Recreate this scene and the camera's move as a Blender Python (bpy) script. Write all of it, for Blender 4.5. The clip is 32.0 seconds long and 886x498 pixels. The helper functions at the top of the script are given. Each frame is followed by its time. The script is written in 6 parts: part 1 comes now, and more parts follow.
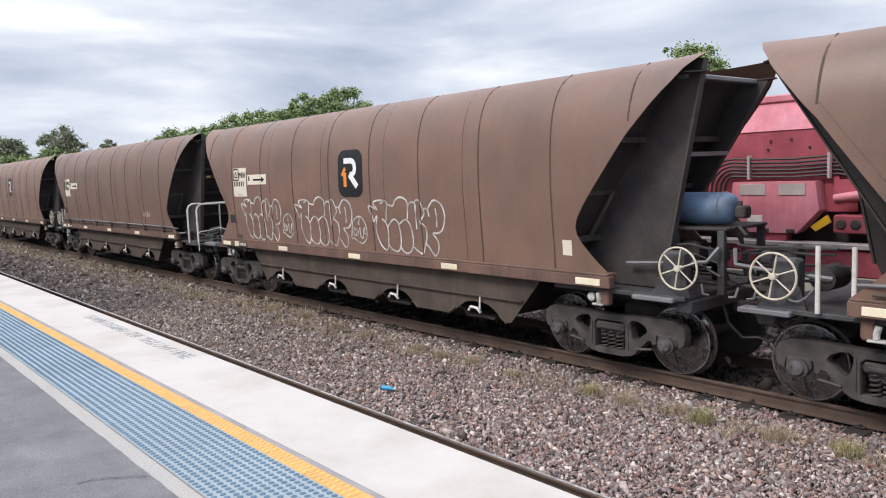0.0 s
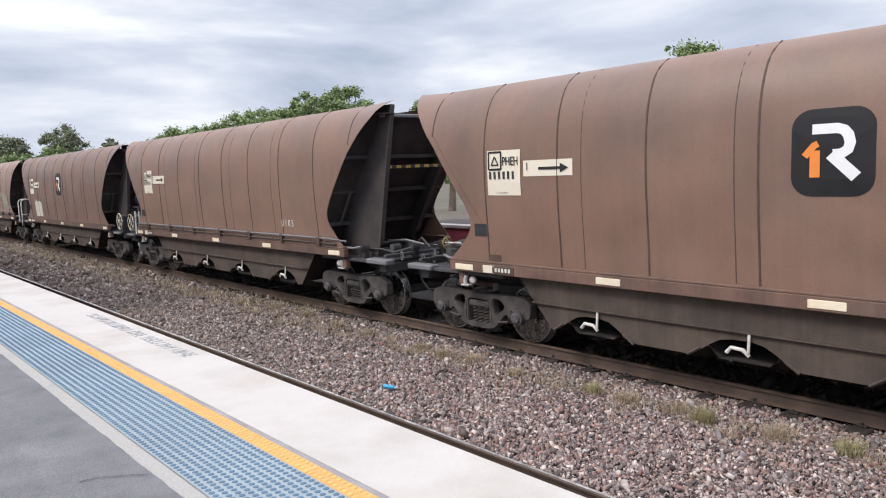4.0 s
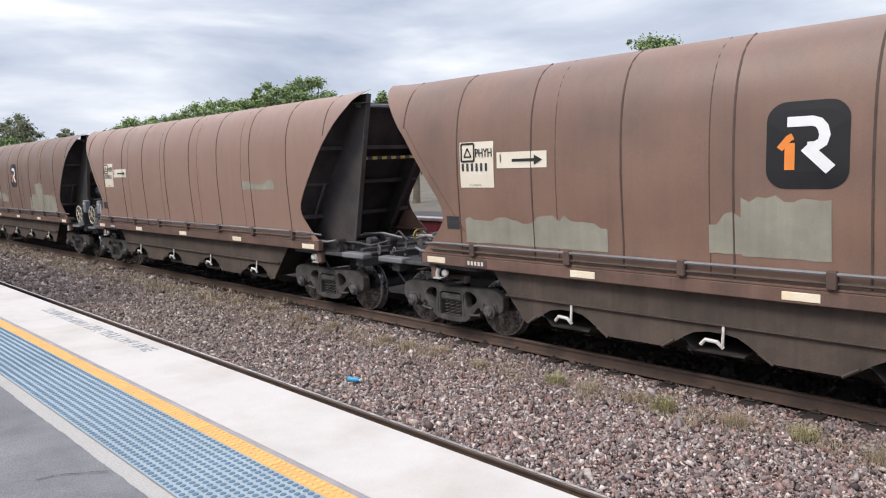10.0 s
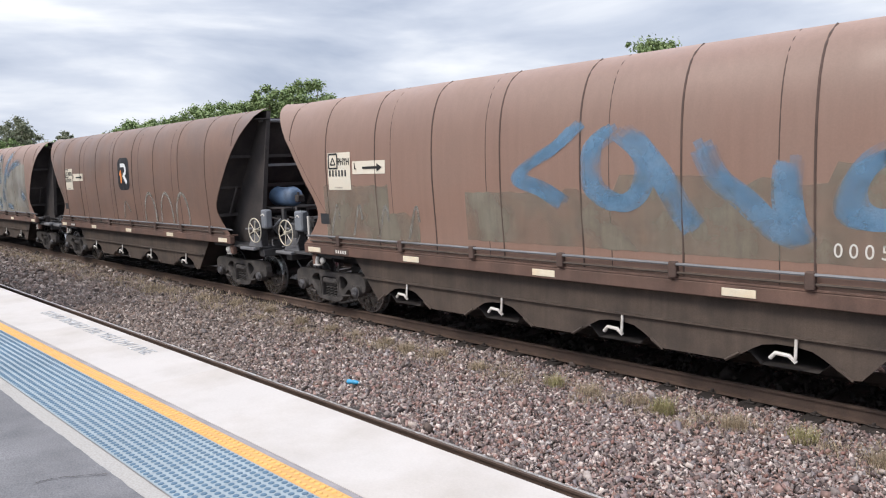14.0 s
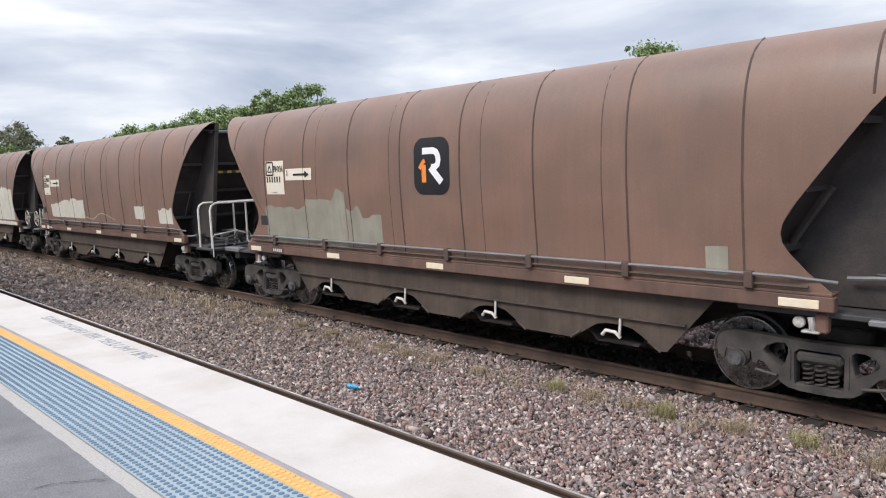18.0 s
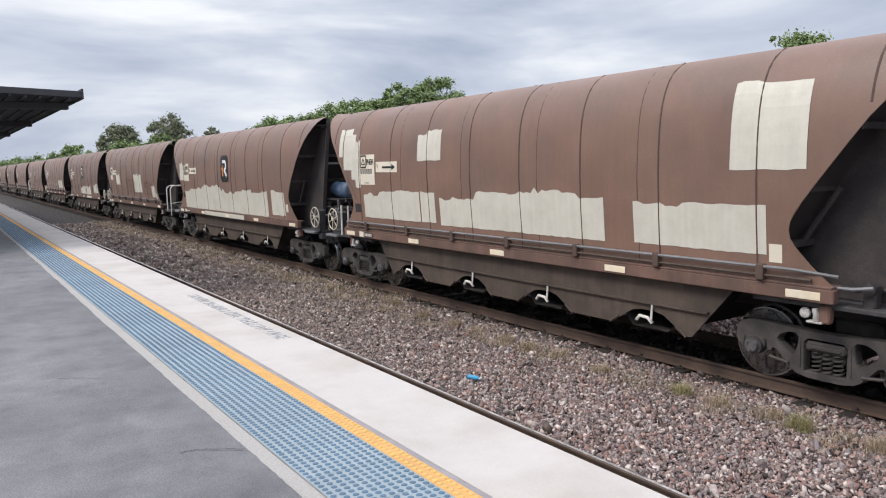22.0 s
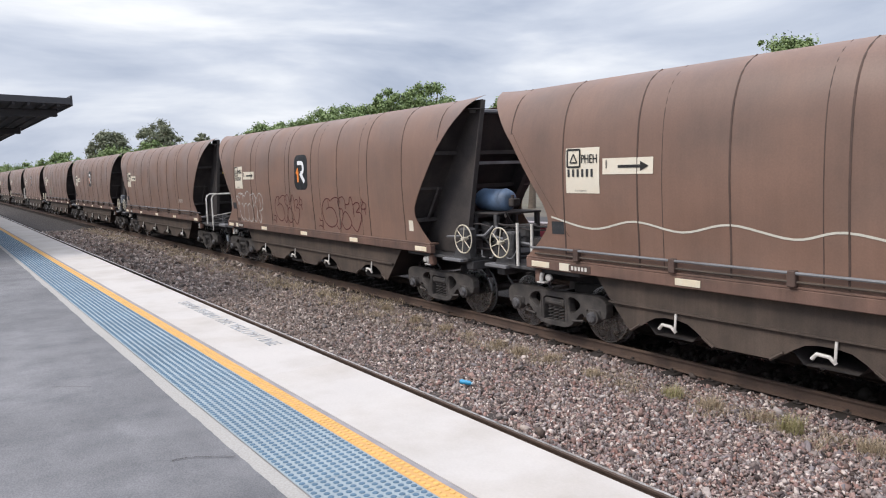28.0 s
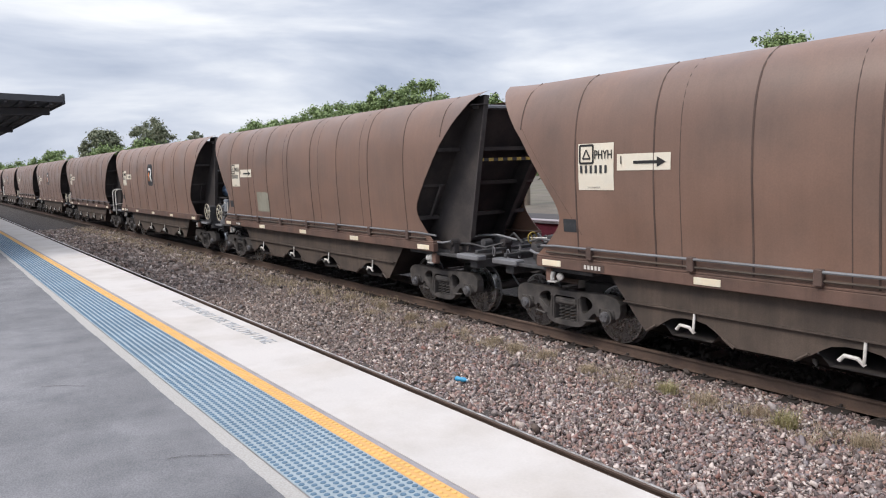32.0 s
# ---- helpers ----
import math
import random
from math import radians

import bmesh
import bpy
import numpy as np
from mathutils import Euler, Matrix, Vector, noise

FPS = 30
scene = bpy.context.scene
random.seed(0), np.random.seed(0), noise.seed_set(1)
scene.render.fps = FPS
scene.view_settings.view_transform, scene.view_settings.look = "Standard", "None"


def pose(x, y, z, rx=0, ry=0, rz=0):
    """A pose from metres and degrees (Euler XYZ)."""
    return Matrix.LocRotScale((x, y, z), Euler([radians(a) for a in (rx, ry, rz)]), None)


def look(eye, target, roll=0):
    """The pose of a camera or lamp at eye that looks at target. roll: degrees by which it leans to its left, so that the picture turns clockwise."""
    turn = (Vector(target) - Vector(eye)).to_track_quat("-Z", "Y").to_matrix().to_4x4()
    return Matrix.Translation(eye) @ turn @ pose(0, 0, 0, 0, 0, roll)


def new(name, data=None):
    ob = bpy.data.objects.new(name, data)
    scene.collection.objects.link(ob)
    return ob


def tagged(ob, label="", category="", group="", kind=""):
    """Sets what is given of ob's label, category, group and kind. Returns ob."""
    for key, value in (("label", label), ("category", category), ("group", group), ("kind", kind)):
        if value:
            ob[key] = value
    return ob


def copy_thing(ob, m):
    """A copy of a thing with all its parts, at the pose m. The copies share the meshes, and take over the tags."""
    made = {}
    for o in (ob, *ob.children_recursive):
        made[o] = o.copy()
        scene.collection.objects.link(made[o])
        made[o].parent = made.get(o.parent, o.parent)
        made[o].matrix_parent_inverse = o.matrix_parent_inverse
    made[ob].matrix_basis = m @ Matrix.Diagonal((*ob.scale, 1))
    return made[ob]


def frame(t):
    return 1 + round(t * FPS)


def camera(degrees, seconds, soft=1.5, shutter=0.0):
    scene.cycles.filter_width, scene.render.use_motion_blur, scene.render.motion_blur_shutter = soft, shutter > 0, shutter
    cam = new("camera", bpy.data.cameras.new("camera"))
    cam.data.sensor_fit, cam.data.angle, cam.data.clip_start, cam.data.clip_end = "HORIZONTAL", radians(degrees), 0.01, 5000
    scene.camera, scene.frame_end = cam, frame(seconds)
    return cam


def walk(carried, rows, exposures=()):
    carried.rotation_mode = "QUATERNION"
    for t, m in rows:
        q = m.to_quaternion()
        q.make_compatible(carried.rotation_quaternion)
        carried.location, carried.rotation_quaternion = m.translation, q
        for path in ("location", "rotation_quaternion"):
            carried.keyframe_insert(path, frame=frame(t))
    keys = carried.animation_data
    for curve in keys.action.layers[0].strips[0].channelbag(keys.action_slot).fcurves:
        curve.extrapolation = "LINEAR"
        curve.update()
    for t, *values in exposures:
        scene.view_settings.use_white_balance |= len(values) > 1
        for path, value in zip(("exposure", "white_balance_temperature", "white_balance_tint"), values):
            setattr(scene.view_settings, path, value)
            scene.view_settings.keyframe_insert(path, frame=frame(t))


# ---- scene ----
EYE = Vector((0.0, 0.0, 2.868))
LENS = 61.07
cam = camera(LENS, 32.0, soft=1.1)


def aim(yaw, pitch, roll):
    """Way that the camera looks: yaw from the far end of the line towards the train, pitch up; roll to the left."""
    a, b = radians(yaw), radians(pitch)
    way = Vector((-math.cos(a) * math.cos(b), math.sin(a) * math.cos(b), math.sin(b)))
    return way, roll


# seconds, yaw, pitch, roll of the hand-held camera
ROWS = [
    (0, 40.43, -5.99, -2.31), (0.5, 40.49, -6.05, -2.38), (1, 40.53, -6.09, -2.40), (1.5, 40.54, -6.10, -2.34), (2, 40.52, -6.11, -2.36),
    (2.5, 40.49, -6.09, -2.42), (3, 40.42, -6.05, -2.36), (3.5, 40.36, -6.05, -2.37), (5.5, 40.12, -6.20, -2.19), (6, 40.35, -6.34, -2.14),
    (6.5, 40.87, -6.46, -2.08), (7, 41.63, -6.56, -2.03), (7.5, 42.39, -6.61, -2.08), (8, 42.94, -6.64, -2.03), (8.5, 43.19, -6.68, -2.12),
    (9, 43.19, -6.73, -2.18), (9.5, 43.13, -6.76, -2.15), (10, 43.02, -6.79, -2.19), (10.5, 42.96, -6.74, -2.14), (11, 42.94, -6.72, -2.19),
    (11.5, 42.97, -6.65, -2.17), (12, 43.03, -6.62, -2.16), (12.5, 43.07, -6.61, -2.20), (13, 43.10, -6.63, -2.22), (13.5, 43.10, -6.64, -2.20),
    (14, 43.08, -6.61, -2.21), (14.5, 43.12, -6.55, -2.19), (16.5, 43.27, -6.27, -2.27), (17, 43.28, -6.28, -2.31), (17.5, 43.21, -6.29, -2.31),
    (18, 43.09, -6.29, -2.33), (18.5, 42.75, -6.28, -2.23), (19, 41.99, -6.20, -2.13), (19.5, 40.63, -6.12, -2.03), (20, 38.91, -6.09, -1.89),
    (20.5, 37.10, -6.14, -1.75), (21, 35.58, -6.27, -1.62), (21.5, 34.44, -6.39, -1.50), (22, 33.65, -6.49, -1.43), (22.5, 33.13, -6.51, -1.38),
    (23, 32.87, -6.43, -1.42), (23.5, 32.87, -6.29, -1.40), (24, 33.06, -6.10, -1.49), (24.5, 33.34, -5.99, -1.53), (25, 33.66, -5.95, -1.56),
    (25.5, 33.95, -5.96, -1.62), (27.5, 34.35, -6.11, -1.71), (28, 34.31, -6.13, -1.75), (28.5, 34.33, -6.12, -1.83), (29, 34.37, -6.12, -1.85),
    (29.5, 34.37, -6.10, -1.86), (30, 34.40, -6.07, -1.91), (30.5, 34.46, -6.10, -1.90), (31, 34.52, -6.17, -1.96), (31.5, 34.62, -6.27, -1.96),
    (32, 34.71, -6.36, -1.96),
]


def eye(t):
    """The hand drifts a little back from the platform edge while it pans."""
    u = min(max((t - 18.5) / 3.5, 0.0), 1.0)
    return EYE + Vector((0, 0.026 * (1 - u * u * (3 - 2 * u)), 0))


def stand(t, yaw, pitch, roll):
    way, lean = aim(yaw, pitch, roll)
    return look(eye(t), eye(t) + way * 10, lean)


# the clip's camera darkens a little as more sky and pale platform come into view
EXPOSURES = [(0, 0.44), (18, 0.44), (21, 0.31), (25, 0.35), (32, 0.37)]
walk(cam, [(t, stand(t, a, b, c)) for t, a, b, c in ROWS], EXPOSURES)

# ---- light ----
SUN_ELEV, SUN_ROT = radians(47), radians(193)
world = bpy.data.worlds.new("world")
scene.world = world
world.use_nodes = True


def build_sky():
    nt = world.node_tree
    nd, lk = nt.nodes, nt.links
    nd.clear()
    out = nd.new("ShaderNodeOutputWorld")
    bg = nd.new("ShaderNodeBackground")
    sky = nd.new("ShaderNodeTexSky")
    sky.sky_type = "NISHITA"
    sky.sun_disc = False
    sky.sun_elevation, sky.sun_rotation = SUN_ELEV, SUN_ROT
    sky.air_density, sky.dust_density = 1.0, 3.0
    co = nd.new("ShaderNodeTexCoord")
    mp = nd.new("ShaderNodeMapping")
    mp.inputs["Scale"].default_value = (1.0, 1.0, 4.5)
    mp.inputs["Rotation"].default_value = (0.06, 0.10, 0.5)
    lk.new(co.outputs["Generated"], mp.inputs["Vector"])
    n1 = nd.new("ShaderNodeTexNoise")
    n1.inputs["Scale"].default_value = 2.6
    n1.inputs["Detail"].default_value = 7.0
    n1.inputs["Roughness"].default_value = 0.52
    n1.inputs["Distortion"].default_value = 0.35
    lk.new(mp.outputs["Vector"], n1.inputs["Vector"])
    ramp = nd.new("ShaderNodeValToRGB")
    e = ramp.color_ramp.elements
    e[0].position, e[0].color = 0.34, (4.3, 4.9, 6.2, 1)
    e[1].position, e[1].color = 0.68, (9.6, 9.8, 10.2, 1)
    m = e.new(0.50)
    m.color = (6.3, 6.8, 7.9, 1)
    lk.new(n1.outputs["Fac"], ramp.inputs["Fac"])
    mix = nd.new("ShaderNodeMix")
    mix.data_type = "RGBA"
    mix.inputs["Factor"].default_value = 0.93
    lk.new(sky.outputs["Color"], mix.inputs["A"])
    lk.new(ramp.outputs["Color"], mix.inputs["B"])
    # an overcast sky is brighter overhead than at the horizon
    sep = nd.new("ShaderNodeSeparateXYZ")
    lk.new(co.outputs["Generated"], sep.inputs["Vector"])
    up = nd.new("ShaderNodeMapRange")
    up.inputs["From Min"].default_value, up.inputs["From Max"].default_value = 0.22, 0.95
    up.inputs["To Min"].default_value, up.inputs["To Max"].default_value = 1.0, 2.5
    lk.new(sep.outputs["Z"], up.inputs["Value"])
    gain = nd.new("ShaderNodeVectorMath")
    gain.operation = "SCALE"
    lk.new(mix.outputs["Result"], gain.inputs[0])
    lk.new(up.outputs["Result"], gain.inputs["Scale"])
    lk.new(gain.outputs["Vector"], bg.inputs["Color"])
    bg.inputs["Strength"].default_value = 0.085
    lk.new(bg.outputs["Background"], out.inputs["Surface"])


build_sky()
sun_data = bpy.data.lights.new("sun", "SUN")
sun_data.energy, sun_data.angle, sun_data.color = 1.5, radians(16), (1.0, 0.93, 0.84)
sun = new("sun", sun_data)
# high sun behind the clouds, from the platform side
sun.matrix_world = look((0, 0, 40), (8, 36, 0))


# ---- materials ----
def mat(name, base, rough=0.8, metal=0.0, var=0.25, scale=6.0, fine=60.0, bump=0.15, tint=None, tint_amt=0.0, tint_scale=1.5,
        spec=0.4, coords="Object", obrand=0.0, stretch=(1, 1, 1), streak=0.0, dist=0.004, crisp=0.2, matt=0.0):
    """Procedural surface: colour varied at two scales, optional second colour in stains, streaks running down, bump."""
    m = bpy.data.materials.new(name)
    m.use_nodes = True
    nt = m.node_tree
    nd, lk = nt.nodes, nt.links
    bs = nd["Principled BSDF"]
    bs.inputs["Roughness"].default_value = rough
    bs.inputs["Metallic"].default_value = metal
    bs.inputs["Specular IOR Level"].default_value = spec
    bs.inputs["Diffuse Roughness"].default_value = matt
    co = nd.new("ShaderNodeTexCoord")
    mp = nd.new("ShaderNodeMapping")
    mp.inputs["Scale"].default_value = stretch
    lk.new(co.outputs[coords], mp.inputs["Vector"])
    vec = mp.outputs["Vector"]

    def noise_tex(s, det=4.0, rg=0.55, v=vec):
        n = nd.new("ShaderNodeTexNoise")
        n.inputs["Scale"].default_value = s
        n.inputs["Detail"].default_value = det
        n.inputs["Roughness"].default_value = rg
        lk.new(v, n.inputs["Vector"])
        return n.outputs["Fac"]

    def rng(src, a, b, lo=0.3, hi=0.7):
        r = nd.new("ShaderNodeMapRange")
        r.inputs["From Min"].default_value, r.inputs["From Max"].default_value = lo, hi
        r.inputs["To Min"].default_value, r.inputs["To Max"].default_value = a, b
        lk.new(src, r.inputs["Value"])
        return r.outputs["Result"]

    def mul(a, b):
        k = nd.new("ShaderNodeMath")
        k.operation = "MULTIPLY"
        lk.new(a, k.inputs[0])
        lk.new(b, k.inputs[1])
        return k.outputs[0]

    big = noise_tex(scale)
    small = noise_tex(fine, 3.0, 0.6)
    val = mul(rng(big, 1 - var, 1 + var), rng(small, 1 - var * 0.6, 1 + var * 0.6, 0.5 - crisp, 0.5 + crisp))
    if obrand > 0:
        oi = nd.new("ShaderNodeObjectInfo")
        val = mul(val, rng(oi.outputs["Random"], 1 - obrand, 1 + obrand, 0, 1))
    if streak > 0:
        ms = nd.new("ShaderNodeMapping")
        ms.inputs["Scale"].default_value = (9.0, 9.0, 0.5)
        lk.new(co.outputs[coords], ms.inputs["Vector"])
        val = mul(val, rng(noise_tex(1.0, 5.0, 0.6, ms.outputs["Vector"]), 1 - streak, 1 + streak * 0.7))
    col = nd.new("ShaderNodeMix")
    col.data_type = "RGBA"
    col.inputs["A"].default_value = (*base, 1)
    col.inputs["B"].default_value = (*(tint or base), 1)
    col.inputs["Factor"].default_value = 0
    if tint:
        lk.new(rng(noise_tex(tint_scale, 6.0, 0.62), 0.0, tint_amt, 0.42, 0.68), col.inputs["Factor"])
    sc = nd.new("ShaderNodeVectorMath")
    sc.operation = "SCALE"
    lk.new(col.outputs["Result"], sc.inputs[0])
    lk.new(val, sc.inputs["Scale"])
    lk.new(sc.outputs["Vector"], bs.inputs["Base Color"])
    lk.new(rng(big, max(rough - 0.12, 0.05), min(rough + 0.12, 1.0)), bs.inputs["Roughness"])
    if bump > 0:
        bp = nd.new("ShaderNodeBump")
        bp.inputs["Strength"].default_value = bump
        bp.inputs["Distance"].default_value = dist
        lk.new(small, bp.inputs["Height"])
        lk.new(bp.outputs["Normal"], bs.inputs["Normal"])
    return m


BROWN = mat("weathered_brown_paint", (0.262, 0.153, 0.109), 0.46, spec=0.6, matt=1.0, var=0.10, scale=0.9, fine=45, tint=(0.155, 0.105, 0.083), tint_amt=0.5,
            tint_scale=0.8, obrand=0.12, streak=0.06, bump=0.05)
SILL = mat("brown_sill_paint", (0.165, 0.097, 0.074), 0.65, var=0.16, scale=2.2, tint=(0.085, 0.060, 0.050), tint_amt=0.7, tint_scale=1.6, obrand=0.1,
           streak=0.12)
SKIRT = mat("dusty_brown_steel", (0.098, 0.073, 0.058), 0.8, var=0.2, scale=2.5, tint=(0.055, 0.043, 0.037), tint_amt=0.8, streak=0.15)
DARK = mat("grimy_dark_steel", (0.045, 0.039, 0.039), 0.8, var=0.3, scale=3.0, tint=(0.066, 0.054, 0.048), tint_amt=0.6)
SEAM = mat("dark_weld_seam", (0.098, 0.064, 0.052), 0.8, var=0.25, scale=4)
BOGIE = mat("dusty_bogie_steel", (0.058, 0.052, 0.050), 0.75, var=0.3, scale=5, tint=(0.105, 0.092, 0.082), tint_amt=0.6, tint_scale=4)
CAPM = mat("bearing_cap_steel", (0.16, 0.155, 0.16), 0.5, metal=0.5, var=0.25, scale=10)
WHEELM = mat("rusty_wheel_steel", (0.066, 0.060, 0.060), 0.6, var=0.10, scale=2.5, tint=(0.085, 0.076, 0.072), tint_amt=0.4)
TREAD = mat("polished_wheel_tread", (0.55, 0.55, 0.56), 0.28, metal=1.0, var=0.1, scale=8, bump=0.02)
GREYP = mat("grey_pipe_paint", (0.20, 0.20, 0.21), 0.55, var=0.2, scale=6, tint=(0.09, 0.08, 0.075), tint_amt=0.6)
EQUIP = mat("grimy_grey_equipment", (0.070, 0.068, 0.070), 0.7, var=0.3, scale=6, tint=(0.040, 0.035, 0.033), tint_amt=0.7, tint_scale=5)
WHITEP = mat("dirty_white_paint", (0.72, 0.69, 0.64), 0.55, var=0.12, scale=5, tint=(0.40, 0.34, 0.28), tint_amt=0.45, tint_scale=4)
PLATEM = mat("cream_sign_paint", (0.76, 0.695, 0.575), 0.55, var=0.06, scale=5, tint=(0.60, 0.49, 0.37), tint_amt=0.4, tint_scale=5)
REFLM = mat("pale_reflector", (0.82, 0.74, 0.58), 0.45, var=0.06, scale=8, obrand=0.08, tint=(0.80, 0.62, 0.40), tint_amt=0.6, tint_scale=3)
CHALK = mat("chalky_grey_casting", (0.58, 0.565, 0.54), 0.75, var=0.2, scale=12, tint=(0.14, 0.12, 0.105), tint_amt=0.8, tint_scale=9)
FLANGE = mat("worn_flange_steel", (0.062, 0.054, 0.052), 0.75, var=0.25, scale=5, tint=(0.10, 0.085, 0.075), tint_amt=0.5, tint_scale=4)
INKD = mat("faded_black_panel", (0.032, 0.034, 0.038), 0.6, var=0.3, scale=14, tint=(0.07, 0.065, 0.06), tint_amt=0.6, tint_scale=10)
MORTAR = mat("grey_mortar", (0.27, 0.25, 0.255), 0.9, var=0.15, scale=4, fine=70, bump=0.3)
PALEB = mat("faded_brown_paint", (0.350, 0.214, 0.160), 0.46, spec=0.6, matt=1.0, var=0.08, scale=0.9, fine=45, tint=(0.255, 0.170, 0.132), tint_amt=0.45, tint_scale=0.9, streak=0.06)
INK = mat("black_lettering", (0.018, 0.017, 0.017), 0.6, var=0.1)
LOGOK = mat("logo_black", (0.012, 0.012, 0.014), 0.5, var=0.1)
LOGOW = mat("logo_white", (0.80, 0.80, 0.80), 0.5, var=0.04)
LOGOO = mat("logo_orange", (0.80, 0.25, 0.045), 0.5, var=0.05)
CREAMP = mat("cream_cover_paint", (0.65, 0.62, 0.535), 0.6, var=0.07, scale=2, tint=(0.42, 0.39, 0.33), tint_amt=0.5, tint_scale=2.0, streak=0.06)
GREENP = mat("grey_green_cover_paint", (0.325, 0.305, 0.245), 0.65, var=0.10, scale=2, tint=(0.275, 0.262, 0.205), tint_amt=0.6, streak=0.10)
WHITEG = mat("white_spray_paint", (0.62, 0.60, 0.57), 0.6, var=0.12, scale=5)
FADEDP = mat("weathered_blue_green_paint", (0.335, 0.312, 0.262), 0.65, var=0.12, scale=1.2, tint=(0.270, 0.285, 0.290), tint_amt=0.7, tint_scale=0.8, streak=0.16)
HAZEP = mat("thin_olive_overspray", (0.275, 0.245, 0.190), 0.65, var=0.15, scale=1.5, tint=(0.19, 0.19, 0.155), tint_amt=0.6, streak=0.2)
GREYG = mat("faded_spray_paint", (0.33, 0.30, 0.265), 0.7, var=0.2, scale=3)
BLUEF = mat("faded_blue_overspray", (0.215, 0.305, 0.400), 0.7, var=0.2, scale=2, tint=(0.27, 0.28, 0.29), tint_amt=0.6, tint_scale=2)
BLUEG = mat("blue_spray_paint", (0.175, 0.325, 0.490), 0.7, var=0.2, scale=3, tint=(0.18, 0.22, 0.27), tint_amt=0.5, tint_scale=3)
REDG = mat("dark_red_spray_paint", (0.10, 0.022, 0.022), 0.6, var=0.2)
TANKB = mat("blue_tank_paint", (0.140, 0.215, 0.340), 0.5, var=0.12, scale=4, tint=(0.075, 0.085, 0.105), tint_amt=0.6, tint_scale=3)
TANKG = mat("grey_tank_paint", (0.22, 0.235, 0.26), 0.5, var=0.15, scale=4, tint=(0.09, 0.08, 0.08), tint_amt=0.5, tint_scale=4)
WHEELY = mat("worn_cream_handwheel", (0.62, 0.57, 0.47), 0.5, var=0.15, scale=12, tint=(0.45, 0.32, 0.12), tint_amt=0.35, tint_scale=9)
YELLOWS = mat("yellow_grip_strip", (0.42, 0.30, 0.07), 0.7, var=0.3, scale=12)
REDW = mat("faded_red_paint", (0.40, 0.085, 0.115), 0.55, var=0.12, scale=1.5, tint=(0.25, 0.048, 0.062), tint_amt=0.7, tint_scale=1.6, streak=0.1)
PINKW = mat("sun_bleached_red_paint", (0.62, 0.235, 0.285), 0.6, var=0.12, scale=1.5, tint=(0.46, 0.12, 0.155), tint_amt=0.7, tint_scale=1.4, streak=0.12)
GREYW = mat("worn_deck_edge", (0.42, 0.36, 0.35), 0.7, var=0.2, scale=3)
BLACKR = mat("black_rubber_hose", (0.022, 0.021, 0.022), 0.5, var=0.2)
ASPH = mat("asphalt", (0.175, 0.170, 0.175), 0.8, var=0.22, scale=1.1, fine=85, bump=1.0, dist=0.006, crisp=0.09, tint=(0.105, 0.104, 0.110), tint_amt=0.65,
           tint_scale=2.6)
CONC = mat("pale_concrete", (0.50, 0.462, 0.432), 0.85, var=0.05, scale=1.2, fine=55, bump=0.35, tint=(0.40, 0.355, 0.315), tint_amt=0.8, tint_scale=1.1)
KERB = mat("grey_concrete_band", (0.375, 0.352, 0.325), 0.9, var=0.14, scale=2.5, fine=70, bump=0.4, crisp=0.1, tint=(0.29, 0.275, 0.26), tint_amt=0.7, tint_scale=2.5)
TILEB = mat("pale_blue_tactile_tile", (0.285, 0.330, 0.355), 0.75, var=0.12, scale=2, obrand=0.06, tint=(0.235, 0.28, 0.305), tint_amt=0.6)
DOMEB = mat("blue_tactile_dome", (0.085, 0.150, 0.215), 0.65, var=0.12, scale=3, obrand=0.06)
TILEY = mat("yellow_tactile_tile", (0.60, 0.335, 0.115), 0.7, var=0.12, scale=3, obrand=0.05, tint=(0.47, 0.26, 0.10), tint_amt=0.5)
DOMEY = mat("yellow_tactile_dome", (0.66, 0.385, 0.115), 0.65, var=0.1, scale=3)
TEXTG = mat("grey_stencil_paint", (0.33, 0.335, 0.345), 0.8, var=0.3, scale=12, tint=(0.58, 0.56, 0.54), tint_amt=0.8, tint_scale=9)
RAILM = mat("rusty_rail", (0.105, 0.070, 0.054), 0.75, var=0.2, scale=5, tint=(0.065, 0.046, 0.038), tint_amt=0.6)
RAILTOP = mat("polished_rail_head", (0.66, 0.63, 0.60), 0.42, metal=0.85, var=0.15, scale=6, bump=0.03)
SLEEP = mat("dark_timber_sleeper", (0.062, 0.050, 0.045), 0.9, var=0.35, scale=3, stretch=(1, 0.2, 1), obrand=0.25, bump=0.4)
GROUND = mat("dusty_ground", (0.135, 0.112, 0.088), 0.95, var=0.3, scale=0.4, fine=8, tint=(0.085, 0.095, 0.045), tint_amt=0.6, tint_scale=0.15)
BED = mat("ballast_bed", (0.042, 0.035, 0.032), 0.95, var=0.6, scale=30, fine=70, bump=1.0, dist=0.03, tint=(0.11, 0.092, 0.084), tint_amt=0.8, tint_scale=24)
CANB = mat("blue_bottle_plastic", (0.05, 0.30, 0.52), 0.35, var=0.1)
CANW = mat("pale_bottle_cap", (0.55, 0.65, 0.72), 0.4, var=0.1)
CANOPY = mat("dark_canopy_steel", (0.05, 0.05, 0.055), 0.7, var=0.2)
BARK = mat("grey_brown_bark", (0.14, 0.11, 0.085), 0.9, var=0.3, scale=2)
YELSIGN = mat("yellow_warning_sign", (0.70, 0.40, 0.03), 0.5, var=0.06)


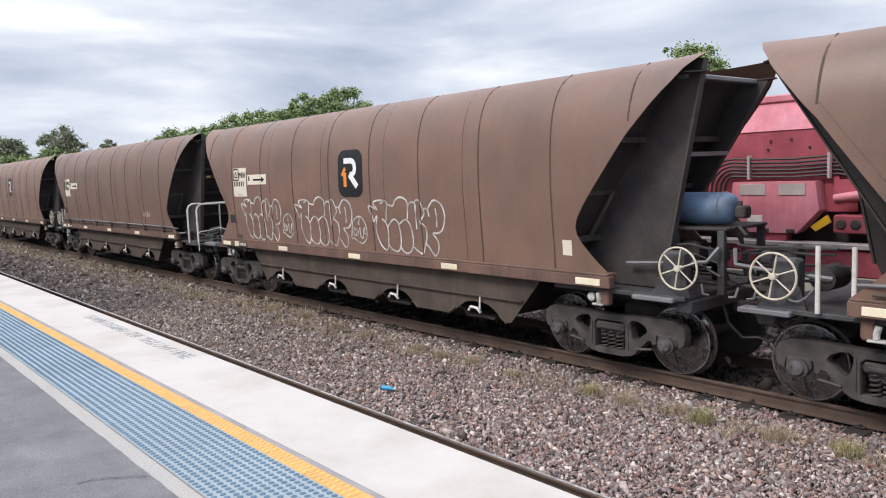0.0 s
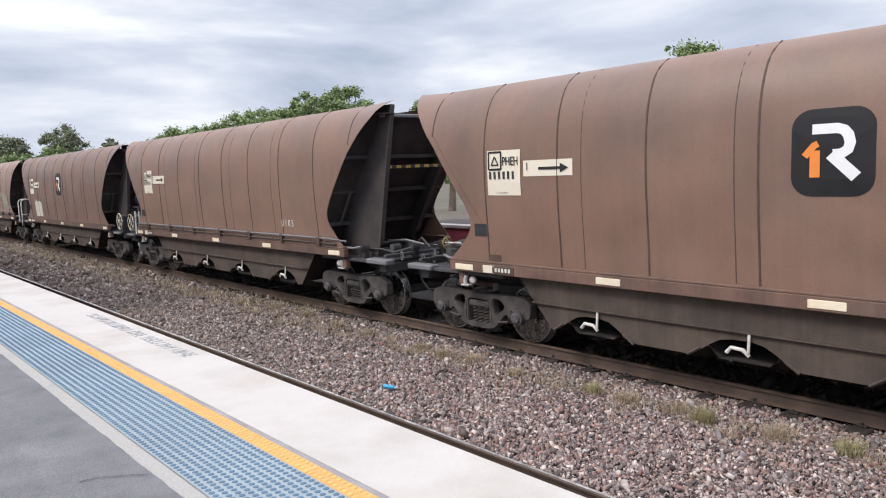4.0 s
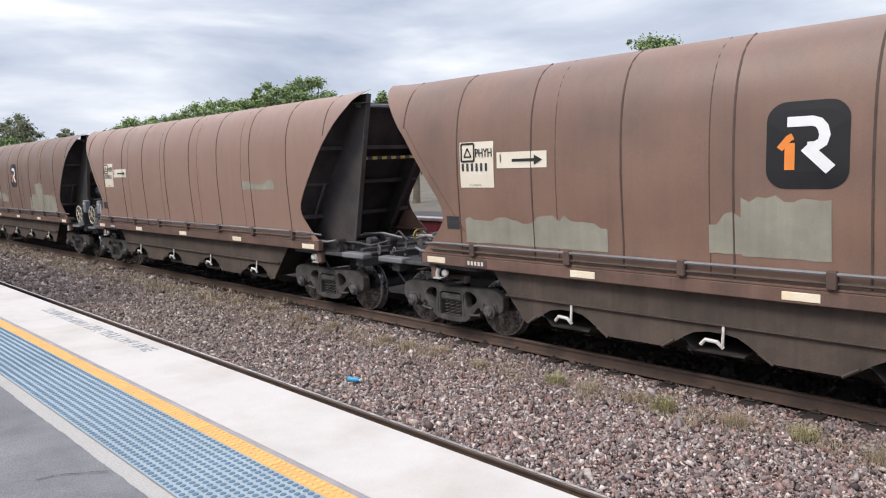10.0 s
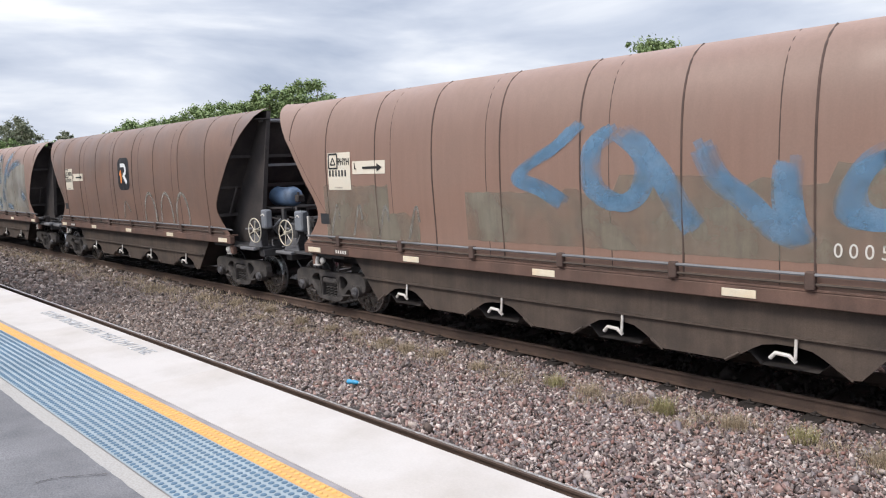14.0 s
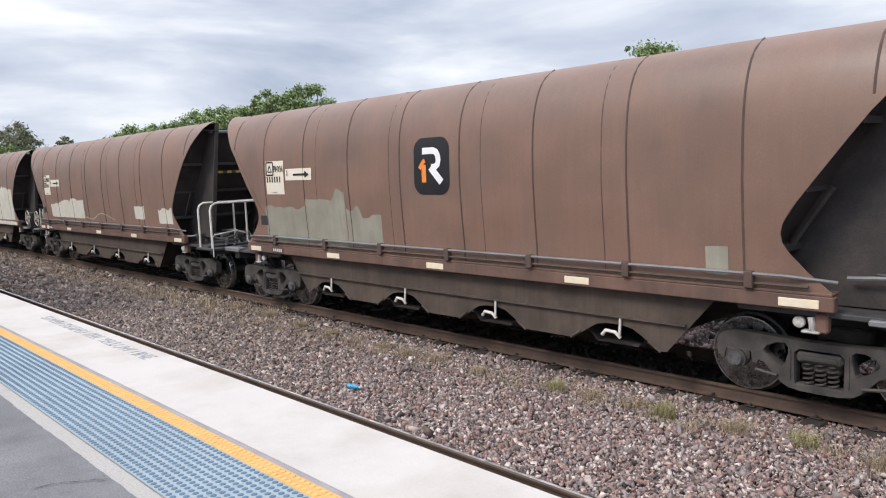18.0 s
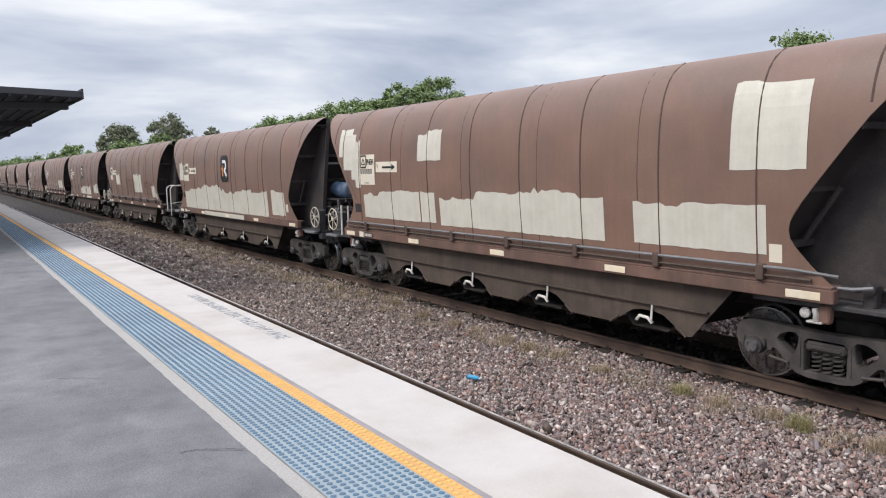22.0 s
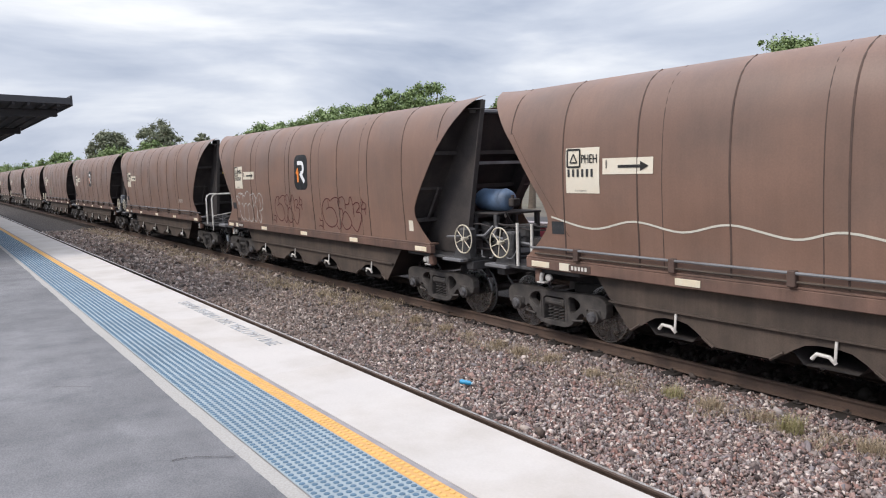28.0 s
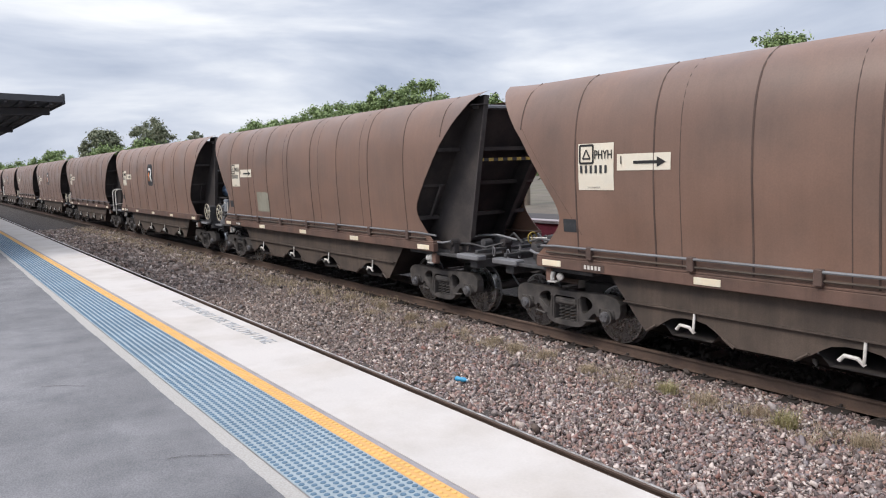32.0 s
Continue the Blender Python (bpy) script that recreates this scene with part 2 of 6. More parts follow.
def thin_paint(m, lo, hi, scale):
    """Patchy cover: the sheet shows through where little paint was sprayed."""
    nd, lk = m.node_tree.nodes, m.node_tree.links
    co = nd.new("ShaderNodeTexCoord")
    n = nd.new("ShaderNodeTexNoise")
    n.inputs["Scale"].default_value = scale
    n.inputs["Detail"].default_value = 6
    lk.new(co.outputs["Object"], n.inputs["Vector"])
    r = nd.new("ShaderNodeMapRange")
    r.inputs["From Min"].default_value, r.inputs["From Max"].default_value = 0.35, 0.65
    r.inputs["To Min"].default_value, r.inputs["To Max"].default_value = lo, hi
    lk.new(n.outputs["Fac"], r.inputs["Value"])
    lk.new(r.outputs["Result"], nd["Principled BSDF"].inputs["Alpha"])


thin_paint(BLUEG, 0.10, 0.66, 2.0)
thin_paint(BLUEF, 0.0, 0.42, 1.3)
thin_paint(GREYG, 0.1, 0.6, 4.0)
thin_paint(GREENP, 0.80, 1.0, 1.6)
thin_paint(FADEDP, 0.55, 0.95, 1.1)
thin_paint(HAZEP, 0.25, 0.75, 1.3)
thin_paint(WHITEG, 0.55, 1.0, 5.0)


def island_mat(name, cols, rough, island=True, var=0.35):
    """Colour picked per piece, for gravel and leaves."""
    m = bpy.data.materials.new(name)
    m.use_nodes = True
    nd, lk = m.node_tree.nodes, m.node_tree.links
    bs = nd["Principled BSDF"]
    bs.inputs["Roughness"].default_value = rough
    bs.inputs["Specular IOR Level"].default_value = 0.3
    g = nd.new("ShaderNodeNewGeometry")
    r = nd.new("ShaderNodeValToRGB")
    r.color_ramp.interpolation = "LINEAR"
    e = r.color_ramp.elements
    for k, c in enumerate(cols):
        p = k / (len(cols) - 1)
        if k == 0:
            el = e[0]
        elif k == len(cols) - 1:
            el = e[-1]
        else:
            el = e.new(p)
        el.position, el.color = p, (*c, 1)
    lk.new(g.outputs["Random Per Island"], r.inputs["Fac"])
    co = nd.new("ShaderNodeTexCoord")
    n = nd.new("ShaderNodeTexNoise")
    n.inputs["Scale"].default_value = 35
    lk.new(co.outputs["Object"], n.inputs["Vector"])
    mr = nd.new("ShaderNodeMapRange")
    mr.inputs["To Min"].default_value, mr.inputs["To Max"].default_value = 1 - var, 1 + var
    lk.new(n.outputs["Fac"], mr.inputs["Value"])
    s = nd.new("ShaderNodeVectorMath")
    s.operation = "SCALE"
    lk.new(r.outputs["Color"], s.inputs[0])
    lk.new(mr.outputs["Result"], s.inputs["Scale"])
    lk.new(s.outputs["Vector"], bs.inputs["Base Color"])
    return m


STONE = island_mat("ballast_stone", [(0.050, 0.040, 0.040), (0.32, 0.250, 0.228), (0.095, 0.073, 0.070), (0.66, 0.56, 0.51), (0.25, 0.135, 0.112),
                                     (0.24, 0.215, 0.222), (0.40, 0.255, 0.215), (0.080, 0.060, 0.058), (0.48, 0.42, 0.40)], 0.9)
STONEF = island_mat("dusty_ballast_stone", [(0.045, 0.037, 0.034), (0.29, 0.235, 0.205), (0.090, 0.071, 0.063), (0.50, 0.42, 0.37), (0.20, 0.135, 0.113),
                                            (0.18, 0.158, 0.152), (0.27, 0.195, 0.160), (0.070, 0.055, 0.049)], 0.9)
# near-black stone colours that carry the deep shade under the train
STONE_SHADED = island_mat("shade_dark_ballast_stone", [(0.022, 0.019, 0.018), (0.055, 0.045, 0.040), (0.035, 0.028, 0.026)], 0.8)
LEAF = island_mat("fig_leaf", [(0.12, 0.17, 0.068), (0.195, 0.262, 0.10), (0.27, 0.335, 0.145), (0.155, 0.215, 0.082)], 0.6)
LEAFE = island_mat("eucalypt_leaf", [(0.13, 0.15, 0.095), (0.20, 0.215, 0.135), (0.26, 0.26, 0.175)], 0.6)
BLADE = island_mat("dry_grass", [(0.29, 0.220, 0.145), (0.52, 0.415, 0.295), (0.22, 0.180, 0.120), (0.42, 0.325, 0.215)], 0.85)
BLADEG = island_mat("green_weed", [(0.24, 0.225, 0.090), (0.36, 0.315, 0.17), (0.28, 0.26, 0.105), (0.42, 0.345, 0.21)], 0.85)


# ---- mesh helpers ----
# lengthwise factor for what is being built
ALONG = [1.0]


class Shape:
    """Collects vertices and faces of one mesh."""

    def __init__(self):
        self.v, self.f, self.mi, self.cur, self.weld = [], [], [], 0, False

    def face(self, idx):
        self.f.append(idx)
        self.mi.append(self.cur)

    def add(self, vs, fs):
        b = len(self.v)
        self.v.extend(vs)
        for q in fs:
            self.face([b + i for i in q])
        return self

    def box(self, x0, x1, y0, y1, z0, z1, c=0.0):
        """Box; c chamfers its long edges along x."""
        if c <= 0:
            return self.add([(x0, y0, z0), (x1, y0, z0), (x1, y1, z0), (x0, y1, z0), (x0, y0, z1), (x1, y0, z1), (x1, y1, z1), (x0, y1, z1)],
                            [(0, 3, 2, 1), (4, 5, 6, 7), (0, 1, 5, 4), (1, 2, 6, 5), (2, 3, 7, 6), (3, 0, 4, 7)])
        d = min(c, (x1 - x0) * 0.45, (y1 - y0) * 0.45, (z1 - z0) * 0.45)
        vs, fs = [], []
        for x, k in ((x0, 1), (x0 + d, 0), (x1 - d, 0), (x1, 1)):
            e = d if k else 0
            a0, a1, b0, b1 = y0 + e, y1 - e, z0 + e, z1 - e
            vs += [(x, a0 + d, b0), (x, a1 - d, b0), (x, a1, b0 + d), (x, a1, b1 - d), (x, a1 - d, b1), (x, a0 + d, b1), (x, a0, b1 - d), (x, a0, b0 + d)]
        for r in range(3):
            for i in range(8):
                j = (i + 1) % 8
                fs.append((r * 8 + i, r * 8 + j, r * 8 + 8 + j, r * 8 + 8 + i))
        fs += [tuple(range(7, -1, -1)), tuple(range(24, 32))]
        return self.add(vs, [tuple(reversed(q)) for q in fs])

    def prism(self, poly, axis, a, b):
        """Polygon pushed along an axis. poly: (x,z) for axis y, (y,z) for x, (x,y) for z."""
        n = len(poly)

        def at(p, h):
            return (p[0], h, p[1]) if axis == "y" else (h, p[0], p[1]) if axis == "x" else (p[0], p[1], h)
        vs = [at(p, a) for p in poly] + [at(p, b) for p in poly]
        fs = [tuple(range(n)), tuple(range(2 * n - 1, n - 1, -1))] + [(i, n + i, n + (i + 1) % n, (i + 1) % n) for i in range(n)]
        return self.add(vs, fs)

    def tube(self, pts, r, n=8, cap=True):
        """Round bar along a line of points; r is one radius or one for each point."""
        pts = [Vector(p) for p in pts]
        rs = r if isinstance(r, (list, tuple)) else [r] * len(pts)
        vs, fs = [], []
        up = None
        for i, p in enumerate(pts):
            d = (pts[min(i + 1, len(pts) - 1)] - pts[max(i - 1, 0)]).normalized()
            if up is None:
                up = Vector((0, 0, 1)) if abs(d.z) < 0.9 else Vector((1, 0, 0))
            s = d.cross(up)
            if s.length < 1e-4:
                s = d.cross(Vector((0.3, 1, 0.2)))
            s.normalize()
            up = s.cross(d).normalized()
            for k in range(n):
                a = 2 * math.pi * k / n
                vs.append(tuple(p + (s * math.cos(a) + up * math.sin(a)) * rs[i]))
        for i in range(len(pts) - 1):
            for k in range(n):
                j = (k + 1) % n
                fs.append((i * n + k, i * n + j, i * n + n + j, i * n + n + k))
        if cap:
            fs += [tuple(range(n - 1, -1, -1)), tuple(range((len(pts) - 1) * n, len(pts) * n))]
        return self.add(vs, fs)

    def lathe(self, prof, centre, n=24, close=False):
        """Turned shape round the y axis; prof: (radius, y)."""
        cx, cy, cz = centre
        vs, fs = [], []
        for r, y in prof:
            for k in range(n):
                a = 2 * math.pi * k / n
                vs.append((cx + r * math.cos(a), cy + y, cz + r * math.sin(a)))
        m = len(prof)
        for i in range(m - 1 if not close else m):
            for k in range(n):
                j = (k + 1) % n
                i2 = (i + 1) % m
                fs.append((i * n + k, i * n + j, i2 * n + j, i2 * n + k))
        if not close:
            fs += [tuple(range(n - 1, -1, -1)), tuple(range((m - 1) * n, m * n))]
        return self.add(vs, fs)

    def grid(self, fn, nu, nv, flip=False):
        """Sheet of nu x nv quads; fn(u, v) gives a point for u, v in 0..1."""
        vs = [fn(i / nu, j / nv) for j in range(nv + 1) for i in range(nu + 1)]
        fs = []
        for j in range(nv):
            for i in range(nu):
                a = j * (nu + 1) + i
                q = (a, a + 1, a + nu + 2, a + nu + 1)
                fs.append(q[::-1] if flip else q)
        return self.add(vs, fs)

    def mesh(self, name, mats, smooth=False):
        me = bpy.data.meshes.new(name)
        me.from_pydata([(p[0] * ALONG[0], p[1], p[2]) for p in self.v], [], self.f)
        for m in (mats if isinstance(mats, (list, tuple)) else [mats]):
            me.materials.append(m)
        if any(self.mi):
            me.polygons.foreach_set("material_index", self.mi)
        bm = bmesh.new()
        bm.from_mesh(me)
        if self.weld:
            bmesh.ops.remove_doubles(bm, verts=bm.verts, dist=0.0005)
        bmesh.ops.recalc_face_normals(bm, faces=bm.faces)
        bm.to_mesh(me)
        bm.free()
        if smooth:
            me.polygons.foreach_set("use_smooth", [True] * len(me.polygons))
            me.set_sharp_from_angle(angle=radians(38))
        return me


def part(name, shape, material, parent, label="", smooth=False, at=None):
    """One mesh object under a thing or a part."""
    me = shape if isinstance(shape, bpy.types.Mesh) else shape.mesh(name, material, smooth)
    ob = new(name, me)
    ob.parent = parent
    if at is not None:
        ob.location = (at[0] * ALONG[0], at[1], at[2])
    if label:
        ob["label"] = label
    return ob


def thing(name, label, category, at=(0, 0, 0), group="", kind=""):
    ob = new(name)
    ob.location = at
    return tagged(ob, label, category, group, kind)


def solid(name, shape, material, label, category, kind="", group="", smooth=False):
    ob = new(name, shape.mesh(name, material, smooth))
    return tagged(ob, label, category, group, kind)


TEXTS = {}


def text_mesh(s, size, name="lettering", width=1.0, depth=0.004):
    cu = bpy.data.curves.new(name, "FONT")
    cu.body, cu.size, cu.extrude, cu.align_x, cu.align_y = s, size, depth / 2, "LEFT", "BOTTOM"
    tmp = new("tmp_text", cu)
    bpy.context.view_layer.update()
    me = bpy.data.meshes.new_from_object(tmp.evaluated_get(bpy.context.evaluated_depsgraph_get()))
    bpy.data.objects.remove(tmp)
    bpy.data.curves.remove(cu)
    if width != 1.0:
        me.transform(Matrix.Diagonal((width, 1, 1, 1)))
    me.name = name
    return me


def stencil(s, size, name, width, m):
    """Upright lettering, one mesh for each text."""
    key = (s, size, name)
    if key not in TEXTS:
        me = text_mesh(s, size, name, width)
        me.transform(Matrix.Rotation(math.pi / 2, 4, "X"))
        me.materials.append(m)
        TEXTS[key] = me
    return TEXTS[key]


# ---- ground, platform and tracks ----
YC = 9.60            # centre of the coal train's track
YN = 4.325           # centre of the platform track
YR = 13.95           # centre of the track behind
PZ = 1.165           # platform top
GZ = -0.20           # ballast surface
GAUGE = 1.505        # between rail-head centres


def build_ground():
    s = Shape()
    s.grid(lambda u, v: (-3000 + 6000 * u, -3000 + 6000 * v, -0.62), 12, 12)
    solid("ground", s, GROUND, "dusty earth and thin grass beyond the railway", "ground", "structure")
    def bed(u, v):
        x = 14 - 434 * u ** 1.8
        y = 2.2 + 15.3 * v
        z = GZ - 0.035 + 0.02 * noise.noise(Vector((x * 0.8, y * 1.3, 0)))
        if v == 1.0:
            z = -0.63
        return (x, y, z)
    s = Shape().grid(bed, 120, 40)
    solid("ballast_bed", s, BED, "grey-brown crushed stone bed under the tracks", "ballast", "structure", smooth=True)


def platform():
    x0, x1 = -150.0, 12.0
    s = Shape().box(x0, x1, -7.0, 2.86, -0.6, PZ - 0.12)
    solid("platform_base", s, KERB, "grey concrete body of the station platform", "platform", "structure")
    # asphalt with an uneven broken edge
    rnd = random.Random(11)
    pts = []
    x = x1
    while x > x0:
        off = 1.432 + 0.012 * noise.noise(Vector((x * 0.9, 2, 0))) + 0.006 * noise.noise(Vector((x * 7.0, 7, 0))) + 0.0025 * rnd.uniform(-1, 1)
        if x < -9:
            off += min((-9 - x) / 10, 1.0) * 0.03 + 0.02 * noise.noise(Vector((x * 2.0, 5, 1)))
        pts.append((x, off))
        x -= 0.05 if x > -14 else (0.3 if x > -40 else 1.5)
    s = Shape()
    vs, fs = [], []
    cols = [-7.0, -2.0, -0.5, 0.3, 0.8, 1.1, None]
    for x, off in pts:
        for c in cols:
            y = off if c is None else c
            z = PZ + 0.004 * noise.noise(Vector((x * 0.5, y * 0.7, 3))) + (0.004 if c is not None else 0)
            vs.append((x, y, z))
    n = len(cols)
    for i in range(len(pts) - 1):
        for j in range(n - 1):
            fs.append((i * n + j, i * n + j + 1, i * n + n + j + 1, i * n + n + j))
    b = len(vs)
    for i, (x, off) in enumerate(pts):
        vs.append((x, off, PZ - 0.05))
    for i in range(len(pts) - 1):
        fs.append((i * n + n - 1, b + i, b + i + 1, i * n + n + n - 1))
    s.add(vs, fs)
    solid("platform_surface", s, ASPH, "worn grey asphalt platform surface", "platform", "structure")
    for pts in ([(-4.35, 1.41), (-4.50, 1.22), (-4.55, 1.05)], [(-6.6, 0.98), (-6.8, 0.80), (-6.85, 0.66)]):
        cr = Shape()
        rc = random.Random(int(-pts[0][0] * 10))
        line = []
        for (xa, ya), (xb, yb) in zip(pts, pts[1:]):
            line += [(xa + (xb - xa) * i / 6 + rc.uniform(-0.012, 0.012), ya + (yb - ya) * i / 6) for i in range(6)]
        for (xa, ya), (xb, yb) in zip(line, line[1:]):
            h = rc.uniform(0.002, 0.005)
            cr.add([(xa - h, ya, PZ + 0.0095), (xb - h, yb, PZ + 0.0095), (xb + h, yb, PZ + 0.0095), (xa + h, ya, PZ + 0.0095)], [(0, 1, 2, 3)])
        solid("asphalt_crack", cr, BED, "dark crack across the platform asphalt", "crack", "structure")
    s = Shape().box(x0, x1, 1.2, 1.534, PZ - 0.12, PZ - 0.006)
    solid("platform_band", s, KERB, "pale worn concrete band beside the tactile paving", "platform", "structure")
    s = Shape().box(x0, x1, 1.536, 2.220, PZ - 0.12, PZ - 0.002)
    solid("tactile_bedding", s, MORTAR, "grey mortar bed under the tactile tiles", "platform", "structure")
    # coping slabs
    cop = thing("platform_coping", "white painted concrete coping along the platform edge", "platform edge", kind="structure")
    slab = Shape()
    prof = [(2.222, PZ - 0.12), (2.222, PZ + 0.001), (2.925, PZ + 0.001), (2.955, PZ - 0.014), (2.96, PZ - 0.12)]
    slab.prism(prof, "x", 0.0003, 5.9997)
    me = slab.mesh("coping_slab", CONC)
    for k in range(27):
        part("coping_slab", me, CONC, cop, at=(x1 - 6 * (k + 1), 0, 0))
    # faded line of words on the coping
    me = text_mesh("STAND BEHIND THE YELLOW LINE", 0.20, "lettering")
    me.materials.append(TEXTG)
    w = max(v.co.x for v in me.vertices)
    me.transform(Matrix.Diagonal((3.32 / w, 1, 1, 1)))
    ob = new("platform_lettering", me)
    ob.location = (-10.36, 2.64, PZ + 0.004)
    tagged(ob, "faded grey stencilled warning words on white coping", "lettering", kind="structure")


def tactile():
    """Tiles with rows of domes, 50 mm apart."""
    def tile(ny, nx, wy):
        s = Shape()
        p = 0.0505
        s.box(0.002, nx * p - 0.002, 0.0, wy, -0.02, 0.004)
        s.cur = 1
        for i in range(nx):
            for j in range(ny):
                cx, cy = (i + 0.5) * p, (j + 0.5) * wy / ny
                vs, fs = [], []
                for r, z in ((0.0185, 0.0042), (0.0165, 0.0075), (0.012, 0.009)):
                    for k in range(8):
                        a = math.pi * k / 4
                        vs.append((cx + r * math.cos(a), cy + r * math.sin(a), z))
                for q in range(2):
                    for k in range(8):
                        fs.append((q * 8 + k, q * 8 + (k + 1) % 8, q * 8 + 8 + (k + 1) % 8, q * 8 + 8 + k))
                fs.append(tuple(range(16, 24)))
                s.add(vs, fs)
        return s
    n = 9
    pitch = n * 0.0505
    blue = tile(10, n, 0.525).mesh("tactile_tile", [TILEB, DOMEB])
    yell = tile(2, n, 0.112).mesh("yellow_tile", [TILEY, DOMEY])
    root = thing("tactile_paving", "blue and yellow raised tactile tiles along the platform", "tactile paving", kind="structure")
    for k in range(170):
        x = 11.29 - k * pitch
        part("tactile_tile", blue, None, root, at=(x, 1.537, PZ))
        part("yellow_tile", yell, None, root, at=(x, 2.064, PZ))


def rail_profile(s, y, x0, x1):
    """Flat-bottomed rail with its head polished."""
    pr = [(-0.068, -0.17), (0.068, -0.17), (0.068, -0.160), (0.012, -0.142), (0.009, -0.042), (0.033, -0.034), (0.035, -0.009), (0.017, 0.0),
          (-0.017, 0.0), (-0.035, -0.009), (-0.033, -0.034), (-0.009, -0.042), (-0.012, -0.142), (-0.068, -0.160)]
    n = len(pr)
    for i in range(n):
        a, b = pr[i], pr[(i + 1) % n]
        s.cur = 1 if i == 7 else 0
        s.add([(x0, y + a[0], a[1]), (x1, y + a[0], a[1]), (x1, y + b[0], b[1]), (x0, y + b[0], b[1])], [(0, 1, 2, 3)])


def track(yc, name, label, sleepers, shiny=True):
    t = thing(name, label, "railway track", kind="structure")
    for sgn in (-1, 1):
        s = Shape()
        rail_profile(s, yc + sgn * GAUGE / 2, -420, 14)
        part("rail", s, [RAILM, RAILTOP if shiny else RAILM], t, "rust-brown steel rail with worn head")
    rnd = random.Random(int(yc * 10))
    sl = []
    for v in range(3):
        s = Shape()
        w, e = 0.115 + 0.008 * v, 0.02 * v
        s.box(-w, w, yc - 1.10 + e, yc + 1.20 - e * 0.5, -0.30, -0.176, 0.012)
        # base plates and clips beside both rails
        for sgn in (-1, 1):
            y = yc + sgn * GAUGE / 2
            for q in (-1, 1):
                s.box(-0.06, 0.06, y + q * 0.075 - 0.03, y + q * 0.075 + 0.03, -0.170, -0.148, 0.008)
                s.box(-0.018, 0.018, y + q * 0.09 - 0.018, y + q * 0.09 + 0.018, -0.15, -0.118, 0.006)
        sl.append(s.mesh("sleeper", SLEEP))
    x = 6.0
    for k in range(sleepers):
        o = part("sleeper", sl[k % 3], None, t, at=(x + rnd.uniform(-0.03, 0.03), rnd.uniform(-0.06, 0.06), rnd.uniform(-0.014, 0.0)))
        o.rotation_euler.z = rnd.uniform(-0.02, 0.02)
        x -= 0.62
    if sleepers:
        s = Shape()
        for k in range(330):
            s.box(x - 0.12, x + 0.12, yc - 1.27, yc + 1.27, -0.30, -0.170)
            x -= 0.62
        ob = part("far_sleepers", s, SLEEP, t)
        ob["kind"] = "stuff"


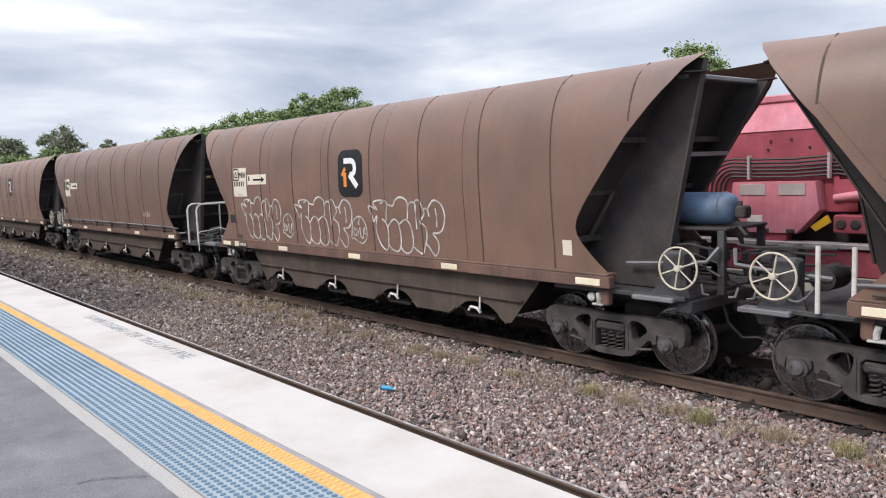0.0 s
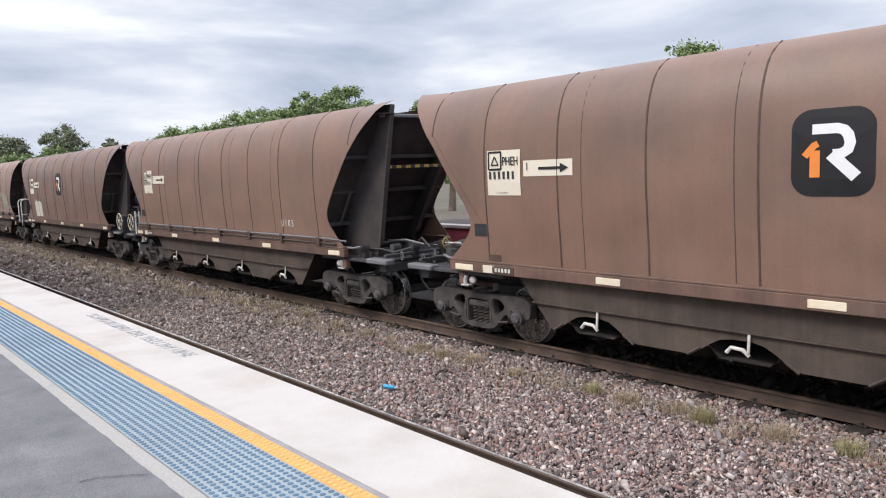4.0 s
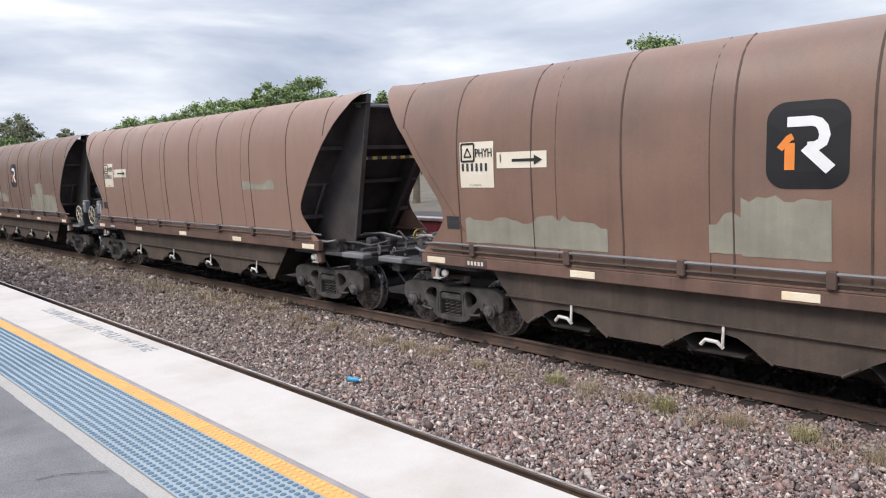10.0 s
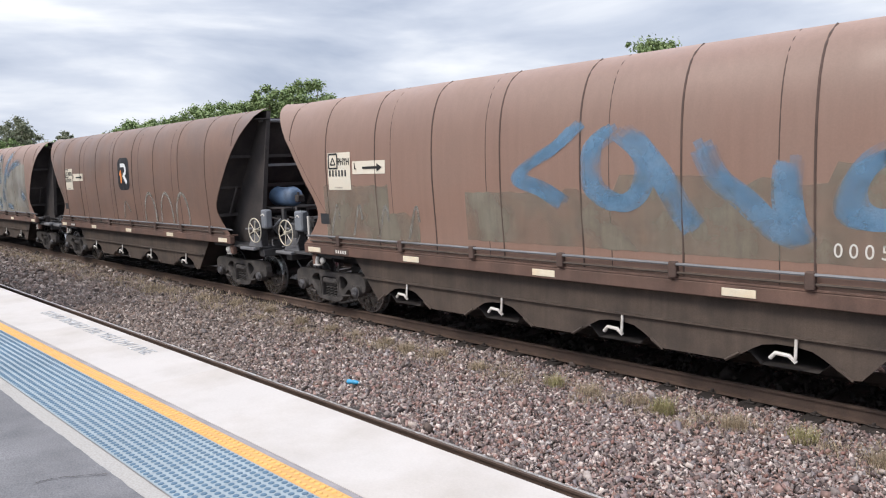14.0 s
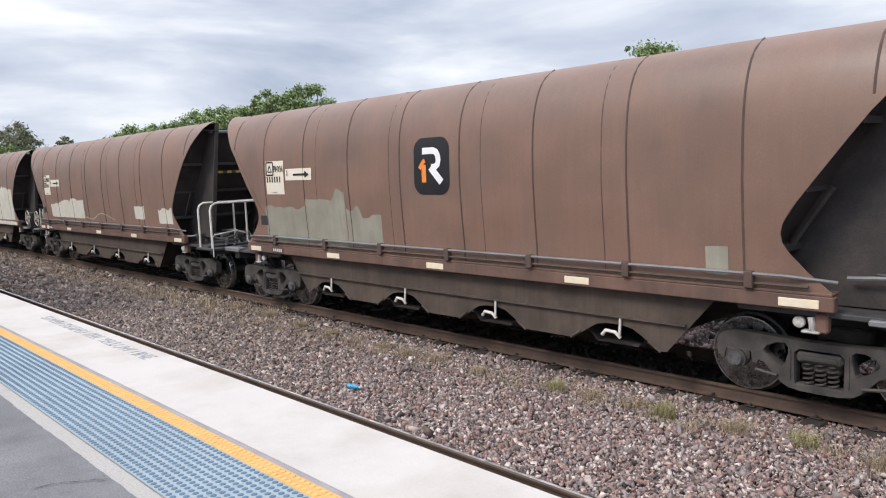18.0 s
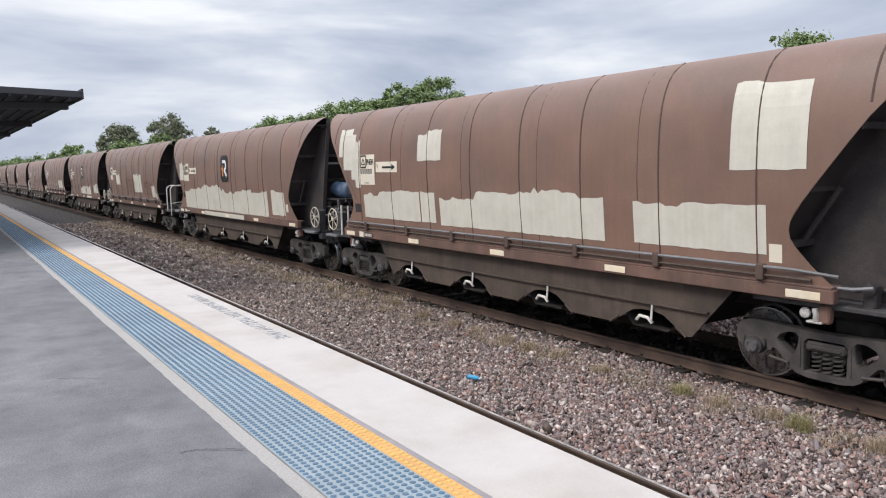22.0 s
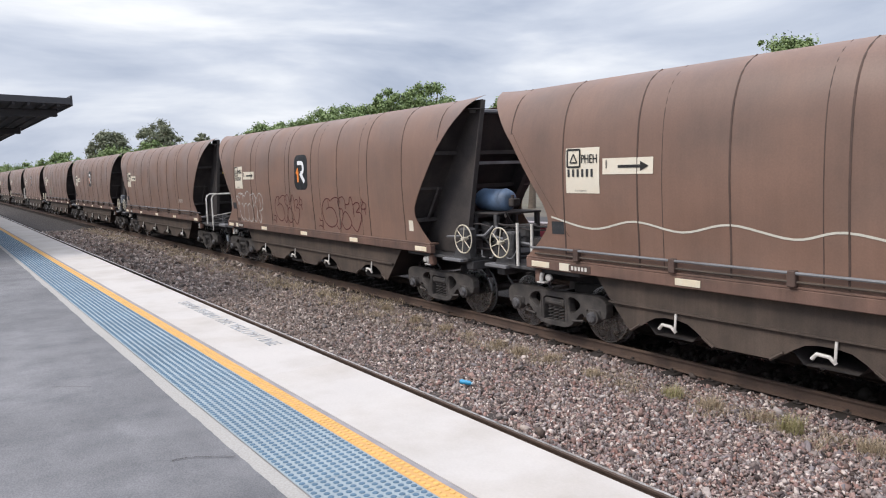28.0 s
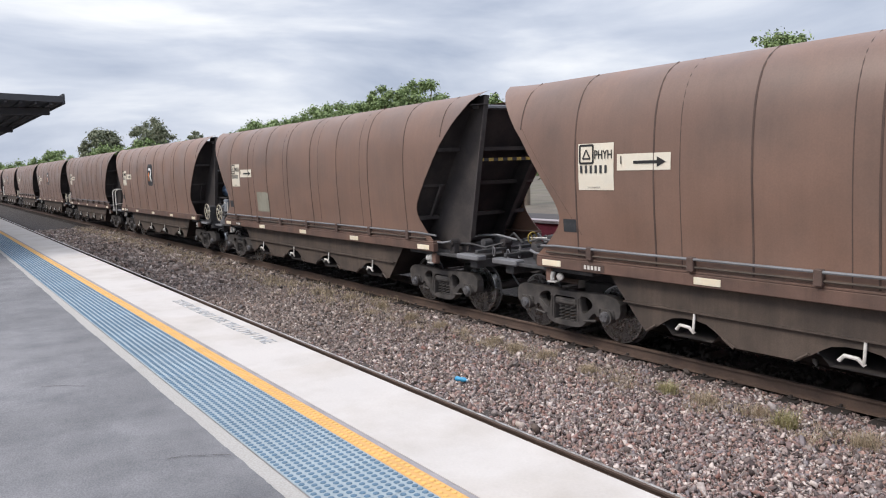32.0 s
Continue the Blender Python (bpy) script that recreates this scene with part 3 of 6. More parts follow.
def ballast():
    """Loose crushed stone between the tracks: many small angular pieces."""
    rng = np.random.default_rng(5)
    block = np.array([(-1, -1, -1), (1, -1, -1), (1, 1, -1), (-1, 1, -1), (-1, -1, 1), (1, -1, 1), (1, 1, 1), (-1, 1, 1)]) * 0.72
    tri = np.array([(0, 2, 1), (0, 3, 2), (4, 5, 6), (4, 6, 7), (0, 1, 5), (0, 5, 4), (1, 2, 6), (1, 6, 5), (2, 3, 7), (2, 7, 6), (3, 0, 4), (3, 4, 7)])

    def spin(v, a, i, j):
        c, s = np.cos(a)[:, None], np.sin(a)[:, None]
        p, q = v[..., i].copy(), v[..., j].copy()
        v[..., i], v[..., j] = p * c - q * s, p * s + q * c

    def heap(name, x0, x1, y0, y1, per, size, label, m=STONE, thin_low=0.0, thin_high=0.0):
        cnt = int((x1 - x0) * (y1 - y0) * per)
        px = rng.uniform(x0, x1, cnt)
        py = rng.uniform(y0, y1, cnt)
        # fewer towards either end, where another kind of stone takes over
        keep = np.ones(cnt, bool)
        if thin_low:
            keep &= rng.random(cnt) < (px - x0) / thin_low
        if thin_high:
            keep &= rng.random(cnt) < (x1 - px) / thin_high
        px, py = px[keep], py[keep]
        cnt = len(px)
        r = size * rng.lognormal(0, 0.33, cnt)
        lumps = 0.010 * np.sin(px * 3.1 + 1.3 * np.sin(py * 2.2)) * np.sin(py * 3.7 + px * 0.6)
        pz = GZ - 0.008 + lumps + rng.uniform(-0.75, 0.95, cnt) * r
        # lower along the rail of the running line
        pz += 0.012 * np.clip((py - 7.6) / 0.5, 0, 1) - 0.040 * np.clip((py - 8.48) / 0.15, 0, 1)
        vs = np.repeat(block[None], cnt, 0) + rng.uniform(-0.5, 0.5, (cnt, 8, 3))
        vs *= rng.uniform(0.5, 1.3, (cnt, 1, 3)) * np.array([1.4, 1.0, 0.7])
        spin(vs, rng.uniform(0, 6.283, cnt), 0, 2)
        spin(vs, rng.uniform(-0.8, 0.8, cnt), 1, 2)
        spin(vs, rng.uniform(0, 6.283, cnt), 0, 1)
        vs = vs * r[:, None, None] + np.stack([px, py, pz], -1)[:, None]
        fs = tri[None] + 8 * np.arange(cnt)[:, None, None]
        me = bpy.data.meshes.new(name)
        me.vertices.add(cnt * 8)
        me.vertices.foreach_set("co", vs.reshape(-1).astype(np.float32))
        me.loops.add(cnt * 36)
        me.loops.foreach_set("vertex_index", fs.reshape(-1).astype(np.int32))
        me.polygons.add(cnt * 12)
        me.polygons.foreach_set("loop_start", np.arange(0, cnt * 36, 3, dtype=np.int32))
        me.update(calc_edges=True)
        me.materials.append(m)
        tagged(new(name, me), label, "ballast", kind="stuff")
    heap("ballast_stones", -14.0, 1.2, 4.95, 8.86, 1950, 0.0160, "grey and reddish crushed stone ballast between the tracks", STONE, 9.0)
    heap("ballast_stones", 1.2, 6.0, 4.95, 8.86, 500, 0.024, "crushed stone ballast beside the platform")
    heap("ballast_stones", -9.0, 6.0, 3.0, 4.9, 230, 0.026, "crushed stone ballast between the platform rails", STONEF)
    heap("ballast_stones", -24, -5.0, 4.95, 8.86, 1150, 0.0185, "grey-brown crushed stone ballast farther along the line", STONEF, 0.0, 9.0)
    heap("ballast_stones", -50, -20, 4.95, 8.86, 260, 0.034, "grey-brown crushed stone ballast far along the line", STONEF)
    # shade beneath the wagons is put into the colour of these stones
    heap("ballast_stones", -26, 3.0, 8.94, 10.28, 420, 0.030, "crushed stone ballast between the rails, coloured dark for under-train shade", STONE_SHADED)
    heap("ballast_stones", -12, 1.0, 10.3, 12.9, 120, 0.035, "crushed stone ballast behind the train")


def blade_clump(s, cx, cy, z, n, h, spread, rnd, w=0.006, splay=1.0):
    for _ in range(n):
        a, rr = rnd.uniform(0, 6.28), spread * rnd.random() ** 0.6
        x, y = cx + rr * math.cos(a), cy + rr * math.sin(a)
        b = rnd.uniform(0, 6.28)
        lean = rnd.uniform(0.15, 0.75) * h * splay
        hh = h * rnd.uniform(0.4, 1.0)
        dx, dy = math.cos(b), math.sin(b)
        ex, ey = -dy * w, dx * w
        s.add([(x - ex, y - ey, z), (x + ex, y + ey, z), (x + dx * lean * 0.4 + ex * 0.7, y + dy * lean * 0.4 + ey * 0.7, z + hh * 0.65),
               (x + dx * lean * 0.4 - ex * 0.7, y + dy * lean * 0.4 - ey * 0.7, z + hh * 0.65), (x + dx * lean, y + dy * lean, z + hh)],
              [(0, 1, 2, 3), (3, 2, 4)])


def weeds():
    rnd = random.Random(8)
    spots = [(-6.23, 7.83, 0.13, 1), (-5.65, 7.81, 0.13, 0), (-4.57, 7.79, 0.17, 1), (-5.0, 7.85, 0.12, 0), (-3.72, 7.84, 0.14, 0), (-7.62, 7.77, 0.10, 0),
             (-8.61, 7.89, 0.11, 0), (-9.27, 7.80, 0.12, 0), (-9.9, 7.85, 0.12, 0), (-11.49, 7.85, 0.14, 0), (-12.6, 7.9, 0.14, 0), (-14.1, 8.1, 0.15, 0),
             (-15.6, 8.1, 0.14, 0), (-3.01, 7.89, 0.15, 1), (-2.2, 7.8, 0.14, 0)]
    for x, y, h, g in spots:
        s = Shape()
        blade_clump(s, 0, 0, -0.03, 320, h * 1.35, 0.15, rnd, 0.0024, 1.15)
        ob = new("weed_tuft", s.mesh("weed_tuft", BLADEG if g else BLADE))
        ob.location = (x, y, GZ + 0.03)
        tagged(ob, "green and straw weed tuft growing in the ballast" if g else "dry straw-coloured weed tuft in the ballast", "weed",
               group="weeds between the tracks")
    s = Shape()
    x = -1.0
    while x > -14.0:
        x -= rnd.uniform(0.05, 0.42)
        cy, sp = 7.80 + rnd.gauss(0, 0.18), rnd.uniform(0.06, 0.20)
        for _ in range(rnd.randint(5, 15)):
            blade_clump(s, x + rnd.gauss(0, sp * 1.3), cy + rnd.gauss(0, sp), GZ + 0.008, 12, rnd.uniform(0.06, 0.13), 0.09, rnd, 0.0023, 1.5)
    for _ in range(150):
        blade_clump(s, -1.0 - 13.0 * rnd.random(), 7.75 + rnd.gauss(0, 0.40), GZ + 0.005, 5, 0.07, 0.08, rnd, 0.0016, 2.0)
    while x > -50.0:
        x -= rnd.uniform(0.06, 0.45)
        cy, sp = 7.95 + rnd.gauss(0, 0.24), rnd.uniform(0.1, 0.3)
        for _ in range(rnd.randint(3, 9)):
            blade_clump(s, x + rnd.gauss(0, sp * 1.5), cy + rnd.gauss(0, sp), GZ + 0.01, 13, rnd.uniform(0.09, 0.18), 0.16, rnd, 0.0065, 1.3)
    tagged(new("dry_grass", s.mesh("dry_grass", BLADE)), "sparse dry grass along the ballast between the tracks", "grass", kind="stuff")


def bottle():
    b = thing("plastic_bottle", "crushed blue plastic drink bottle lying on ballast", "bottle", at=(-8.41, 6.07, GZ + 0.045))
    b.rotation_euler = (0, 0, radians(-72))
    s = Shape().lathe([(0.002, -0.10), (0.030, -0.098), (0.034, -0.085), (0.033, -0.04), (0.026, -0.02), (0.033, 0.0), (0.034, 0.045), (0.022, 0.08),
                       (0.014, 0.092)], (0, 0, 0), 14)
    part("body", s, CANB, b, smooth=True)
    s = Shape().lathe([(0.014, 0.0), (0.016, 0.002), (0.016, 0.018), (0.013, 0.02)], (0, 0.092, 0), 12)
    part("cap", s, CANW, b, "pale blue cap")


def canopy():
    c = thing("platform_canopy", "dark steel platform awning with ribbed underside", "awning", at=(-23.4, 2.93, PZ))
    c.rotation_euler = (0, 0, 0.012)
    x0, x1, z = -60.0, 4.0, 3.40
    part("roof_sheet", Shape().prism([(-8.0, z + 0.32), (-0.05, z + 0.04), (-0.05, z + 0.18), (-8.0, z + 0.46)], "x", x0, x1), CANOPY, c)
    part("fascia", Shape().box(x0, x1, -0.05, 0.0, z, z + 0.24, 0.01), CANOPY, c)
    for k in range(24):
        y = -0.3 - k * 0.3
        zr = z + 0.04 - y * 0.035
        part("rib", Shape().box(x0 + 0.05, x1 - 0.05, y - 0.03, y + 0.03, zr - 0.06, zr + 0.02), CANOPY, c)
    for k in range(8):
        x = x1 - 1.0 - k * 7.5
        part("beam", Shape().box(x - 0.08, x + 0.08, -7.3, -0.2, z - 0.18, z, 0.02), CANOPY, c)
        part("post", Shape().tube([(x, -4.4, -0.02), (x, -4.4, z - 0.1)], 0.09, 12), CANOPY, c)


# ---- the coal train ----
PITCH = 15.24        # wagon length over couplers
LONG = 1.06          # true length over drawn length of a wagon
HALF = PITCH / 2 / LONG
WHEEL_R = 0.46
N_FIRST, N_LAST = -1, 31
# slack in the couplings, metres by wagon
SLACK = {0: 0.06, 1: 0.10, 2: 0.07, 3: -0.09, 4: 0.02, 5: -0.09, 6: -0.05, 8: 0.05, 9: -0.08, 10: -0.09, 11: -0.06, 12: 0.09, 13: -0.09,
         14: -0.03, 15: -0.07, 16: 0.09, 17: -0.04, 18: -0.08, 19: 0.03, 20: 0.21, 21: 0.01, 22: -0.06, 23: 0.02}


def travel(t):
    """Metres that the train has run since the start."""
    return 9.6833 * t + 0.039083 * t ** 2 - 1.00729e-4 * t ** 3 - 1.90081e-6 * t ** 4


def wagon_x(k, t):
    """Centre of wagon k along the line."""
    return -12.30 + travel(t) - k * PITCH + SLACK.get(k, 0.0)


PROFILE = [(1.38, 1.400), (1.70, 1.412), (2.10, 1.440), (2.60, 1.462), (3.00, 1.456), (3.25, 1.440), (3.43, 1.418), (3.60, 1.380), (3.75, 1.325),
           (3.88, 1.260), (3.98, 1.185), (4.05, 1.105), (4.11, 1.015), (4.155, 0.920), (4.165, 0.885)]
EDGE = [(1.38, 5.72), (1.60, 5.47), (1.80, 5.29), (1.90, 5.23), (2.00, 5.215), (2.10, 5.235), (2.25, 5.31), (3.25, 6.04), (3.43, 6.20), (3.60, 6.34),
        (3.75, 6.47), (3.88, 6.585), (3.98, 6.67), (4.05, 6.74), (4.11, 6.79), (4.155, 6.835), (4.165, 6.86)]


def lerp(tab, z):
    if z <= tab[0][0]:
        return tab[0][1]
    for (a, p), (b, q) in zip(tab, tab[1:]):
        if z <= b:
            return p + (q - p) * (z - a) / (b - a)
    return tab[-1][1]


def half_width(z):
    return lerp(PROFILE, z)


def dent(x, z):
    """Slight hollows between the seams of the side sheet."""
    return 0.010 * noise.noise(Vector((x * 0.9, z * 0.8, 4.0))) + 0.004 * noise.noise(Vector((x * 2.7, z * 1.9, 9.0)))


def side_y(x, z):
    """Outer face of the camera-side sheet, in the wagon's space."""
    return -half_width(z) + dent(x, z)


def body_side(sgn):
    zs = sorted({z for z, _ in PROFILE} | {z for z, _ in EDGE})
    s = Shape()
    nx = 40
    vs, fs = [], []
    for lay in (0, 1):
        for z in zs:
            e = lerp(EDGE, z)
            for i in range(nx + 1):
                x = -e + 2 * e * i / nx
                y = -half_width(z) + dent(x, z) + lay * 0.014
                up = 0.03 * max(abs(x) - 6.3, 0) / 0.5 if z > 3.9 else 0.0
                vs.append((x, y * -sgn if sgn > 0 else y, z + up))
    n, m = nx + 1, len(zs)
    for lay in (0, 1):
        for j in range(m - 1):
            for i in range(nx):
                a = lay * n * m + j * n + i
                fs.append((a, a + 1, a + n + 1, a + n))
    o = n * m
    for j in range(m - 1):
        for i in (0, nx):
            a = j * n + i
            fs.append((a, a + n, o + a + n, o + a))
    for i in range(nx):
        for j in (0, m - 1):
            a = j * n + i
            fs.append((a, a + 1, o + a + 1, o + a))
    return s.add(vs, fs)


def on_side(pts, name, width=0.0, lift=0.004):
    """Paint on the side sheet: a filled outline, or a line of the given width, following the sheet."""
    s = Shape()
    if width > 0:
        n = len(pts)
        vs = []
        for i, (x, z) in enumerate(pts):
            a, b = pts[max(i - 1, 0)], pts[min(i + 1, n - 1)]
            dx, dz = b[0] - a[0], b[1] - a[1]
            ln = math.hypot(dx, dz) or 1
            ox, oz = -dz / ln * width / 2, dx / ln * width / 2
            for q in (-1, 1):
                vs.append((x + q * ox, side_y(x + q * ox, z + q * oz) - lift, z + q * oz))
        s.add(vs, [(2 * i, 2 * i + 1, 2 * i + 3, 2 * i + 2) for i in range(n - 1)])
    return s


def patch(cols, lift=0.006):
    """Painted-over area: columns of (x, low z, high z), each cut into short steps so that it lies on the curved sheet."""
    s = Shape()
    vs, fs, nz = [], [], 14
    for x, a, b in cols:
        for j in range(nz + 1):
            z = a + (b - a) * j / nz
            vs.append((x, side_y(x, z) - lift, z))
    for i in range(len(cols) - 1):
        for j in range(nz):
            q = i * (nz + 1) + j
            fs.append((q, q + 1, q + nz + 2, q + nz + 1))
    return s.add(vs, fs)


def ragged(x0, x1, z0, z1, seed, step=0.09, amp=0.05, low=0.0, steps=()):
    """Columns for a hand-rolled paint patch with an uneven top; steps: (x, top) from which the top changes."""
    rnd = random.Random(seed)
    cols, x, j = [], x0, 0.0
    while x < x1 + 1e-6:
        top = z1
        for sx, sz in steps:
            if x >= sx:
                top = sz
        if rnd.random() < 0.45:
            j = rnd.uniform(-amp, amp)
        cols.append((x, z0 + rnd.uniform(-low, low), top + j + rnd.uniform(-0.012, 0.012)))
        x += step
    if cols[-1][0] < x1 - 0.01:
        cols.append((x1, cols[-1][1], cols[-1][2]))
    return cols


SEAMS = [(-6.05, 3.40), (-4.85, 1.4), (-3.46, 1.4), (-3.06, 1.4), (-2.08, 1.4), (-0.97, 1.4), (-0.70, 1.4), (0.64, 1.4), (1.06, 1.4), (2.01, 1.4), (3.08, 1.4),
         (3.43, 1.4), (4.83, 1.4), (6.05, 3.40)]
THIN = (-3.06, -0.97, 1.06, 3.08)


def wheelset_meshes():
    prof = [(0.02, -0.775), (0.09, -0.772), (0.10, -0.715), (0.20, -0.685), (0.34, -0.70), (0.395, -0.722), (0.405, -0.775), (0.434, -0.778)]
    s = Shape().lathe(prof, (0, 0, 0), 40)
    s.cur = 1
    s.lathe([(0.4341, -0.778), (0.449, -0.777), (0.4525, -0.7715), (0.46, -0.69), (0.462, -0.672)], (0, 0, 0), 40)
    s.cur = 0
    s.lathe([(0.463, -0.671), (0.487, -0.662), (0.487, -0.642), (0.46, -0.635), (0.40, -0.64), (0.36, -0.66), (0.12, -0.66), (0.09, -0.60), (0.02, -0.60)],
            (0, 0, 0), 40)
    wheel = s.mesh("wheel", [WHEELM, TREAD], True)
    far = wheel.copy()
    far.transform(Matrix.Rotation(math.pi, 4, "Z"))
    ax = Shape().lathe([(0.075, -1.02), (0.075, -0.6), (0.085, -0.55), (0.085, 0.55), (0.075, 0.6), (0.075, 1.02)], (0, 0, 0), 16)
    axle = ax.mesh("wheelset", [WHEELM], True)
    return wheel, far, axle


def side_frame():
    """Cast bogie side frame: one rounded plate with two triangular windows and an opening for the springs."""
    half = [(0.0, 0.765), (0.30, 0.770), (0.60, 0.785), (0.85, 0.795), (1.00, 0.785), (1.10, 0.745), (1.155, 0.68), (1.165, 0.56), (1.14, 0.47), (1.07, 0.43),
            (1.05, 0.56), (0.75, 0.56), (0.74, 0.44), (0.70, 0.42), (0.66, 0.475), (0.60, 0.455), (0.50, 0.34), (0.42, 0.255), (0.34, 0.205), (0.20, 0.18), (0.0, 0.175)]
    outer = half + [(-x, z) for x, z in half[-2:0:-1]]
    win = [(0.335, 0.67), (0.37, 0.705), (0.46, 0.70), (0.555, 0.655), (0.59, 0.605), (0.575, 0.56), (0.44, 0.455), (0.40, 0.445), (0.37, 0.47), (0.335, 0.60)]
    loops = [outer, win, [(-x, z) for x, z in win], [(-0.245, 0.27), (0.245, 0.27), (0.25, 0.62), (0.20, 0.665), (-0.20, 0.665), (-0.25, 0.62)]]
    s = Shape()
    for y0, grow in ((-1.04, 0.0), (-1.068, 0.012)):
        bm = bmesh.new()
        for n, lp in enumerate(loops):
            c = Vector((sum(x for x, z in lp) / len(lp), 0, sum(z for x, z in lp) / len(lp)))
            vs = []
            for x, z in lp:
                p = Vector((x, y0, z)) - Vector((c.x, 0, c.z))
                f = 1 + (grow if n else -grow * 0.8) / max(math.hypot(p.x, p.z), 0.05)
                vs.append(bm.verts.new((c.x + p.x * f, y0, c.z + p.z * f)))
            for i in range(len(vs)):
                bm.edges.new((vs[i], vs[(i + 1) % len(vs)]))
        bmesh.ops.triangle_fill(bm, use_beauty=True, use_dissolve=False, edges=bm.edges[:])
        bm.verts.index_update()
        if grow:
            s.add([v.co.copy() for v in bm.verts], [tuple(v.index for v in f.verts) for f in bm.faces])
            front = [v.co.copy() for v in bm.verts]
        else:
            back = [v.co.copy() for v in bm.verts]
        bm.free()
    # rounded rims from the front plate to the deep sides
    k = 0
    for lp in loops:
        n = len(lp)
        for i in range(n):
            a, b = k + i, k + (i + 1) % n
            deep = [Vector((back[j].x, -0.93, back[j].z)) for j in (a, b)]
            s.add([front[a], front[b], back[b], back[a]], [(0, 1, 2, 3)])
            s.add([back[a], back[b], deep[1], deep[0]], [(0, 1, 2, 3)])
        k += n
    for q in (-1, 1):
        s.tube([(q * 0.30, -1.07, 0.30), (q * 0.30, -1.07, 0.66)], 0.012, 5)
    return s.mesh("side_frame", BOGIE)


def spring_mesh(r=0.052, h=0.27, turns=5):
    s = Shape()
    pts = []
    n = turns * 10
    for i in range(n + 1):
        a = 2 * math.pi * i / 10
        pts.append((r * math.cos(a), r * math.sin(a), h * i / n))
    s.tube(pts, 0.0135, 5)
    return s.mesh("spring", BOGIE, True)



def build_wagon(brake_right):
    """One hopper wagon. brake_right: its brake gear stands at the leading end, else at the trailing end."""
    w = thing("coal_hopper_wagon", "brown bogie coal hopper wagon rolling on rails", "freight wagon", group="wagons of the coal train")
    near = part("side_sheet", body_side(-1), BROWN, w, smooth=True)
    part("side_sheet", body_side(1), BROWN, w, smooth=True)
    for x, z0 in SEAMS:
        thin = x in THIN
        pts = []
        z = max(z0, 1.40)
        while z < 4.11:
            pts.append((x, side_y(x, z) + 0.003, z))
            z += 0.12
        pts.append((x, side_y(x, 4.155) + 0.003, 4.155))
        s = Shape().tube(pts, 0.008 if thin else 0.015, 6)
        part("seam", s, SEAM, near)
    # stiffener line inside the sloping edge of the side sheet
    pts = []
    for i in range(15):
        z = 1.75 + (3.42 - 1.75) * i / 14
        x = -(5.35 - 0.20 + (z - 2.25) * 0.75)
        pts.append((x, side_y(x, z) + 0.002, z))
    part("edge_seam", Shape().tube(pts, 0.007, 5), SILL, near)
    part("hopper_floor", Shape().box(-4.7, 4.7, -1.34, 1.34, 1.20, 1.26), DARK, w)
    for q in (-1, 1):
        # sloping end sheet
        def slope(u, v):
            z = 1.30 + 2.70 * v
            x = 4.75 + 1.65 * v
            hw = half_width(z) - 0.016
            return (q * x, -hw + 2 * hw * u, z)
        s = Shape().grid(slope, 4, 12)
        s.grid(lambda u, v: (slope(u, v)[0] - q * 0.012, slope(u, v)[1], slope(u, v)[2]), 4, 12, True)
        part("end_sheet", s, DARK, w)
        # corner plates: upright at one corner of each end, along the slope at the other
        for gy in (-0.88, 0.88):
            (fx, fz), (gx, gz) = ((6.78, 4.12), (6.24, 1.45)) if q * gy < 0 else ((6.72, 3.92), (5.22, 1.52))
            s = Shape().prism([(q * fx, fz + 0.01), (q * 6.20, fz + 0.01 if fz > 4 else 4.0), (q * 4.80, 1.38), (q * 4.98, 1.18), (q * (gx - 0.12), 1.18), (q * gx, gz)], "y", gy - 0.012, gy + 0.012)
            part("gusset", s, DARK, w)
            s = Shape().prism([(q * fx, fz), (q * (fx + 0.02), fz), (q * (gx + 0.03), gz), (q * gx, gz)], "y", gy - 0.05, gy + 0.05)
            part("gusset_flange", s, FLANGE, w)
            sy = 1 if gy > 0 else -1
            cap = Shape().prism([(q * 6.25, sy * 1.13), (q * 6.66, sy * 1.13), (q * 6.80, sy * 0.98), (q * 6.82, sy * 0.86), (q * 6.25, sy * 0.86)], "z", 3.95, 3.965)
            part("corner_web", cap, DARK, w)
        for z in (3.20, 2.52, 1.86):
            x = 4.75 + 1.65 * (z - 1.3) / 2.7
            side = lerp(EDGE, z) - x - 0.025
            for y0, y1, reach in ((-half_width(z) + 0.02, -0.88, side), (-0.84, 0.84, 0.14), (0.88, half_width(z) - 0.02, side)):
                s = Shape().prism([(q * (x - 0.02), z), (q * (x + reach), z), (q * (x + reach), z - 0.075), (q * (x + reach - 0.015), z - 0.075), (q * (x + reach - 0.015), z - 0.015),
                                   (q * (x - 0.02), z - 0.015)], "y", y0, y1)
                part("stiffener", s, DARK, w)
        bar = Shape()
        for n in range(14):
            bar.cur = n % 2
            a = -0.84 + 0.12 * n
            bar.prism([(q * 6.13, 2.98), (q * 6.18, 2.98), (q * 6.18, 2.92), (q * 6.13, 2.92)], "y", a, a + 0.12)
        part("grip_bar", bar, [GREYP, GREYP] if brake_right else [YELLOWS, INKD], w, "worn grip bar" if brake_right else "yellow and black grip bar")
        part("brace", Shape().tube([(q * 5.20, -1.08, 1.84), (q * 5.60, -1.08, 2.48)], 0.035, 6), DARK, w)
        part("end_beam", Shape().box(min(q * 6.42, q * 6.58), max(q * 6.42, q * 6.58), -0.93, 0.93, 3.90, 3.97, 0.015), GREYP, w)
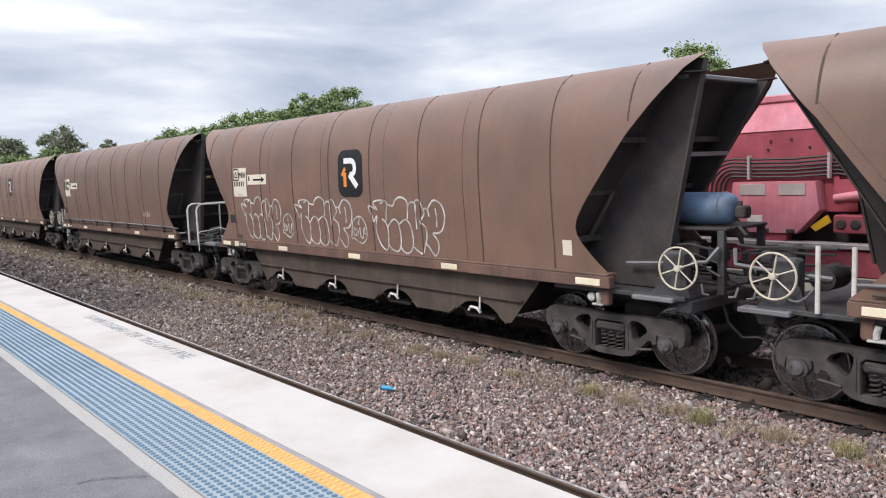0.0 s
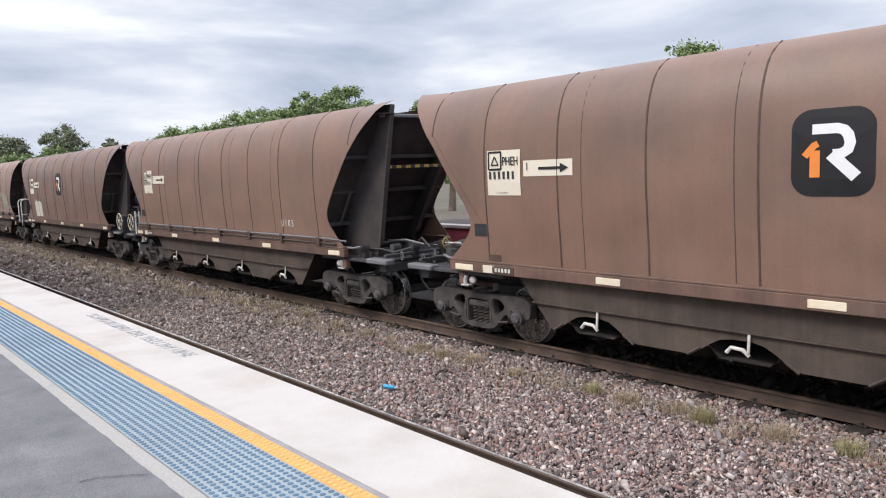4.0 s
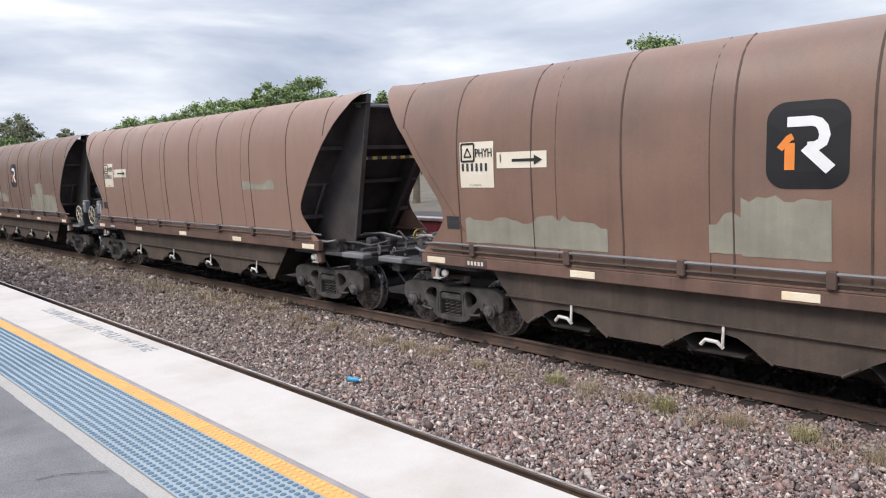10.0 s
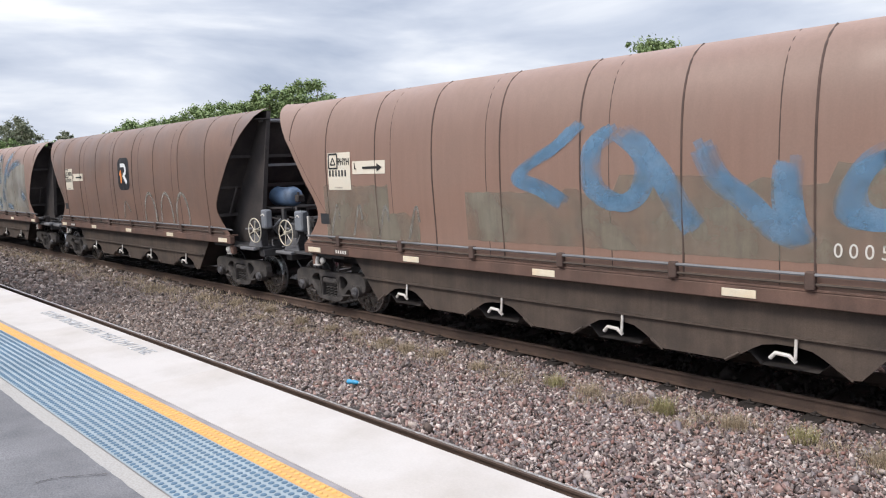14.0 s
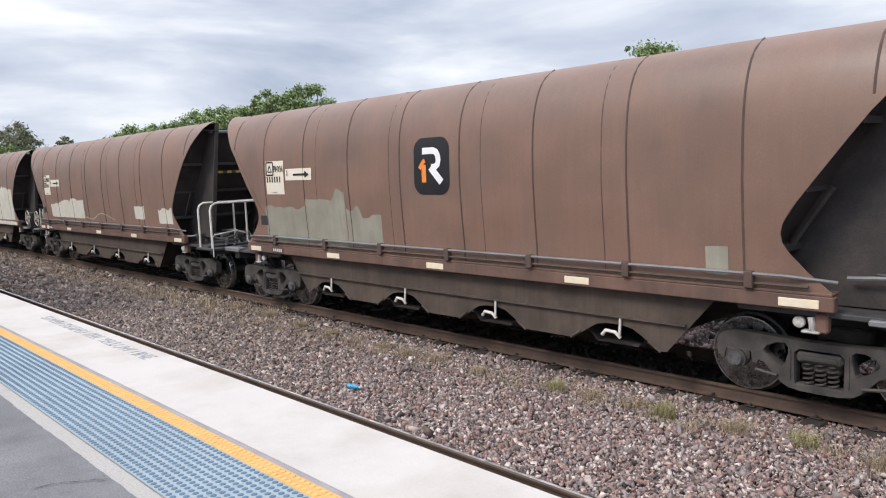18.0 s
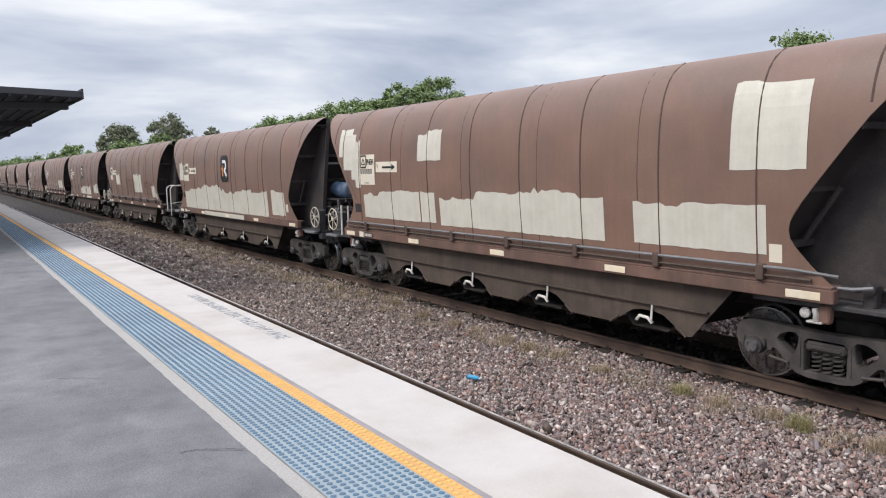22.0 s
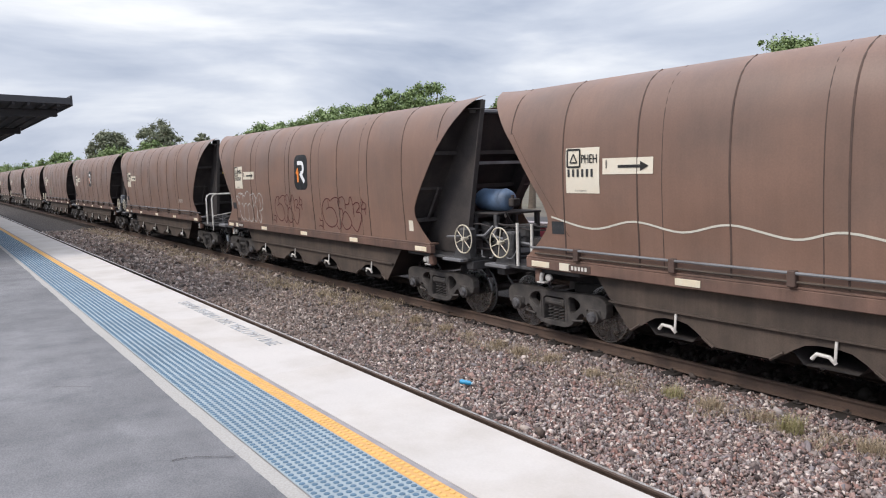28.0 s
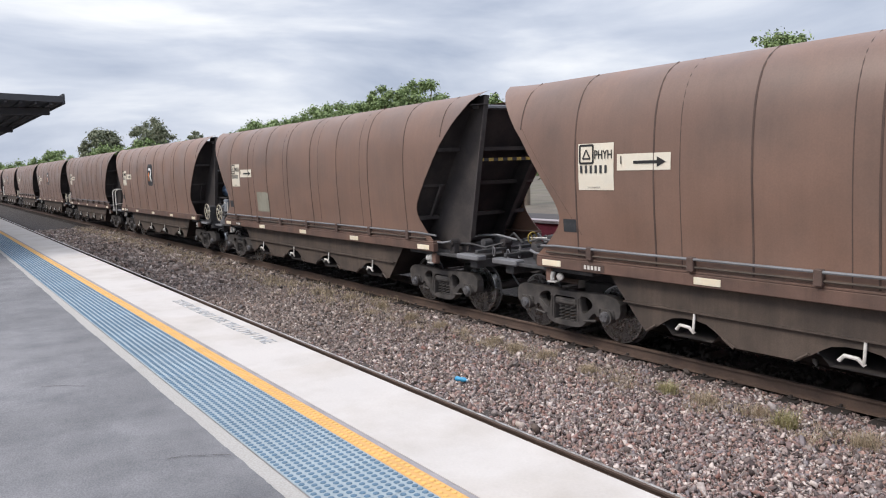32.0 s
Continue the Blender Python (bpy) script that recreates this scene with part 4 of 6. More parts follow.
        # platform deck, headstock and coupler
        part("end_deck", Shape().box(min(q * 4.7, q * 6.72), max(q * 4.7, q * 6.72), -1.28, 1.28, 1.10, 1.16, 0.01), EQUIP, w)
        part("headstock", Shape().box(min(q * 6.56, q * 6.76), max(q * 6.56, q * 6.76), -1.20, 1.20, 0.93, 1.10, 0.02), EQUIP, w)
        c = Shape().box(min(q * 6.7, q * 7.10), max(q * 6.7, q * 7.10), -0.07, 0.07, 0.80, 0.95, 0.02)
        c.box(min(q * 7.0, q * 7.20), max(q * 7.0, q * 7.20), -0.14, 0.14, 0.74, 1.0, 0.04)
        part("coupler", c, DARK, w)
        hose = [(q * 6.72, -0.35, 0.95), (q * 6.80, -0.36, 0.70), (q * 6.97, -0.33, 0.52), (q * 7.18, -0.30, 0.55)]
        part("brake_hose", Shape().tube(hose, 0.022, 6), BLACKR, w)
        for sg in (-1, 1):
            b = Shape().box(min(q * 5.52, q * 5.65), max(q * 5.52, q * 5.65), sg * 1.27 - 0.06, sg * 1.27 + 0.06, 0.93, 1.15, 0.02)
            part("jacking_bracket", b, SILL, w)
        part("lamp_bracket", Shape().lathe([(0.02, -0.02), (0.058, -0.012), (0.066, 0.01), (0.05, 0.05), (0.02, 0.055)], (q * 5.36, -1.30, 1.03), 14).tube(
            [(q * 5.48, -1.31, 1.10), (q * 5.50, -1.32, 1.02), (q * 5.50, -1.32, 0.96)], 0.034, 8).box(
            min(q * 5.40, q * 5.58), max(q * 5.40, q * 5.58), -1.36, -1.25, 0.925, 0.955, 0.01), CHALK, w, "chalky grey casting")
        # main reflector by the corner
        part("reflector", Shape().box(min(q * 5.20, q * 5.60), max(q * 5.20, q * 5.60), -1.438, -1.429, 1.215, 1.31, 0.004), REFLM, w)
    # sills
    for sg in (-1, 1):
        s = Shape()
        y0, y1 = (-1.430, -1.31) if sg < 0 else (1.31, 1.430)
        s.box(-5.74, 5.74, y0, y1, 1.185, 1.355, 0.012)
        s.box(-5.72, 5.72, y0 if sg < 0 else y0 - 0.1, y1 + 0.1 if sg < 0 else y1, 1.355, 1.385, 0.006)
        part("side_sill", s, SILL, w)
        # skirt with four arches for the discharge doors
        top = [(-4.40, 1.19), (-3.78, 0.44)]
        for c in (-3.06, -0.98, 1.02, 3.11):
            arc = [(c + dx, z) for dx, z in ((-0.66, 0.43), (-0.52, 0.50), (-0.38, 0.60), (-0.26, 0.67), (-0.1, 0.70), (0.1, 0.70), (0.26, 0.67), (0.38, 0.60),
                                             (0.52, 0.50), (0.66, 0.43))]
            top += arc
        top += [(3.84, 0.44), (4.46, 1.19)]
        s = Shape()
        yo = sg * 1.27
        # strips keep the arched outline simple to fill
        s.weld = True
        for (xa, za), (xb, zb) in zip(top, top[1:]):
            s.add([(xa, yo, za), (xb, yo, zb), (xb, yo, 1.19), (xa, yo, 1.19), (xa, yo - sg * 0.015, za), (xb, yo - sg * 0.015, zb),
                   (xb, yo - sg * 0.015, 1.19), (xa, yo - sg * 0.015, 1.19)], [(0, 1, 2, 3), (4, 7, 6, 5), (0, 4, 5, 1)])
        for c in (-3.06, -0.98, 1.02, 3.11):
            for qx in (-1, 1):
                a = (c + qx * 0.66, yo + sg * 0.02, 0.43)
                s.tube([a, (c + qx * 0.50, yo + sg * 0.02, 0.54)], 0.02, 5)
        skirt = part("door_skirt", s, SKIRT, w)
        if sg < 0:
            part("skirt_rib", Shape().box(-4.1, 4.1, yo - 0.05, yo, 0.80, 0.825), SKIRT, skirt)
    for c in (-3.06, -0.98, 1.02, 3.11):
        # sloping chutes between the skirts, and the door levers
        s = Shape()
        s.add([(c - 0.95, -1.24, 1.15), (c - 0.95, 1.24, 1.15), (c - 0.30, 1.2, 0.42), (c - 0.30, -1.2, 0.42), (c + 0.30, -1.2, 0.42), (c + 0.30, 1.2, 0.42),
               (c + 0.95, 1.24, 1.15), (c + 0.95, -1.24, 1.15)], [(0, 1, 2, 3), (3, 2, 5, 4), (4, 5, 6, 7)])
        part("discharge_chute", s, DARK, w)
        lev = Shape().tube([(c + 0.11, -1.30, 0.82), (c + 0.11, -1.32, 0.60), (c + 0.10, -1.31, 0.55)], 0.017, 6)
        lev.tube([(c - 0.16, -1.30, 0.54), (c - 0.10, -1.31, 0.61), (c + 0.04, -1.31, 0.60), (c + 0.11, -1.30, 0.53)], 0.024, 7)
        part("door_lever", lev, WHITEP, w, "white-tipped door lever")
    part("centre_sill", Shape().box(-6.5, 6.5, -0.2, 0.2, 0.78, 1.12, 0.02), DARK, w)
    # reflectors along the sill
    for x in (-2.68, 0.0, 2.66):
        part("reflector", Shape().box(x - 0.19, x + 0.19, -1.438, -1.429, 1.22, 1.315, 0.004), REFLM, w)
    part("decal", Shape().box(-4.98, -4.74, -1.437, -1.429, 1.205, 1.325, 0.003), PLATEM, w, "cream square decal")
    # bogies
    for q in (-1, 1):
        cx = q * 5.48
        bog = part("bogie", Shape().box(cx - 0.21, cx + 0.21, -1.0, 1.0, 0.40, 0.62, 0.03).box(cx - 0.3, cx + 0.3, -0.3, 0.3, 0.6, 0.80, 0.03), BOGIE, w,
                   "three-piece cast steel bogie")
        for sg in (-1, 1):
            fr = part("side_frame", FRAME_MESH, None, bog)
            fr.matrix_local = Matrix.Translation((cx * LONG, 0, 0)) @ (Matrix.Identity(4) if sg < 0 else Matrix.Rotation(math.pi, 4, "Z"))
            if sg < 0:
                for dx in (-0.125, 0.0, 0.125):
                    part("spring", SPRING_MESH, None, bog, at=(cx + dx, -0.99, 0.245))
                part("bolster_end", Shape().box(cx - 0.235, cx + 0.235, -1.07, -0.9, 0.515, 0.64, 0.025).box(cx - 0.19, cx + 0.19, -1.085, -1.0, 0.545, 0.60, 0.012),
                     BOGIE, bog)
            for ax in (-0.87, 0.87):
                s = Shape().box(cx + ax - 0.135, cx + ax + 0.135, min(sg * 0.90, sg * 1.08), max(sg * 0.90, sg * 1.08), 0.43, 0.585, 0.02)
                s.lathe([(0.118, -0.10), (0.118, 0.04), (0.105, 0.055)], (cx + ax, sg * 1.02, WHEEL_R), 18)
                part("axle_box", s, BOGIE, bog)
                if sg < 0:
                    c = Shape().lathe([(0.03, -1.165), (0.075, -1.16), (0.085, -1.14), (0.095, -1.10), (0.095, -1.06)], (cx + ax, 0, WHEEL_R), 16)
                    for b in range(3):
                        a = 2 * math.pi * b / 3 + 0.5
                        c.lathe([(0.016, -1.175), (0.016, -1.15)], (cx + ax + 0.05 * math.cos(a), 0, WHEEL_R + 0.05 * math.sin(a)), 6)
                    part("bearing_cap", c, CAPM, bog, smooth=True)
        for q2 in (-1, 1):
            part("brake_rod", Shape().tube([(cx + q2 * 0.42, -1.09, 0.33), (cx + q2 * 0.66, -1.08, 0.36)], 0.02, 6), BOGIE, bog)
        for ax in (-0.87, 0.87):
            ws = part("wheelset", AXLE_MESH, None, w)
            ws.matrix_parent_inverse = Matrix.Translation(((cx + ax) * LONG, 0, WHEEL_R))
            part("wheel", WHEEL_MESH, None, ws, "worn steel wheel with polished tread")
            part("wheel", WHEEL_FAR, None, ws)
    # number boards
    brd = part("number_board", patch([(-4.78 + 0.0943 * i, 2.43, 3.11) for i in range(8)], 0.008), PLATEM, w, "cream board with black code letters")
    fr = [(-4.745, 2.825), (-4.745, 3.085), (-4.495, 3.085), (-4.495, 2.825), (-4.745, 2.825)]
    s = Shape()
    for a, b in zip(fr, fr[1:]):
        r = on_side([a, b], "line", 0.030, 0.016)
        s.add(r.v, r.f)
    part("symbol_frame", s, INK, brd)
    s = Shape()
    tr = [(-4.69, 2.89), (-4.62, 3.02), (-4.55, 2.89), (-4.69, 2.89)]
    for a, b in zip(tr, tr[1:]):
        r = on_side([a, b], "line", 0.022, 0.016)
        s.add(r.v, r.f)
    part("symbol_triangle", s, INK, brd)
    for i in range(6):
        x = -4.74 + i * 0.092
        part("number_bar", on_side([(x, 2.735), (x + 0.042, 2.735)], "bar", 0.115, 0.016), INKD, brd)
    part("small_print", on_side([(-4.60, 2.47), (-4.36, 2.47)], "bar", 0.025, 0.016), GREYG, brd)
    arr = part("arrow_board", patch([(-4.06 + 0.124 * i, 2.71, 2.94) for i in range(8)], 0.008), PLATEM, w, "cream board with black arrow")
    s = Shape()
    for pts, wd in (([(-3.78, 2.82), (-3.38, 2.82)], 0.04),):
        r = on_side(pts, "line", wd, 0.016)
        s.add(r.v, r.f)
    s.add([(-3.40, side_y(-3.40, 2.8) - 0.016, 2.75), (-3.26, side_y(-3.26, 2.82) - 0.016, 2.82), (-3.40, side_y(-3.40, 2.85) - 0.016, 2.89)], [(0, 1, 2)])
    part("arrow", s, INK, arr)
    part("stencil_panel", on_side([(-5.13, 1.88), (-4.87, 1.88)], "panel", 0.20, 0.006), INKD, w)
    part("small_board", on_side([(-4.86, 1.45), (-4.60, 1.45)], "bar", 0.10, 0.005), SEAM, w)
    w["brake_right"] = brake_right
    return w


def sill_board(w):
    """Dark number plate on the sill, its figures as bars."""
    s = Shape().box(-4.78, -4.34, -1.438, -1.429, 1.21, 1.32, 0.003)
    p = part("number_plate", s, SEAM, w, "dark plate with pale bars")
    for i in range(5):
        part("number_bar", Shape().box(-4.72 + i * 0.068, -4.68 + i * 0.068, -1.442, -1.438, 1.235, 1.295), WHITEP, p)


def handwheel(w, x, y, z, r=0.265):
    s = Shape()
    pts = [(x + r / LONG * math.cos(2 * math.pi * i / 32), y, z + r * math.sin(2 * math.pi * i / 32)) for i in range(33)]
    s.tube(pts, 0.013, 6, False)
    rim = part("handwheel", s, WHEELY, w, "cream-painted spoked brake handwheel", True)
    for i in range(6):
        a = 2 * math.pi * i / 6 + 0.35
        part("spoke", Shape().tube([(x + 0.03 * math.cos(a), y - 0.0, z + 0.03 * math.sin(a)), (x + r / LONG * math.cos(a), y, z + r * math.sin(a))], 0.010, 5), WHEELY, rim)
    part("hub", Shape().lathe([(0.02, -0.035), (0.04, -0.03), (0.04, 0.03), (0.02, 0.12)], (x, y, z), 12), WHEELY, rim)


def brake_tank(w, cx, q, m, y=-0.36):
    """Air reservoir lying along the wagon on a shelf."""
    s = Shape()
    prof = [(-0.46, 0.05), (-0.445, 0.13), (-0.40, 0.19), (-0.33, 0.215), (0.33, 0.215), (0.40, 0.19), (0.445, 0.13), (0.46, 0.05)]
    n = 20
    vs, fs = [], []
    for x, r in prof:
        for k in range(n):
            a = 2 * math.pi * k / n
            vs.append((cx + x, y + r * math.cos(a), 2.22 + r * math.sin(a)))
    for i in range(len(prof) - 1):
        for k in range(n):
            fs.append((i * n + k, i * n + (k + 1) % n, i * n + n + (k + 1) % n, i * n + n + k))
    fs += [tuple(range(n)), tuple(range((len(prof) - 1) * n, len(prof) * n))]
    s.add(vs, fs)
    t = part("air_tank", s, m, w, "blue air reservoir" if m == TANKB else "grey air reservoir", True)
    for dx in (-0.3, 0.3):
        pts = [(cx + dx, y + 0.219 * math.cos(a), 2.22 + 0.219 * math.sin(a)) for a in [math.pi * (1.05 - 1.1 * i / 12) for i in range(13)]]
        part("strap", Shape().tube(pts, 0.008, 4, False), m, t)
    part("valve", Shape().box(cx + q * 0.46, cx + q * 0.46 + 0.14, y - 0.08, y + 0.10, 2.10, 2.26, 0.02).tube(
        [(cx + q * 0.5, y, 2.26), (cx + q * 0.5, y, 2.32)], 0.03, 8), DARK, t)


def brake_end(w, q, tank=None, first=True, gear=EQUIP, far=False):
    """Brake gear on the end platform; q is the end's direction. far: for the last wagons, without the small pipes."""
    X = (HALF + (-0.165 if first else 0.14)) * q
    if first:
        hx = X - q * 0.36
        handwheel(w, hx, -1.33, 1.53)
    else:
        handwheel(w, X - q * 0.81, -1.33, 1.53)
    # shelf on posts
    shelf = Shape().box(min(X - q * 1.15, X - q * 0.05), max(X - q * 1.15, X - q * 0.05), -0.75, 0.35, 1.955, 1.995, 0.01)
    if tank or first:
        part("shelf", shelf, DARK, w)
        for dx, dy in ((0.75, -0.72), (0.12, -0.72), (0.75, 0.3), (0.12, 0.3)):
            part("post", Shape().box(X - q * dx - 0.045, X - q * dx + 0.045, dy - 0.04, dy + 0.04, 1.14, 1.96, 0.008), EQUIP, w)
    if tank:
        brake_tank(w, X - q * 0.57, q, tank)
    # gear box behind the handwheel, rods, pipes, levers
    gx = X - q * (0.50 if first else 0.88)
    part("gear_case", Shape().box(gx - 0.14, gx + 0.14, -1.22, -1.0, 1.14, 1.72, 0.03), EQUIP, w, "brake gear case")
    part("gear_bracket", Shape().prism([(gx - 0.26, 1.16), (gx + 0.26, 1.16), (gx + 0.18, 1.42), (gx - 0.12, 1.42)], "y", -1.26, -1.23), gear, w)
    part("valve_block", Shape().box(X - q * 0.62 - 0.12, X - q * 0.62 + 0.12, -0.62, -0.30, 1.42, 1.80, 0.04).box(X - q * 0.35 - 0.08, X - q * 0.35 + 0.08, -0.5, -0.2, 1.5, 1.7, 0.02), EQUIP, w)
    part("cylinder", Shape().lathe([(0.05, -0.24), (0.14, -0.22), (0.15, 0.2), (0.05, 0.24)], (X - q * 1.1, -0.55, 1.45), 16), DARK, w, smooth=True)
    pipes = [[(X - q * 1.3, -1.0, 1.50), (X - q * 0.6, -1.02, 1.55), (X - q * 0.2, -0.95, 1.58), (X - q * 0.12, -0.8, 1.75)],
             [(X - q * 1.1, -0.8, 1.72), (X - q * 0.5, -0.82, 1.78), (X - q * 0.18, -0.7, 1.70), (X - q * 0.15, -0.5, 1.30)],
             [(X - q * 0.9, -0.9, 1.30), (X - q * 0.3, -0.92, 1.32), (X - q * 0.1, -0.6, 1.25)],
             [(X - q * 0.16, -0.6, 1.9), (X - q * 0.05, -0.55, 2.0), (X - q * 0.02, -0.4, 1.75), (X - q * 0.08, -0.2, 1.3)]]
    for k, p in enumerate(pipes):
        part("brake_pipe", Shape().tube(p, 0.020 if k else 0.026, 6), GREYP if k == 0 else DARK, w)
    if not far:
        # hoses, rods and a small valve under the shelf
        rnd = random.Random(7 if first else 9)
        for k in range(6):
            xa, xb = X - q * rnd.uniform(0.8, 1.4), X - q * rnd.uniform(-0.02, 0.4)
            y, z = rnd.uniform(-1.0, 0.1), rnd.uniform(1.28, 1.9)
            pts = [(xa, y, z), ((xa * 2 + xb) / 3, y, z - 0.01), ((xa + xb * 2) / 3, y + rnd.uniform(-0.06, 0.06), z - rnd.uniform(0.0, 0.04)),
                   (xb, y + rnd.uniform(-0.1, 0.1), z - rnd.uniform(0.0, 0.22))]
            part("brake_pipe", Shape().tube(pts, rnd.uniform(0.012, 0.020), 5), (DARK, BLACKR, EQUIP)[k % 3], w, smooth=True)
        x, y, z = X - q * 0.55, -0.86, 1.38
        part("valve", Shape().box(x - 0.09, x + 0.09, y - 0.08, y + 0.08, z - 0.12, z + 0.10, 0.02).lathe([(0.03, -0.12), (0.07, -0.10), (0.07, 0.04)], (x, y, z + 0.06), 12), DARK, w)
        for k in range(3):
            part("hook", Shape().tube([(X - q * (0.25 + 0.22 * k), -0.98, 1.30), (X - q * (0.22 + 0.22 * k), -1.0, 1.18), (X - q * (0.14 + 0.22 * k), -1.0, 1.17)], 0.016, 5), GREYP, w)
    part("step_plate", Shape().box(min(X - q * 1.0, X - q * 0.42), max(X - q * 1.0, X - q * 0.42), -1.36, -1.16, 1.08, 1.14, 0.01), GREYP, w)
    if gear == GREYP:
        # blue-grey load gauge beside the handwheel, with its pale arc
        bx = X + 0.81 + 0.29 if not first else X - 0.36 + 0.18
        h = 0.14 if not first else 0.10
        box = part("gauge_box", Shape().box(bx - h, bx + h, -1.22, -1.04, 1.56, 1.98, 0.03), TANKG, w, "blue-grey load gauge")
        arc = [(bx + 0.065 * math.cos(a), -1.226, 1.82 + 0.065 * math.sin(a)) for a in [0.35 + 2.4 * i / 8 for i in range(9)]]
        part("gauge_arc", Shape().tube(arc, 0.012, 5), WHITEP, box, "pale dial arc")
    if not first:
        for dx in ((1.62,) if gear == GREYP else (1.27, 1.62)):
            part("stanchion", Shape().tube([(X - q * dx, -1.32, 1.16), (X - q * dx, -1.32, 1.90)], 0.026, 8), WHITEP, w, "white-painted stanchion", True)
        pts = [(X - q * (1.27 - 0.35 * u), -1.30, 1.50 - 0.20 * u - 0.12 * math.sin(math.pi * u)) for u in [i / 10 for i in range(11)]]
        part("chain", Shape().tube(pts, [0.009 if i % 2 else 0.015 for i in range(11)], 5), GREYP, w)


def walkway_end(w, q, rails):
    """Plain end platform with brake pipes, and the white hoop rails where the wagon has them."""
    X = (HALF - 0.11) * q
    if rails:
        for dx in (0.74, 0.14):
            x = X - q * dx
            y0, y1, zt = -1.30, 0.60, 2.20
            pts = [(x, y0, 1.12), (x, y0, zt - 0.16), (x, y0 + 0.04, zt - 0.06), (x, y0 + 0.14, zt), (x, y1 - 0.14, zt), (x, y1 - 0.04, zt - 0.06), (x, y1, zt - 0.16), (x, y1, 1.12)]
            part("hoop_rail", Shape().tube(pts, 0.026, 8), WHITEP, w, "white-painted hoop handrail", True)
            part("rail_post", Shape().tube([(x, -0.35, 1.12), (x, -0.35, zt)], 0.024, 8), WHITEP, w, "white-painted rail post")
        part("walkway_plate", Shape().box(min(X - q * 0.85, X - q * 0.05), max(X - q * 0.85, X - q * 0.05), -1.36, 0.7, 1.06, 1.115, 0.01), EQUIP, w)
        part("grab_iron", Shape().tube([(X - q * 0.02, -1.34, 0.92), (X - q * 0.02, -1.34, 1.40), (X + q * 0.0, -1.30, 1.45), (X - q * 0.0, -0.7, 1.52)], 0.014, 6), WHITEP, w)
    else:
        part("buffer_plate", Shape().box(min(X - q * 0.75, X - q * 0.12), max(X - q * 0.75, X - q * 0.12), -1.34, -1.12, 1.10, 1.20, 0.02), GREYP, w)
    pipes = [[(X - q * 2.0, -1.30, 1.36), (X - q * 1.2, -1.31, 1.37), (X - q * 1.02, -1.25, 1.40)],
             [(X - q * 1.6, -0.9, 1.30), (X - q * 0.8, -0.92, 1.34), (X - q * 0.4, -0.9, 1.30), (X - q * 0.15, -0.7, 1.38)],
             [(X - q * 1.1, -0.5, 1.46), (X - q * 0.5, -0.52, 1.50), (X - q * 0.1, -0.4, 1.42)],
             [(X - q * 0.7, -0.2, 1.3), (X - q * 0.35, -0.25, 1.52), (X - q * 0.05, -0.3, 1.35)],
             [(X - q * 0.9, 0.4, 1.28), (X - q * 0.4, 0.42, 1.45), (X - q * 0.05, 0.3, 1.3)]]
    for k, p in enumerate(pipes):
        part("brake_pipe", Shape().tube(p, 0.022, 6), GREYP if k % 2 == 0 else EQUIP, w)
    for k, (dx, dy) in enumerate(((1.1, -1.1), (0.62, -0.7), (0.35, -0.45), (0.85, -0.15), (0.3, 0.25))):
        part("valve", Shape().box(X - q * dx - 0.07, X - q * dx + 0.07, dy - 0.07, dy + 0.07, 1.14, 1.42 - 0.03 * k, 0.02).lathe(
            [(0.03, -0.10), (0.075, -0.09), (0.075, 0.09), (0.03, 0.10)], (X - q * dx, dy, 1.36), 12), EQUIP if k % 2 else DARK, w)
    if q < 0:
        # hand-operated valve shaft with its small brass wheel
        ring = [(-7.0, -0.32 + 0.11 * math.cos(2 * math.pi * i / 16), 1.47 + 0.11 * math.sin(2 * math.pi * i / 16)) for i in range(17)]
        vw = part("valve_wheel", Shape().tube(ring, 0.013, 5, False), YELLOWS, w, "small brass-coloured valve wheel", True)
        for i in range(3):
            a = 2 * math.pi * i / 3
            part("spoke", Shape().tube([(-7.0, -0.32, 1.47), (-7.0, -0.32 + 0.11 * math.cos(a), 1.47 + 0.11 * math.sin(a))], 0.010, 5), YELLOWS, vw)
        part("valve_shaft", Shape().tube([(-7.05, -0.32, 1.47), (-6.5, -0.32, 1.50), (-6.0, -0.32, 1.53)], 0.014, 6), WHITEP, w)
        part("shaft_bracket", Shape().box(-6.56, -6.40, -0.40, -0.24, 1.42, 1.56, 0.02).box(-6.50, -6.44, -0.36, -0.28, 1.14, 1.44), EQUIP, w)
        part("shaft_bracket", Shape().box(-6.12, -6.0, -0.40, -0.24, 1.16, 1.62, 0.02), EQUIP, w)
    part("cross_bar", Shape().box(min(X - q * 0.36, X - q * 0.28), max(X - q * 0.36, X - q * 0.28), -1.2, 1.0, 1.22, 1.28, 0.01), EQUIP, w)
    for k in range(2):
        x = X - q * (0.12 + 0.16 * k)
        lnk = [(x + 0.035 * math.sin(2 * math.pi * i / 10), -0.95 + 0.12 * k, 1.24 + 0.08 * math.cos(2 * math.pi * i / 10)) for i in range(11)]
        part("shackle", Shape().tube(lnk, 0.012, 5, False), GREYP, w)


